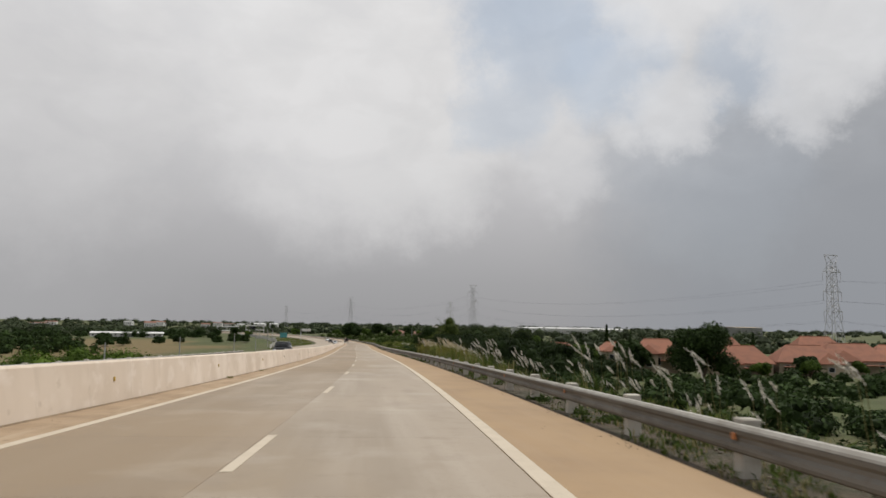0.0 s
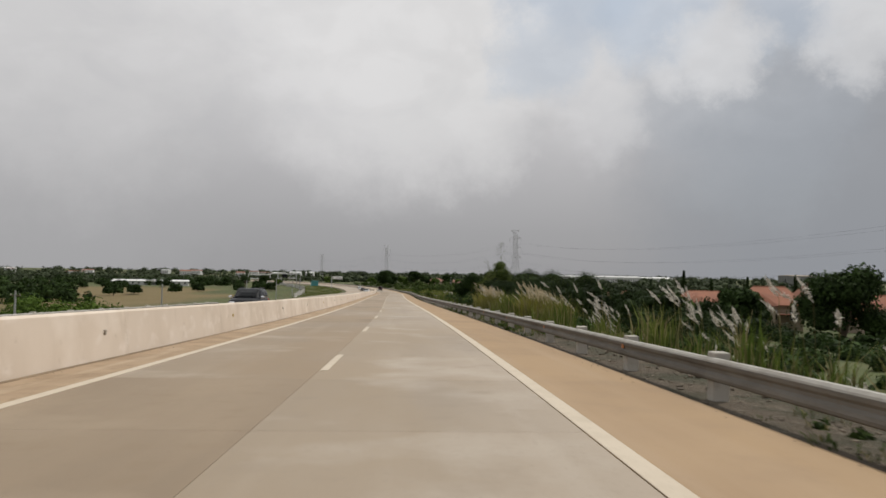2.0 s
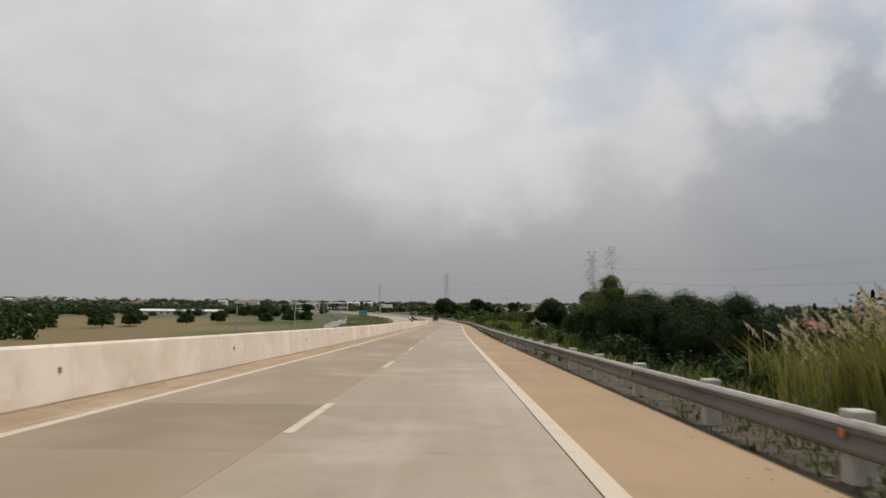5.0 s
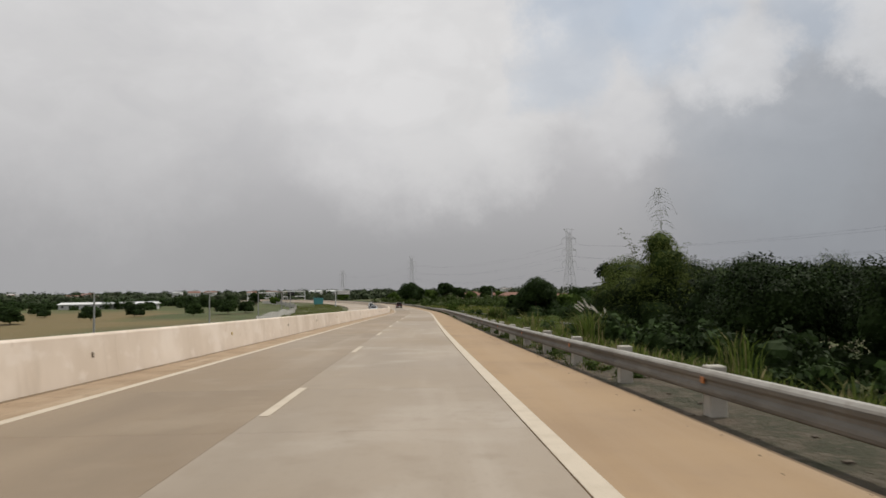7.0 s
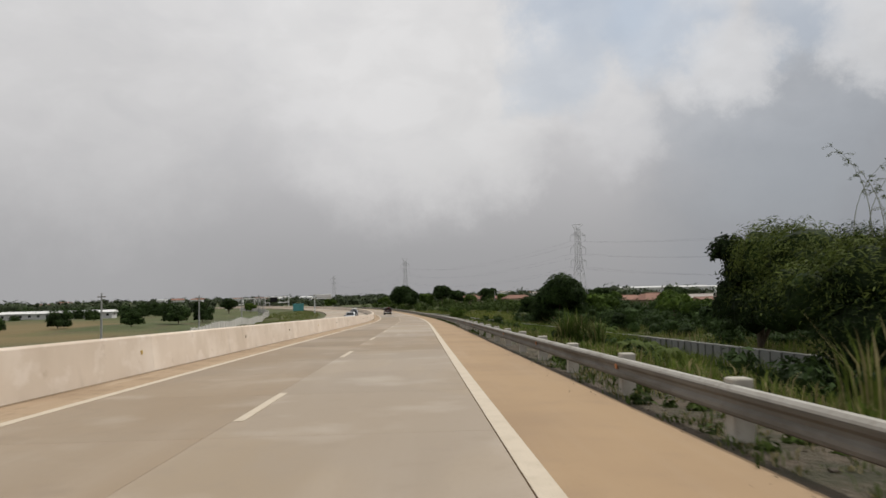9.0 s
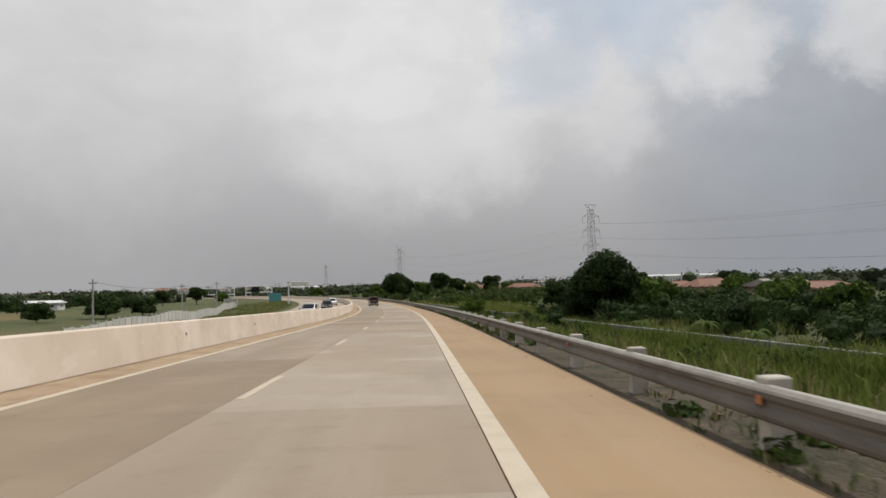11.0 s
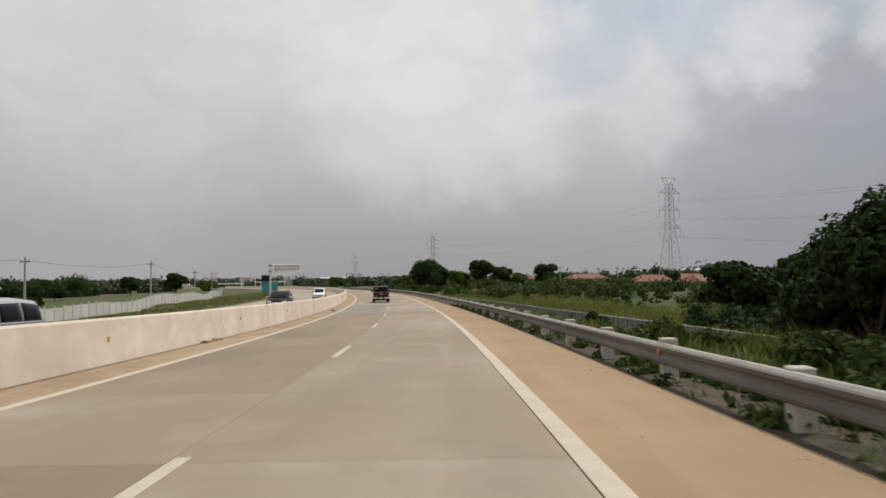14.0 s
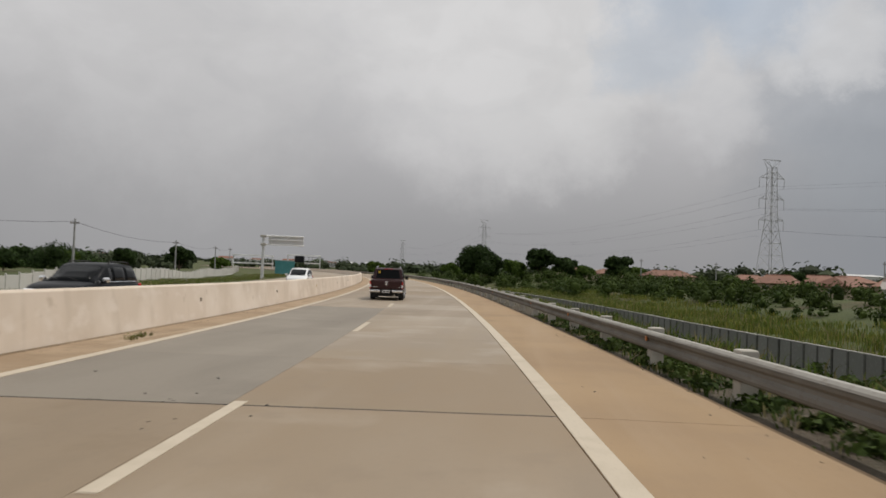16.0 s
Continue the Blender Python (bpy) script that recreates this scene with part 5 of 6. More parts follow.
def pylons():
    legs, brace, arms = pylon_mesh()
    first = None
    for x, y, top in PYLONS:
        m = Matrix.Translation((x, y, top - 41.0)) @ Matrix.Rotation(line_turn, 4, "Z")
        if first is None:
            first = thing("power_pylon", "tall grey steel lattice pylon carrying power cables", "pylon", m)
            for k in legs:
                part("leg", k, PYLON, first)
            part("lattice", brace, PYLON, first)
            for k in arms:
                part("cross_arm", k, PYLON, first)
        else:
            place_copy(first, m)
    ends = [(x, y, t) for x, y, t in PYLONS]
    ends = [(245.0, -120.0, 26.0)] + ends
    for (xa, ya, ta), (xb, yb, tb) in zip(ends, ends[1:]):
        for dz, w in ((-23.2, 4.8), (-16.2, 4.8), (-9.2, 4.8)):
            for sx in (-1, 1):
                c, s_ = math.cos(line_turn) * w * sx, math.sin(line_turn) * w * sx
                pts = []
                for i in range(25):
                    t = i / 24
                    pts.append((xa + (xb - xa) * t + c, ya + (yb - ya) * t + s_, ta + (tb - ta) * t + dz - 4 * 7.0 * t * (1 - t)))
                cable = part("power_cable", tube(pts, 0.02, 4, False), WIRE)
                tagged(cable, "thin dark power cable sagging between steel pylons", "cable", group="power cables")


pylons()


# ---- utility poles and fences ----
def poles():
    src = None
    stations = (107, 152, 217, 262, 305, 351, 397, 441, 486, 530)
    tops = []
    for s in stations:
        p = on(s, -40)
        z = height_at(p.x, p.y)
        m = Matrix.Translation((p.x, p.y, z)) @ Matrix.Rotation(heading(s), 4, "Z")
        if src is None:
            src = thing("utility_pole", "slim grey concrete utility pole with a short crossarm", "pole", m, group="roadside poles")
            part("shaft", tube([(0, 0, -0.5), (0, 0, 3.5), (0, 0, 7.0)], [0.15, 0.125, 0.09], 10), POLE, src)
            part("crossarm", box_bm(-0.5, 0.5, -0.05, 0.05, 6.45, 6.56, 0.01), BARK, src)
            for x in (-0.42, 0.42):
                part("insulator", tube([(x, 0, 6.55), (x, 0, 6.72)], [0.045, 0.03], 8), POST, src)
        else:
            place_copy(src, m)
        tops.append(Vector((p.x, p.y, z + 6.7)))
    for x, y in ((71, 457), (50, 492), (34, 502)):
        place_copy(src, plant(x, y, 0.1, 0.4, 1.0))
    for a, b in zip(tops[4:], tops[5:]):
        pts = [a.lerp(b, i / 12) - Vector((0, 0, 4 * 0.7 * i / 12 * (1 - i / 12))) for i in range(13)]
        tagged(part("overhead_wire", tube(pts, 0.022, 4, False), WIRE), "thin dark overhead wire strung between roadside poles", "cable", group="overhead wires")


def fences():
    white = tagged(new("panel_fence"), "white precast concrete panel fence along the grass bank", "fence")
    s, i = 292.0, 0
    while s < 600:
        a, b = on(s, -38), on(s + 2.35, -38)
        za, zb = height_at(a.x, a.y), height_at(b.x, b.y)
        d = (b - a)
        ang = math.atan2(d.y, d.x)
        m = Matrix.Translation((a.x, a.y, za)) @ Matrix.Rotation(ang, 4, "Z")
        L = math.hypot(d.x, d.y)
        part("panel", box_bm(0.09, L - 0.09, -0.03, 0.03, -0.4, 1.72 + random.uniform(-0.05, 0.05), 0.01), PANEL, white, "", m)
        part("post", box_bm(-0.085, 0.085, -0.085, 0.085, -0.5, 1.88, 0.015), PANEL, white, "", m)
        s += 2.35
        i += 1
    grey = tagged(new("panel_fence"), "weathered grey concrete panel fence in the long grass", "fence")
    s = 196.0
    while s < 452:
        a, b = on(s, 19.6), on(s + 1.35, 19.6)
        za = float(np.interp(s, RS, RZ)) + float(np.interp(s, [190, 260, 330, 370, 460], [-3.1, -3.2, -3.3, -3.5, -3.4]))
        d = b - a
        m = Matrix.Translation((a.x, a.y, za)) @ Matrix.Rotation(math.atan2(d.y, d.x), 4, "Z") @ Matrix.Rotation(radians(random.uniform(-0.6, 0.6)), 4, "X")
        L = math.hypot(d.x, d.y)
        part("panel", box_bm(0.08, L - 0.08, -0.025, 0.025, -0.8, 1.75, 0.01), GREYWALL, grey, "", m)
        part("coping", box_bm(0.0, L, -0.045, 0.045, 1.752, 1.80, 0.01), PANEL, grey, "pale coping", m)
        part("post", box_bm(-0.06, 0.06, -0.08, 0.08, -0.9, 1.748, 0.015), FENCEPOST, grey, "", m)
        s += 1.35


poles()
fences()


# ---- houses ----
def house(x, y, turn, w, d, eave, ridge, roof_mat, wall_mat, label, base=None, hip=0.6, over=0.6, wing=0.0):
    z = height_at(x, y) if base is None else base
    root = thing("house", label, "house", Matrix.Translation((x, y, z)) @ Matrix.Rotation(radians(turn), 4, "Z"))
    wall = part("wall", box_bm(-w / 2, w / 2, -d / 2, d / 2, -0.6, eave, 0.02), wall_mat, root)
    o, h = over, d / 2 * hip
    ev = [(-w / 2 - o, -d / 2 - o, eave), (w / 2 + o, -d / 2 - o, eave), (w / 2 + o, d / 2 + o, eave), (-w / 2 - o, d / 2 + o, eave)]
    lo = [(a, b, c - 0.16) for a, b, c in ev]
    tp = [(-w / 2 + h - o, 0, ridge), (w / 2 - h + o, 0, ridge)]
    verts = ev + lo + tp
    faces = [(0, 1, 9, 8), (1, 2, 9), (2, 3, 8, 9), (3, 0, 8), (4, 5, 1, 0), (5, 6, 2, 1), (6, 7, 3, 2), (7, 4, 0, 3), (7, 6, 5, 4)]
    part("roof", (verts, faces), roof_mat, root)
    part("ridge_cap", tube([tp[0], tp[1]], 0.12, 6), roof_mat, root)
    if wing:
        # a lower wing towards the road, with its own hip roof and a porch on posts
        cx, ww, wd = w * wing, w * 0.42, d * 0.34
        y0 = -d / 2 - wd
        top = eave + (ridge - eave) * 0.62
        part("wing", box_bm(cx - ww / 2, cx + ww / 2, y0, -d / 2 - 0.02, -0.6, eave - 0.12, 0.02), wall_mat, root)
        k = 0.5
        we = [(cx - ww / 2 - k, y0 - k, eave - 0.1), (cx + ww / 2 + k, y0 - k, eave - 0.1), (cx + ww / 2 + k, 0, eave - 0.1), (cx - ww / 2 - k, 0, eave - 0.1)]
        wv = we + [(a, b, c - 0.15) for a, b, c in we] + [(cx, y0 + ww * 0.35, top), (cx, 0, top)]
        part("wing_roof", (wv, [(0, 1, 8), (1, 2, 9, 8), (3, 0, 8, 9), (2, 3, 9), (4, 5, 1, 0), (5, 6, 2, 1), (6, 7, 3, 2), (7, 4, 0, 3), (7, 6, 5, 4)]), roof_mat, root)
        win = part("window", box_bm(cx - 0.7, cx + 0.7, y0 - 0.05, y0 + 0.05, eave * 0.32, eave * 0.72, 0.01), WHITEWALL, root)
        part("pane", box_bm(cx - 0.6, cx + 0.6, y0 - 0.06, y0 + 0.06, eave * 0.32 + 0.08, eave * 0.72 - 0.08), DARKGLASS, win)
        px = -w * wing
        part("porch_roof", box_bm(px - w * 0.2, px + w * 0.2, -d / 2 - 2.6, -d / 2 - 0.03, eave * 0.62, eave * 0.62 + 0.14, 0.03), roof_mat, root)
        for ex in (-0.18, 0.18):
            part("porch_post", box_bm(px + w * ex - 0.09, px + w * ex + 0.09, -d / 2 - 2.5, -d / 2 - 2.3, -0.6, eave * 0.62, 0.01), wall_mat, root)
    n = max(2, int(w / 3.2))
    for i in range(n):
        cx = -w / 2 + (i + 0.5) * w / n
        for side in (-1, 1):
            win = part("window", box_bm(cx - 0.6, cx + 0.6, side * d / 2 - 0.05, side * d / 2 + 0.05, eave * 0.38, eave * 0.78, 0.01), WHITEWALL, root)
            part("pane", box_bm(cx - 0.52, cx + 0.52, side * d / 2 - 0.06, side * d / 2 + 0.06, eave * 0.38 + 0.08, eave * 0.78 - 0.08), DARKGLASS, win)
    for side in (-1, 1):
        win = part("window", box_bm(side * w / 2 - 0.05, side * w / 2 + 0.05, -0.7, 0.7, eave * 0.4, eave * 0.78, 0.01), WHITEWALL, root)
        part("pane", box_bm(side * w / 2 - 0.06, side * w / 2 + 0.06, -0.6, 0.6, eave * 0.4 + 0.08, eave * 0.78 - 0.08), DARKGLASS, win)
    return root


TILE = "single-storey house with an orange tiled hip roof among trees"
for x, y, turn, w, d, eave, ridge in ((70, 165, -18, 10, 9, 4.6, 7.9), (92, 168, -18, 15, 12, 3.1, 7.2), (107, 163, -18, 14, 12, 3.0, 7.0), (122, 167, -18, 15, 12, 3.0, 7.1), (139, 171, -18, 15, 12, 3.2, 7.2), (156, 177, -18, 15, 12, 3.0, 7.2),
                                      (62, 226, -14, 12, 9, 3.2, 5.4), (78, 212, -14, 12, 9, 3.4, 6.0), (108, 208, -14, 13, 9, 4.6, 8.2), (145, 214, -14, 13, 9, 4.6, 8.2),
                                      (64, 366, 8, 9, 8, 3.2, 5.0), (74, 424, 10, 9, 8, 2.6, 4.2), (51.0, 456.3, -34, 6.6, 5.6, 2.1, 3.7), (58.5, 447.5, 40, 6.8, 5.8, 2.1, 3.8), (66, 474, -30, 8, 7, 2.4, 4.0), (77, 463, -30, 8, 7, 2.4, 4.0),
                                      (52, 588, 10, 15, 10, 2.9, 4.6), (50, 542, 12, 14, 9, 3.4, 5.2), (38, 575, 12, 12, 9, 3.3, 5.0), (68, 522, 10, 9, 8, 3.0, 4.6), (86, 502, 10, 9, 8, 3.0, 4.6), (28, 600, 12, 14, 9, 3.6, 5.4), (90, 452, 10, 9, 8, 2.8, 4.2)):
    house(x, y, turn, w, d, eave, ridge, ROOF_ORANGE if y < 240 else ROOF, WALLPAINT, TILE if y < 240 else "single-storey house with a weathered brown-orange hip roof", wing=(0.24 if int(x) % 2 else -0.24) if y < 240 else 0.0)
house(62, 322, 20, 10, 9, 2.6, 3.6, ROOF, WALLPAINT, "house with a weathered brown-orange roof behind bushes", base=height_at(62, 322) - 0.3, hip=0.05)
house(65.5, 439, -34, 6.6, 5.6, 2.1, 3.5, ROOFGREY, WHITEWALL, "low house with a pale metal roof beside orange roofs", hip=0.05)
house(66, 340, 18, 9, 8, 3.0, 4.2, ROOFGREY, WALLPAINT, "house with a faded grey-brown metal roof behind bushes", hip=0.05)


def far_buildings():
    rng = random.Random(12)
    house(250, 905, 14, 112, 30, 9.0, 10.5, WHITEWALL, WHITEWALL, "long low white warehouse far off on the plain", hip=0.05)
    house(330, 960, 10, 70, 26, 8.5, 10.0, WHITEWALL, WHITEWALL, "long low white warehouse far off on the plain", hip=0.05)
    house(446, 790, 20, 46, 20, 14.0, 14.6, WALLPAINT, GREYWALL, "grey flat-roofed block far behind the houses", hip=0.02, over=0.2)
    for _ in range(40):
        a, d = radians(rng.uniform(-42, 22)), rng.uniform(800, 1400)
        x, y = math.sin(a) * d, 150 + math.cos(a) * d
        if abs(near_road([x], [y])[1][0]) < 40 or -7 < math.degrees(a) < 5:
            continue
        w = rng.uniform(8, 26)
        e = rng.uniform(5, 8) + (d - 800) * 0.004
        house(x, y, rng.uniform(-25, 25), w, rng.uniform(9, 16), e, e + rng.uniform(0.5, 2.2), rng.choice([WHITEWALL, WHITEWALL, ROOFGREY, ROOF]), WHITEWALL, "small pale building far off among trees", hip=0.1, over=0.3)
    house(-150, 470, 12, 42, 10, 2.6, 3.4, WHITEWALL, WHITEWALL, "long low white shed beside the brown field", hip=0.05)


far_buildings()


# ---- sign gantries, toll canopies, office ----
TEAL = material("teal_cladding", (0.09, 0.29, 0.30), 0.6, var=((0.5, (0.065, 0.23, 0.24), 0.45, 0.7, 0.6),))
SIGNBACK = material("sign_back_metal", (0.58, 0.57, 0.57), 0.5, 0.1, var=((1.0, (0.50, 0.495, 0.495), 0.45, 0.7, 0.6),))
GALV = material("bright_galvanised_tube", (0.62, 0.63, 0.64), 0.45, 0.4, var=((2.0, (0.5, 0.5, 0.5), 0.45, 0.7, 0.6),))
LEDBOX = material("black_display_box", (0.012, 0.012, 0.014), 0.7, spec=0.1, var=((3, (0.05, 0.05, 0.055), 0.5, 0.7, 0.5),))


def cantilever(s, u, height, span, label):
    p = on(s, u)
    g = height_at(p.x, p.y)
    root = thing("sign_gantry", label, "sign gantry", Matrix.Translation((p.x, p.y, g)) @ Matrix.Rotation(heading(s), 4, "Z"))
    top = p.z - g + height
    part("mast", tube([(0, 0, -0.4), (0, 0, 1), (0, 0, top)], [0.24, 0.21, 0.17], 12), GALV, root)
    part("cap", box_bm(-0.42, 0.42, -0.3, 0.3, top - 0.3, top + 0.02, 0.04), POST, root)
    part("collar", box_bm(-0.36, 0.36, -0.28, 0.28, top - 1.5, top - 1.15, 0.04), POST, root)
    part("base_plate", box_bm(-0.4, 0.4, -0.4, 0.4, -0.3, 0.12, 0.02), POST, root)
    for dz, rr in ((-0.08, 0.10), (-0.62, 0.055), (-1.32, 0.09)):
        part("beam", tube([(0.1, 0, top + dz), (span, 0, top + dz)], rr, 8), WHITEPAINT, root, "white tubular beam")
    part("sign_panel", box_bm(0.7, span - 0.1, 0.12, 0.17, top - 1.28, top - 0.12, 0.02), SIGNBACK, root, "pale grey back of a road sign panel")
    for i in range(4):
        x = 1.1 + i * (span - 1.6) / 3
        part("bracket", box_bm(x - 0.03, x + 0.03, 0.02, 0.12, top - 1.4, top - 0.02), GALV, root)


def portal(x, y, turn, span, top, drop, label, box=False):
    """A two-legged gantry across a carriageway, from its left foot; top is its height in the world."""
    g = height_at(x, y)
    h = top - g
    root = thing("portal_gantry", label, "sign gantry", Matrix.Translation((x, y, g)) @ Matrix.Rotation(radians(turn), 4, "Z"))
    for lx in (0, span):
        part("leg", tube([(lx, 0, -0.5), (lx, 0, h)], 0.26, 10), GALV, root)
    for dz, x0 in ((0.0, -0.4), (-drop, 8.2 if box else -0.4)):
        part("beam", box_bm(x0, span + 0.4, -0.26, 0.26, h + dz - 0.34, h + dz + 0.2, 0.05), WHITEPAINT, root, "white box beam")
    n = 8
    for i in range(n):
        xa, xb = span * i / n, span * (i + 1) / n
        if not box or xa > 8:
            part("brace", tube([(xa, 0, h - drop * (i % 2)), (xb, 0, h - drop * ((i + 1) % 2))], 0.05, 6), GALV, root)
    if box:
        part("post", tube([(3.0, 0, -0.5), (3.0, 0, h - drop)], 0.2, 8), GALV, root)
        part("crossbar", box_bm(-0.3, 3.2, -0.2, 0.2, h - drop - 0.4, h - drop, 0.04), WHITEPAINT, root)
        part("display", box_bm(3.4, 8.0, -0.7, 0.3, h - drop + 0.3, h - 0.35, 0.05), LEDBOX, root, "black electronic display box")


cantilever(418.8, -22.7, 6.0, 5.7, "white steel cantilever sign gantry seen from behind")
portal(-127.5, 637, 13, 18.0, -1.7, 3.7, "white steel portal gantry across a side carriageway")
portal(-104.5, 647, 6, 15.5, -0.9, 3.7, "white steel portal gantry with a black display box", True)
p = on(487, -25.2)
office = thing("site_office", "pale teal metal-clad booth beside the carriageway", "building", Matrix.Translation((p.x, p.y, height_at(p.x, p.y))) @ Matrix.Rotation(heading(487), 4, "Z"))
part("body", box_bm(-1.25, 3.1, -1.1, 1.1, -0.3, 3.1, 0.04), TEAL, office)
for i in range(14):
    part("rib", box_bm(-1.15 + i * 0.31, -1.07 + i * 0.31, -1.15, -1.1, -0.2, 3.0), TEAL, office)
for x in (-1.25, 0.2, 1.6, 3.05):
    part("corner_post", box_bm(x - 0.07, x + 0.07, -1.2, -1.1, -0.3, 3.1, 0.02), TEAL, office)
part("roof_edge", box_bm(-1.35, 3.2, -1.2, 1.2, 3.1, 3.22, 0.03), TEAL, office)
part("door", box_bm(0.2, 0.9, -1.18, -1.12, -0.1, 2.0, 0.01), TEAL, office, "teal sheet-metal door")

# ---- vehicles ----
MAROON = material("maroon_car_paint", (0.036, 0.012, 0.012), 0.35, 0.1, var=((1.5, (0.03, 0.013, 0.013), 0.45, 0.7, 0.6),), coat=0.15, spec=0.25)
BLACKCAR = material("black_car_paint", (0.008, 0.009, 0.011), 0.3, 0.0, var=((1.5, (0.014, 0.015, 0.017), 0.45, 0.7, 0.6),), coat=0.0, spec=0.06)
WHITECAR = material("white_car_paint", (0.72, 0.72, 0.72), 0.35, var=((1.5, (0.64, 0.64, 0.64), 0.45, 0.7, 0.6),), coat=0.5, spec=0.5)
CARGLASS = material("tinted_car_glass", (0.008, 0.009, 0.01), 0.12, spec=0.06)
SILVERCAR = material("silver_car_paint", (0.42, 0.43, 0.44), 0.35, 0.4, var=((1.5, (0.36, 0.37, 0.38), 0.45, 0.7, 0.6),), coat=0.3, spec=0.4)
RUBBER = material("tyre_rubber", (0.018, 0.018, 0.018), 0.9, bump=((40, 0.3, 0.004),))
ALLOY = material("alloy_wheel", (0.55, 0.55, 0.56), 0.3, 0.8)
CHROME = material("chrome", (0.75, 0.75, 0.76), 0.15, 0.95)
TAIL = material("red_tail_lens", (0.42, 0.012, 0.012), 0.2, spec=0.6)
LENS = material("clear_lamp_lens", (0.75, 0.75, 0.77), 0.15, spec=0.7)
TRIM = material("black_plastic", (0.02, 0.02, 0.02), 0.7)
YELLOW = material("yellow_sticker", (0.65, 0.45, 0.03), 0.6)
PLATE = material("white_plate", (0.7, 0.7, 0.7), 0.5)


def side_body(profile, width, bevel=0.05, tuck=None):
    """A shell from its side outline (y, z) across the width; tuck narrows it above a height."""
    bm = bmesh.new()
    a = [bm.verts.new((-width / 2, y, z)) for y, z in profile]
    b = [bm.verts.new((width / 2, y, z)) for y, z in profile]
    fa, fb = bm.faces.new(a[::-1]), bm.faces.new(b)
    n = len(profile)
    for i in range(n):
        bm.faces.new((a[i], a[(i + 1) % n], b[(i + 1) % n], b[i]))
    bmesh.ops.recalc_face_normals(bm, faces=bm.faces[:])
    bmesh.ops.bevel(bm, geom=list(set(list(fa.edges) + list(fb.edges))), offset=bevel, segments=2, affect="EDGES", profile=0.6)
    if tuck:
        z0, z1, k = tuck
        for v in bm.verts:
            if v.co.z > z0:
                v.co.x *= 1 - k * (v.co.z - z0) / (z1 - z0)
    return bm


def arch(cy, r, z0, n=8):
    """Points of a wheel arch, front to back order reversed by the caller where needed."""
    return [(cy + r * math.cos(math.pi * i / n), max(z0, z0 + r * math.sin(math.pi * i / n))) for i in range(n + 1)]


def wheel(root, x, y, r, w, name="wheel"):
    side = 1 if x > 0 else -1
    t = part(name, tube([(x - w / 2, y, r), (x - w / 2 + 0.03, y, r), (x + w / 2 - 0.03, y, r), (x + w / 2, y, r)], [r * 0.92, r, r, r * 0.92], 24), RUBBER, root)
    part("rim", tube([(x + side * (w / 2 - 0.02), y, r), (x + side * (w / 2 + 0.006), y, r)], [r * 0.66, r * 0.62], 20), TRIM, t)
    spokes = []
    for k in range(6):
        a = math.pi * 2 * k / 6
        xo = x + side * (w / 2 + 0.014)
        spokes.append(tube([(xo, y + 0.06 * math.cos(a), r + 0.06 * math.sin(a)), (xo, y + r * 0.62 * math.cos(a - 0.14), r + r * 0.62 * math.sin(a - 0.14))], [0.045, 0.03], 5))
        spokes.append(tube([(xo, y + 0.06 * math.cos(a), r + 0.06 * math.sin(a)), (xo, y + r * 0.62 * math.cos(a + 0.14), r + r * 0.62 * math.sin(a + 0.14))], [0.045, 0.03], 5))
    part("spokes", join(*spokes), ALLOY, t, "silver alloy spokes")


def quad_box(corners, thick):
    """A thin pane through four corners, given an outward thickness vector."""
    v = [Vector(c) for c in corners] + [Vector(c) + Vector(thick) for c in corners]
    return v, [(3, 2, 1, 0), (4, 5, 6, 7), (0, 1, 5, 4), (1, 2, 6, 5), (2, 3, 7, 6), (3, 0, 4, 7)]


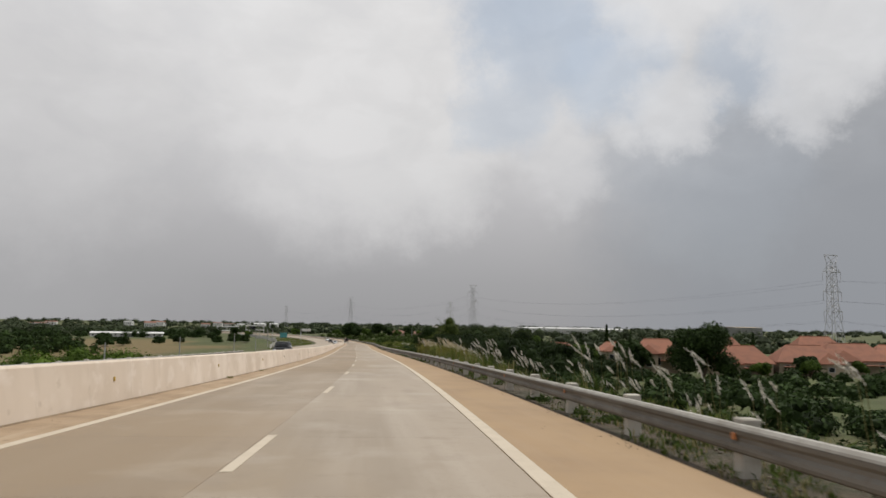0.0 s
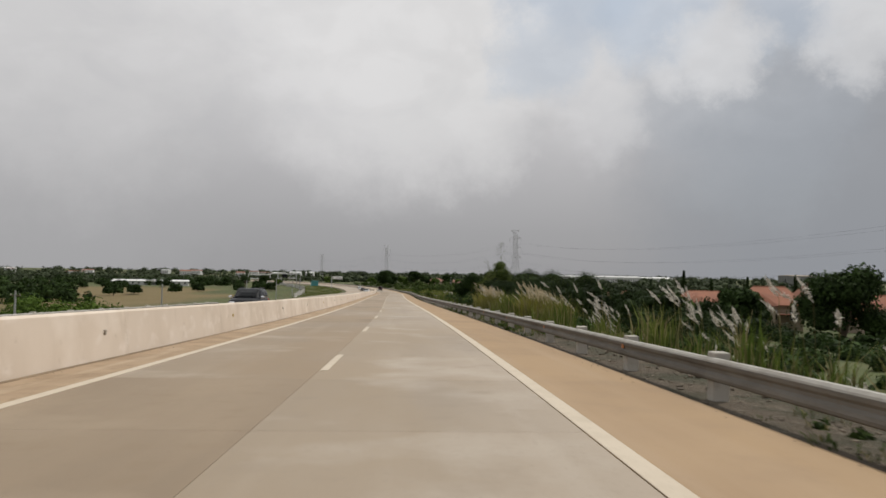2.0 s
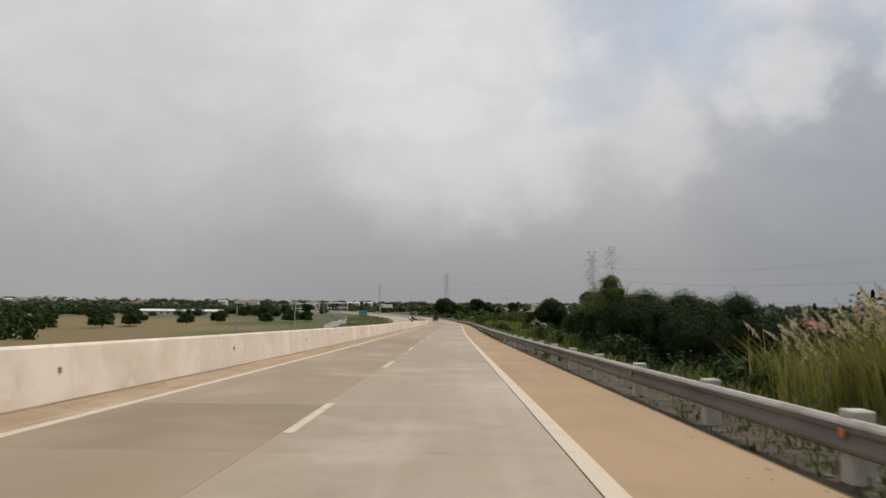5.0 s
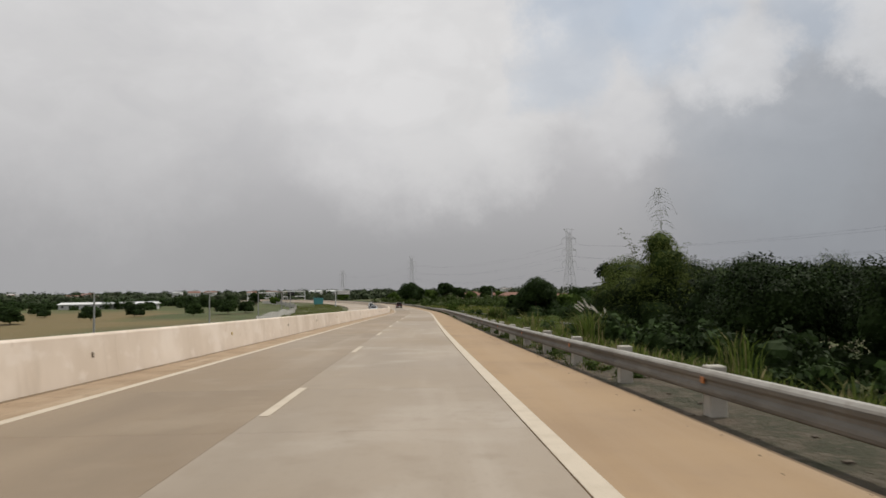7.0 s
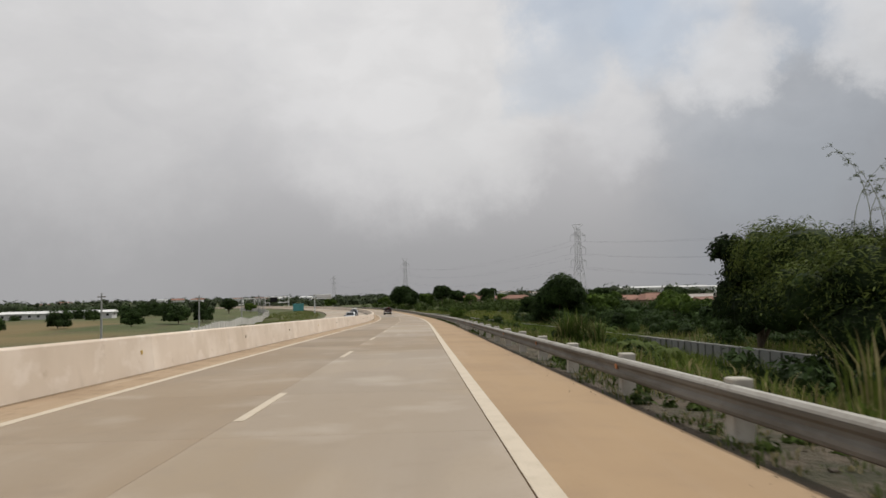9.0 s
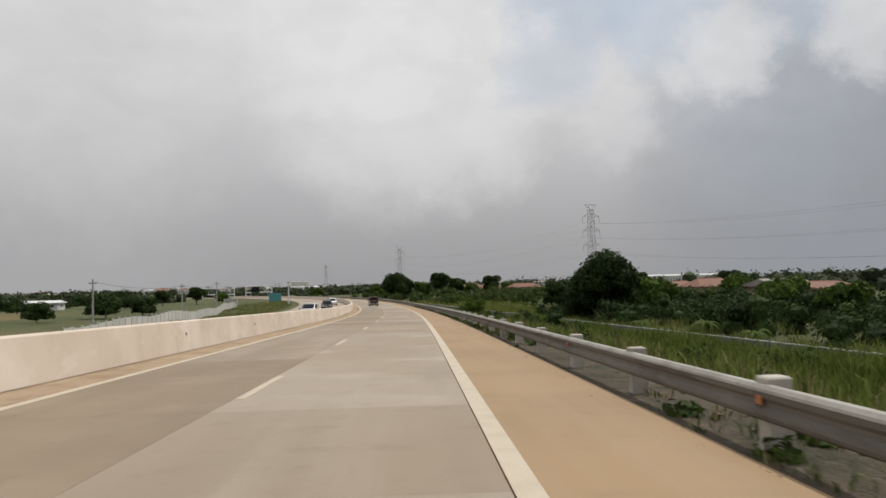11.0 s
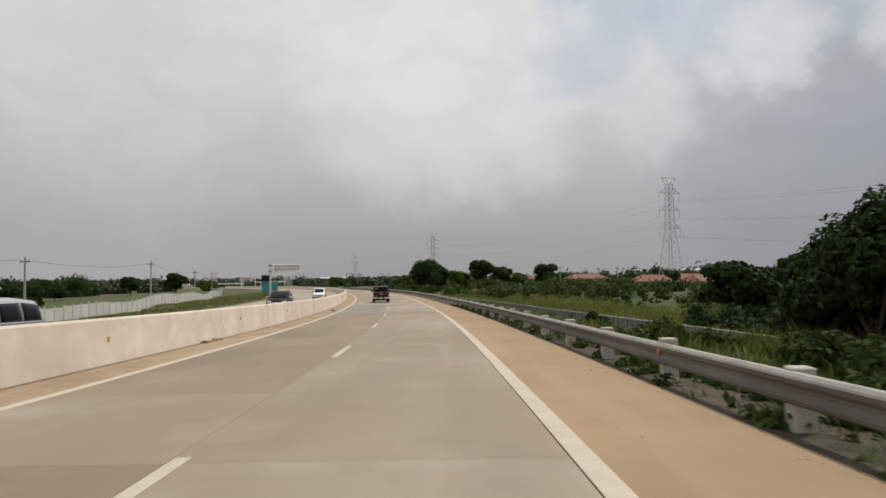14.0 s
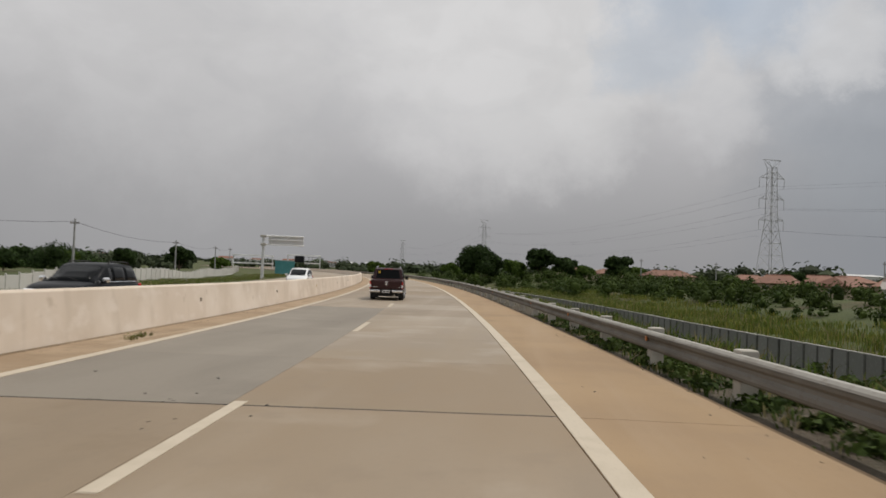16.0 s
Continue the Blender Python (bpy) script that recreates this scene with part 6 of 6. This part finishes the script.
def pickup(m):
    root = thing("pickup_truck", "dark maroon double-cab pickup truck in the overtaking lane", "pickup truck", m)
    W = 1.84
    rear, front = 0.0, 5.24
    ry, fy, r = 1.30, 4.45, 0.38
    prof = [(0.02, 0.62), (0.0, 1.06), (0.03, 1.12), (1.62, 1.14), (1.66, 1.17), (3.95, 1.17), (4.4, 1.13), (5.0, 1.03), (5.16, 0.86), (5.22, 0.55), (5.10, 0.36), (fy + 0.46, 0.36)]
    prof += arch(fy, 0.46, 0.40)[0:] + [(fy - 0.47, 0.32), (ry + 0.47, 0.32)] + arch(ry, 0.46, 0.40) + [(ry - 0.47, 0.46)]
    part("body", side_body(prof, W, 0.06, (0.7, 1.2, 0.04)), MAROON, root)
    cab = [(1.66, 1.12), (1.80, 1.72), (1.98, 1.79), (2.9, 1.80), (3.35, 1.74), (4.12, 1.14)]
    part("cab", side_body(cab, W - 0.06, 0.07, (1.12, 1.8, 0.17)), MAROON, root)
    # glass
    part("rear_window", quad_box([(-0.70, 1.685, 1.20), (0.70, 1.685, 1.20), (0.60, 1.795, 1.68), (-0.60, 1.795, 1.68)], (0, -0.02, 0.004)), CARGLASS, root, "black tinted rear window")
    part("windscreen", quad_box([(0.74, 4.06, 1.2), (-0.74, 4.06, 1.2), (-0.62, 3.40, 1.7), (0.62, 3.40, 1.7)], (0, 0.02, 0.015)), CARGLASS, root)
    for sx in (-1, 1):
        for y0, y1, t0, t1 in ((1.86, 2.72, 1.93, 2.70), (2.80, 3.92, 2.78, 3.30)):
            part("side_window", quad_box([(sx * 0.885, y0, 1.2), (sx * 0.885, y1, 1.2), (sx * 0.775, t1, 1.67), (sx * 0.775, t0, 1.67)], (sx * 0.018, 0, 0)), CARGLASS, root)
        part("roof_rail", tube([(sx * 0.66, 1.95, 1.76), (sx * 0.66, 2.05, 1.86), (sx * 0.66, 3.0, 1.87), (sx * 0.66, 3.15, 1.76)], 0.025, 6), CHROME, root)
        part("tail_light", box_bm(sx * 0.90 - 0.06, sx * 0.90 + 0.02, -0.03, 0.18, 0.64, 1.05, 0.03) if sx > 0 else box_bm(-0.92, -0.84, -0.03, 0.18, 0.64, 1.05, 0.03), TAIL, root, "red tail lamp with a clear band")
        part("lamp_band", box_bm(sx * 0.87 - 0.045, sx * 0.87 + 0.045, -0.04, 0.0, 0.72, 0.86, 0.01), LENS, root)
        part("bumper_end", box_bm(sx * 0.62 - 0.30, sx * 0.62 + 0.30, -0.12, 0.08, 0.44, 0.58, 0.04, 2), CHROME, root, "chrome rear bumper end")
        part("mirror", box_bm(sx * 1.02 - 0.10, sx * 1.02 + 0.10, 3.66, 3.78, 1.14, 1.34, 0.04, 2), TRIM, root)
        part("side_step", tube([(sx * 0.94, 1.85, 0.36), (sx * 0.98, 2.0, 0.33), (sx * 0.98, 3.7, 0.33), (sx * 0.94, 3.85, 0.36)], 0.045, 8), CHROME, root)
        for y in (2.55, 3.55):
            part("door_handle", box_bm(sx * 0.92 - 0.02, sx * 0.92 + 0.02, y - 0.1, y + 0.1, 1.0, 1.035, 0.01), CHROME, root)
        part("head_light", box_bm(sx * 0.74 - 0.18, sx * 0.74 + 0.14, 5.0, 5.17, 0.82, 0.98, 0.04), LENS, root)
        part("mud_flap", box_bm(sx * 0.78 - 0.13, sx * 0.78 + 0.13, 0.86, 0.88, 0.12, 0.42), TRIM, root)
        for y in (ry, fy):
            wheel(root, sx * 0.80, y, r, 0.26)
    part("bumper", box_bm(-0.5, 0.5, -0.08, 0.08, 0.42, 0.56, 0.03), TRIM, root)
    part("undertray", box_bm(-0.7, 0.7, 0.3, 4.9, 0.22, 0.5, 0.05), TRIM, root)
    tg = part("tailgate", box_bm(-0.80, 0.80, -0.02, 0.02, 0.66, 1.07, 0.02), MAROON, root)
    part("handle", box_bm(-0.09, 0.09, -0.035, 0.0, 0.99, 1.03, 0.008), CHROME, tg)
    part("badge", tube([(0, -0.03, 0.9), (0, -0.01, 0.9)], 0.065, 16), CHROME, tg, "plain round chrome badge")
    part("lettering", box_bm(-0.74, -0.48, -0.028, 0.0, 0.715, 0.745), CHROME, tg, "plain bright bar")
    part("lettering", box_bm(0.66, 0.75, -0.028, 0.0, 0.715, 0.745), CHROME, tg, "plain bright bar")
    pl = part("number_plate", box_bm(-0.20, 0.20, -0.10, -0.08, 0.43, 0.57, 0.008), PLATE, root, "white plate with dark bars")
    for x0, x1 in ((-0.15, -0.03), (0.02, 0.15)):
        part("plate_bar", box_bm(x0, x1, -0.104, -0.10, 0.475, 0.53), TRIM, pl)
    part("sticker", box_bm(-0.56, -0.44, 1.708, 1.722, 1.5, 1.6), YELLOW, root, "small yellow sticker")
    part("stop_lamp", box_bm(-0.25, 0.25, 1.78, 1.83, 1.715, 1.745, 0.01), TAIL, root)
    part("aerial", tube([(-0.1, 1.95, 1.78), (-0.1, 1.75, 2.1)], 0.008, 5), TRIM, root)
    part("exhaust", tube([(0.45, 0.02, 0.3), (0.45, 0.5, 0.32)], 0.04, 8), CHROME, root)
    return root


def loft(rings):
    """A closed skin through rings of equal length, capped at both ends."""
    n = len(rings[0])
    verts = [v for r in rings for v in r]
    faces = [(i * n + j, i * n + (j + 1) % n, (i + 1) * n + (j + 1) % n, (i + 1) * n + j) for i in range(len(rings) - 1) for j in range(n)]
    faces += [tuple(range(n - 1, -1, -1)), tuple((len(rings) - 1) * n + j for j in range(n))]
    return verts, faces


def skin(name, data, mat, root, label=""):
    ob = part(name, data, mat, root, label)
    ob.data.polygons.foreach_set("use_smooth", [True] * len(ob.data.polygons))
    return ob


def sheet(fn, us, vs, thick):
    """A thin curved pane: fn(u, v) sampled on a grid, with an inner face set back by a vector."""
    nu, nv = len(us), len(vs)
    outer = [Vector(fn(a, b)) for a in us for b in vs]
    verts = outer + [p - Vector(thick) for p in outer]
    k = nu * nv
    faces = []
    for i in range(nu - 1):
        for j in range(nv - 1):
            q = (i * nv + j, (i + 1) * nv + j, (i + 1) * nv + j + 1, i * nv + j + 1)
            faces += [q, tuple(x + k for x in q[::-1])]
    rim = [i * nv for i in range(nu)] + [(nu - 1) * nv + j for j in range(1, nv)] + [i * nv + nv - 1 for i in range(nu - 2, -1, -1)] + [j for j in range(nv - 2, 0, -1)]
    for a, b in zip(rim, rim[1:] + rim[:1]):
        faces.append((b, a, a + k, b + k))
    return verts, faces


def wagon(name, m, paint, label, category, length, height, width, bonnet, rails=True):
    """A rounded sport-utility car or van, lofted along its length; the nose points to +y."""
    root = thing(name, label, category, m)
    L, W, H = length, width / 2, height
    r, ry, fy = 0.36, 0.9, length - 0.92
    k = L - bonnet
    belt = 0.60 * H
    top = lambda y: float(np.interp(y, [0, 0.05, 0.22, k - 0.1, k + 0.25, L - 0.42, L - 0.14, L], [0.74, belt - 0.10, belt, belt + 0.01, belt - 0.01, belt - 0.10, belt - 0.22, belt - 0.42]))
    low = lambda y: float(np.interp(y, [0, 0.2, L - 0.3, L], [0.46, 0.33, 0.30, 0.42]))
    wid = lambda y: W * float(np.interp(y, [0, 0.1, 0.45, L - 0.95, L - 0.45, L - 0.15, L], [0.80, 0.93, 1.0, 1.0, 0.95, 0.84, 0.70]))

    def ring(y):
        t, b, w = top(y), low(y), wid(y)
        half = [(w * 0.9, b), (w, b + 0.12), (w * 1.0, b + 0.55 * (t - b)), (w * 0.985, t - 0.12), (w * 0.95, t - 0.03), (w * 0.84, t + 0.005), (w * 0.4, t + 0.03)]
        return [(x, y, z) for x, z in half] + [(-x, y, z) for x, z in half[::-1]]

    ys = [0, 0.03, 0.1, 0.22, 0.45, 0.9, 1.6, 2.3, k - 0.3, k, k + 0.25, k + 0.5, L - 0.6, L - 0.42, L - 0.28, L - 0.14, L - 0.05, L]
    ys = sorted(set(round(y, 3) for y in ys))
    body = skin("body", loft([ring(y) for y in ys]), paint, root)
    roof = lambda y: float(np.interp(y, [0.06, 0.14, 0.26, 0.5, 1.2, k - 1.15, k - 0.85, k - 0.5, k + 0.12], [belt, belt + 0.3, H - 0.2, H - 0.06, H, H - 0.02, H - 0.09, H - 0.33, belt]))

    def side(y, v):
        """v runs from the belt line (0) to the roof edge (1)."""
        z1 = max(roof(y) - 0.07, belt)
        return wid(y) * (0.945 - 0.05 * v - 0.10 * v * v), y, belt + (z1 - belt) * v

    def cabring(y):
        pts = [(side(y, v)[0], side(y, v)[2] - (0.06 if v == 0 else 0)) for v in (0, 0.3, 0.65, 1.0)]
        w1, zt = pts[-1][0], roof(y)
        pts += [(w1 * 0.94, max(zt - 0.02, belt)), (w1 * 0.6, zt + 0.015)]
        return [(x, y, z) for x, z in pts] + [(-x, y, z) for x, z in pts[::-1]]

    cy = [0.06, 0.14, 0.26, 0.38, 0.5, 0.8, 1.2, 1.8, k - 1.15, k - 1.0, k - 0.85, k - 0.5, k - 0.2, k + 0.12]
    skin("cabin", loft([cabring(y) for y in cy]), paint, root)
    across = [-0.86, -0.45, 0, 0.45, 0.86]
    front = lambda x, v: (x * side(k - 0.82 + 0.86 * v, 1)[0], k - 0.82 + 0.86 * v + 0.012, roof(k - 0.82 + 0.86 * v) + 0.022 - 0.025 * x * x)
    skin("windscreen", sheet(front, across, [0, 0.37, 0.7, 1.0], (0, 0.01, 0.012)), CARGLASS, root)
    back = lambda x, v: (x * side(0.1 + 0.26 * v, 1)[0], 0.1 + 0.26 * v - 0.02, roof(0.1 + 0.26 * v) + 0.01)
    skin("rear_window", sheet(back, across, [0.1, 0.4, 0.7, 1.0], (0, -0.01, 0.01)), CARGLASS, root)
    spans = ((0.45, 1.22), (1.30, 2.15), (2.23, k - 0.28)) if k > 3 else ((0.45, 1.4), (1.5, k - 0.28))
    for sx in (-1, 1):
        for a, b in spans:
            pane = lambda y, v: (sx * (side(y, v)[0] + 0.012), y, side(y, v)[2])
            cuts = [a + (b - a) * i / 5 for i in range(6)]
            skin("side_window", sheet(pane, cuts, [0.08, 0.35, 0.65, 0.92], (sx * 0.01, 0, 0)), CARGLASS, root)
        part("window_trim", tube([(sx * (side(y, 0)[0] + 0.012), y, belt + 0.02) for y in (0.4, 1.2, 2.2, k - 0.1)], 0.014, 5), CHROME, root, "chrome window trim")
        if rails:
            part("roof_rail", tube([(sx * W * 0.70, 0.55, H - 0.05), (sx * W * 0.70, 0.68, H + 0.05), (sx * W * 0.70, k - 1.3, H + 0.05), (sx * W * 0.70, k - 1.15, H - 0.04)], 0.02, 6), TRIM, root)
        lamp = part("head_light", box_bm(sx * W * 0.70 - 0.2, sx * W * 0.70 + 0.13, L - 0.30, L - 0.04, belt - 0.34, belt - 0.20, 0.05, 2), LENS, root)
        part("lamp_strip", box_bm(sx * W * 0.62 - 0.16, sx * W * 0.62 + 0.12, L - 0.06, L - 0.03, belt - 0.37, belt - 0.34), CHROME, lamp)
        part("fog_light", tube([(sx * W * 0.66, L - 0.1, 0.52), (sx * W * 0.66, L - 0.02, 0.52)], 0.06, 10), LENS, root)
        part("tail_light", box_bm(sx * W * 0.88 - 0.08, sx * W * 0.88 + 0.06, -0.01, 0.2, belt - 0.34, belt - 0.04, 0.04, 2), TAIL, root)
        mir = part("mirror", box_bm(sx * (W + 0.09) - 0.11, sx * (W + 0.09) + 0.11, k - 0.42, k - 0.27, belt + 0.0, belt + 0.17, 0.06, 2), CHROME if rails else paint, root, "bright door mirror")
        part("stalk", box_bm(sx * W - 0.06, sx * W + 0.06, k - 0.38, k - 0.31, belt - 0.03, belt + 0.04), TRIM, mir)
        for y in (1.75, 2.75):
            part("door_handle", box_bm(sx * (W + 0.0) - 0.02, sx * W + 0.02, y - 0.1, y + 0.1, belt - 0.16, belt - 0.125, 0.01), CHROME, root)
        part("sill", box_bm(sx * (W - 0.02) - 0.05, sx * (W - 0.02) + 0.05, ry + 0.5, fy - 0.5, 0.28, 0.38, 0.03), TRIM, root)
        for y in (ry, fy):
            part("wheel_arch", tube([(sx * (W - 0.2), y, r + 0.02), (sx * (W + 0.008), y, r + 0.02)], 0.44, 24), TRIM, root)
            wheel(root, sx * (W - 0.09), y, r, 0.22)
    grille = part("grille", box_bm(-0.52, 0.52, L - 0.12, L + 0.005, belt - 0.52, belt - 0.27, 0.03), TRIM, root)
    for dz in (-0.31, -0.38, -0.45):
        part("grille_bar", box_bm(-0.55, 0.55, L - 0.02, L + 0.025, belt + dz - 0.018, belt + dz + 0.018, 0.008), CHROME, grille, "chrome grille bar")
    part("badge", tube([(0, L + 0.02, belt - 0.38), (0, L + 0.035, belt - 0.38)], 0.07, 16), CHROME, root, "plain round chrome badge")
    part("bumper", box_bm(-W * 0.82, W * 0.82, L - 0.2, L + 0.06, 0.36, 0.52, 0.06, 2), paint, root)
    part("undertray", box_bm(-0.65, 0.65, 0.3, L - 0.4, 0.2, 0.4, 0.04), TRIM, root)
    for a in (-0.3, 0.3):
        part("wiper", tube([(a, k + 0.06, belt + 0.05), (a + 0.35, k - 0.1, belt + 0.14)], 0.012, 5), TRIM, root)
    pl = part("number_plate", box_bm(-0.18, 0.18, L + 0.06, L + 0.075, 0.40, 0.52), PLATE, root, "white plate with a dark bar")
    part("plate_bar", box_bm(-0.13, 0.13, L + 0.075, L + 0.08, 0.44, 0.48), TRIM, pl)
    return root


def on_road(s, u, turn=0.0, dz=0.0):
    slope = math.atan(float(np.interp(s, RS, _fall)))
    return Matrix.Translation(on(s, u, dz)) @ Matrix.Rotation(heading(s) + radians(turn), 4, "Z") @ Matrix.Rotation(slope * (1 if turn < 90 else -1), 4, "X")


pickup(on_road(354.5, -4.2))
wagon("suv", on_road(84.0, -12.2, 180), BLACKCAR, "black sport-utility car with chrome grille on the opposite carriageway", "car", 4.75, 1.64, 1.88, 1.25)
wagon("suv", on_road(341, -13.0, 180), BLACKCAR, "black sport-utility car on the opposite carriageway", "car", 4.5, 1.54, 1.82, 1.2)
wagon("people_carrier", on_road(294.8, -12.0, 180), SILVERCAR, "silver people carrier on the opposite carriageway", "car", 4.3, 1.50, 1.74, 0.95, False)
wagon("hatchback_car", on_road(377, -12.2, 180), WHITECAR, "white hatchback car on the opposite carriageway", "car", 4.2, 1.56, 1.74, 0.95, False)

# ---- pieces of the carriageway ----
JOINT_S = 323.6


SLAB_RNG = random.Random(41)


def slab_mat(s, u):
    """The overtaking lane is dustier; before the expansion joint it is stained brown, beyond it grey."""
    if u > U_DASH - 1:
        return LANE_DUST if SLAB_RNG.random() < float(np.interp(s, [150, 240, 290, JOINT_S, JOINT_S + 1], [0.0, 0.5, 0.9, 1.0, 0.3])) else CONCRETE
    if JOINT_S - 0.1 < s < 346:
        return GREYED
    stained = float(np.interp(s, [60, 200, 260, 300, JOINT_S, JOINT_S + 1, 420], [0.06, 0.2, 0.65, 1.0, 1.0, 0.4, 0.2]))
    return STAINED if SLAB_RNG.random() < stained else LANE_DUST


def slabs():
    """Two lanes of cast slabs with recessed joints."""
    n = 4.54
    s = JOINT_S - n * 73
    while s < 640:
        far = s > 400
        L = n * (4 if far else 1)
        gap = 0.012 if abs(s - JOINT_S) < 0.1 else 0.003
        for a, b in ((U_LEFT - 0.13, U_DASH - 0.105), (U_DASH - 0.10, -0.124)):
            part("slab", sweep(s + gap, s + L - 0.003, [(a, -0.12), (b, -0.12), (b, 0.0), (a, 0.0)], 2.3), slab_mat(s, a), road)
        s += L
    part("expansion_joint", sweep(JOINT_S - 0.02, JOINT_S + 0.02, box_profile(U_LEFT - 0.1, -0.12, -0.03, 0.003), 1), TAR, road, "dark sealed joint across the carriageway")
    part("saw_cut", sweep(JOINT_S - 0.004, JOINT_S + 0.004, [(0.14, -0.03), (U_EDGE - 0.1, -0.04), (U_EDGE - 0.1, -0.026), (0.14, 0.0)], 1), DIRT, shoulder_r, "thin joint across the shoulder")


slabs()


# ---- litter and dirt ----
def litter():
    rng = random.Random(77)
    def specks(name, spots, size, mat, label):
        bits = []
        for s, u in spots:
            p = on(s, u, 0.004)
            for _ in range(rng.randint(1, 3)):
                d = size * rng.uniform(0.5, 1.3)
                q = p + Vector((rng.uniform(-0.15, 0.15), rng.uniform(-0.3, 0.3), 0))
                bm = bmesh.new()
                bmesh.ops.create_icosphere(bm, subdivisions=1, radius=d)
                for v in bm.verts:
                    v.co = Vector((v.co.x * rng.uniform(0.8, 1.4), v.co.y * rng.uniform(0.8, 1.4), v.co.z * 0.5)) + q + Vector((0, 0, d * 0.3))
                bits.append(bm)
        pieces = []
        for bm in bits:
            bm.verts.index_update()
            pieces.append(([v.co.copy() for v in bm.verts], [tuple(v.index for v in f.verts) for f in bm.faces]))
            bm.free()
        ob = part(name, join(*pieces), mat)
        tagged(ob, label, "debris", kind="stuff")

    specks("pebbles", [(283.8, .72), (325.6, .63), (323.7, 1.6), (321.7, 1.0), (321.8, 1.4), (279.5, 1.3), (274.8, 1.0), (249.9, 1.7), (11.8, 1.2), (32.9, 1.6), (329.9, .4), (173.1, .2), (305.2, -.5)], 0.011, TAR, "small dark pebbles scattered over the shoulder")
    specks("tar_crumbs", [(323.7, -5.2), (323.5, -4.5), (323.3, -3.2), (325.9, -6.2), (324.3, -5.0), (324.4, -4.45), (325.3, -4.4), (322.5, -4.1)], 0.015, TAR, "dark crumbs of joint sealant beside the expansion joint")
    edge = [(rng.uniform(0, 340), U_EDGE - abs(rng.gauss(0, 0.25))) for _ in range(420)]
    specks("gravel_bits", edge, 0.011, GRAVEL, "fine gravel washed along the edge of the shoulder")
    bits = []
    for _ in range(5200):
        s = rng.uniform(-6, 345) if rng.random() < 0.5 else rng.uniform(-6, 130)
        u = rng.uniform(U_EDGE + 0.03, 3.9)
        d = 0.008 + 0.036 * rng.random() ** 4
        c = on(s, u, -0.06 + d * 0.15)
        v = [c + Vector((x * d * rng.uniform(0.6, 1.3), y * d * rng.uniform(0.6, 1.3), z * d * rng.uniform(0.35, 0.8))) for x in (-1, 1) for y in (-1, 1) for z in (-1, 1)]
        bits.append((v, [(0, 1, 3, 2), (4, 6, 7, 5), (0, 4, 5, 1), (2, 3, 7, 6), (0, 2, 6, 4), (1, 5, 7, 3)]))
    tagged(part("rubble", join(*bits), RUBBLE), "grey and brown broken stones strewn over the verge", "rubble", kind="stuff")
    foot = [(rng.uniform(0, 345), U_BAR + 0.12 + abs(rng.gauss(0, 0.14))) for _ in range(320)]
    specks("silt_lumps", foot, 0.014, GUTTER, "lumps of brown silt along the barrier foot")
    tufts = []
    for s, u, n in ((330.5, -7.8, 5), (298.9, -8.35, 6), (29.5, -8.3, 3), (37.8, -8.25, 2)):
        for _ in range(n):
            p = on(s + rng.gauss(0, 0.35), u + rng.gauss(0, 0.06))
            tufts.append((p.x, p.y, rng.uniform(0.5, 1.1)))
    root = thing("weed_tufts", "dry weed tufts rooted in silt at the barrier foot", "weeds", kind="stuff")
    ob = blades("blades", tufts, [BLADE_DRY, BLADE], 88, "", tall=(0.04, 0.14), per=24, width=0.012, spread=0.16, droop=0.8, root=root)
    for v in ob.data.vertices:
        v.co.z += 0.46
    m = Matrix.Translation(on(262.6, 3.0, 0.03)) @ Matrix.Rotation(heading(262.5) + 0.2, 4, "Z") @ Matrix.Rotation(radians(5), 4, "X")
    board = part("board", box_bm(-0.17, 0.17, -0.29, 0.29, -0.05, 0.0, 0.006), BOARD, None, "", m)
    tagged(board, "weathered off-white board lying in the weeds under the guard rail", "board")


litter()
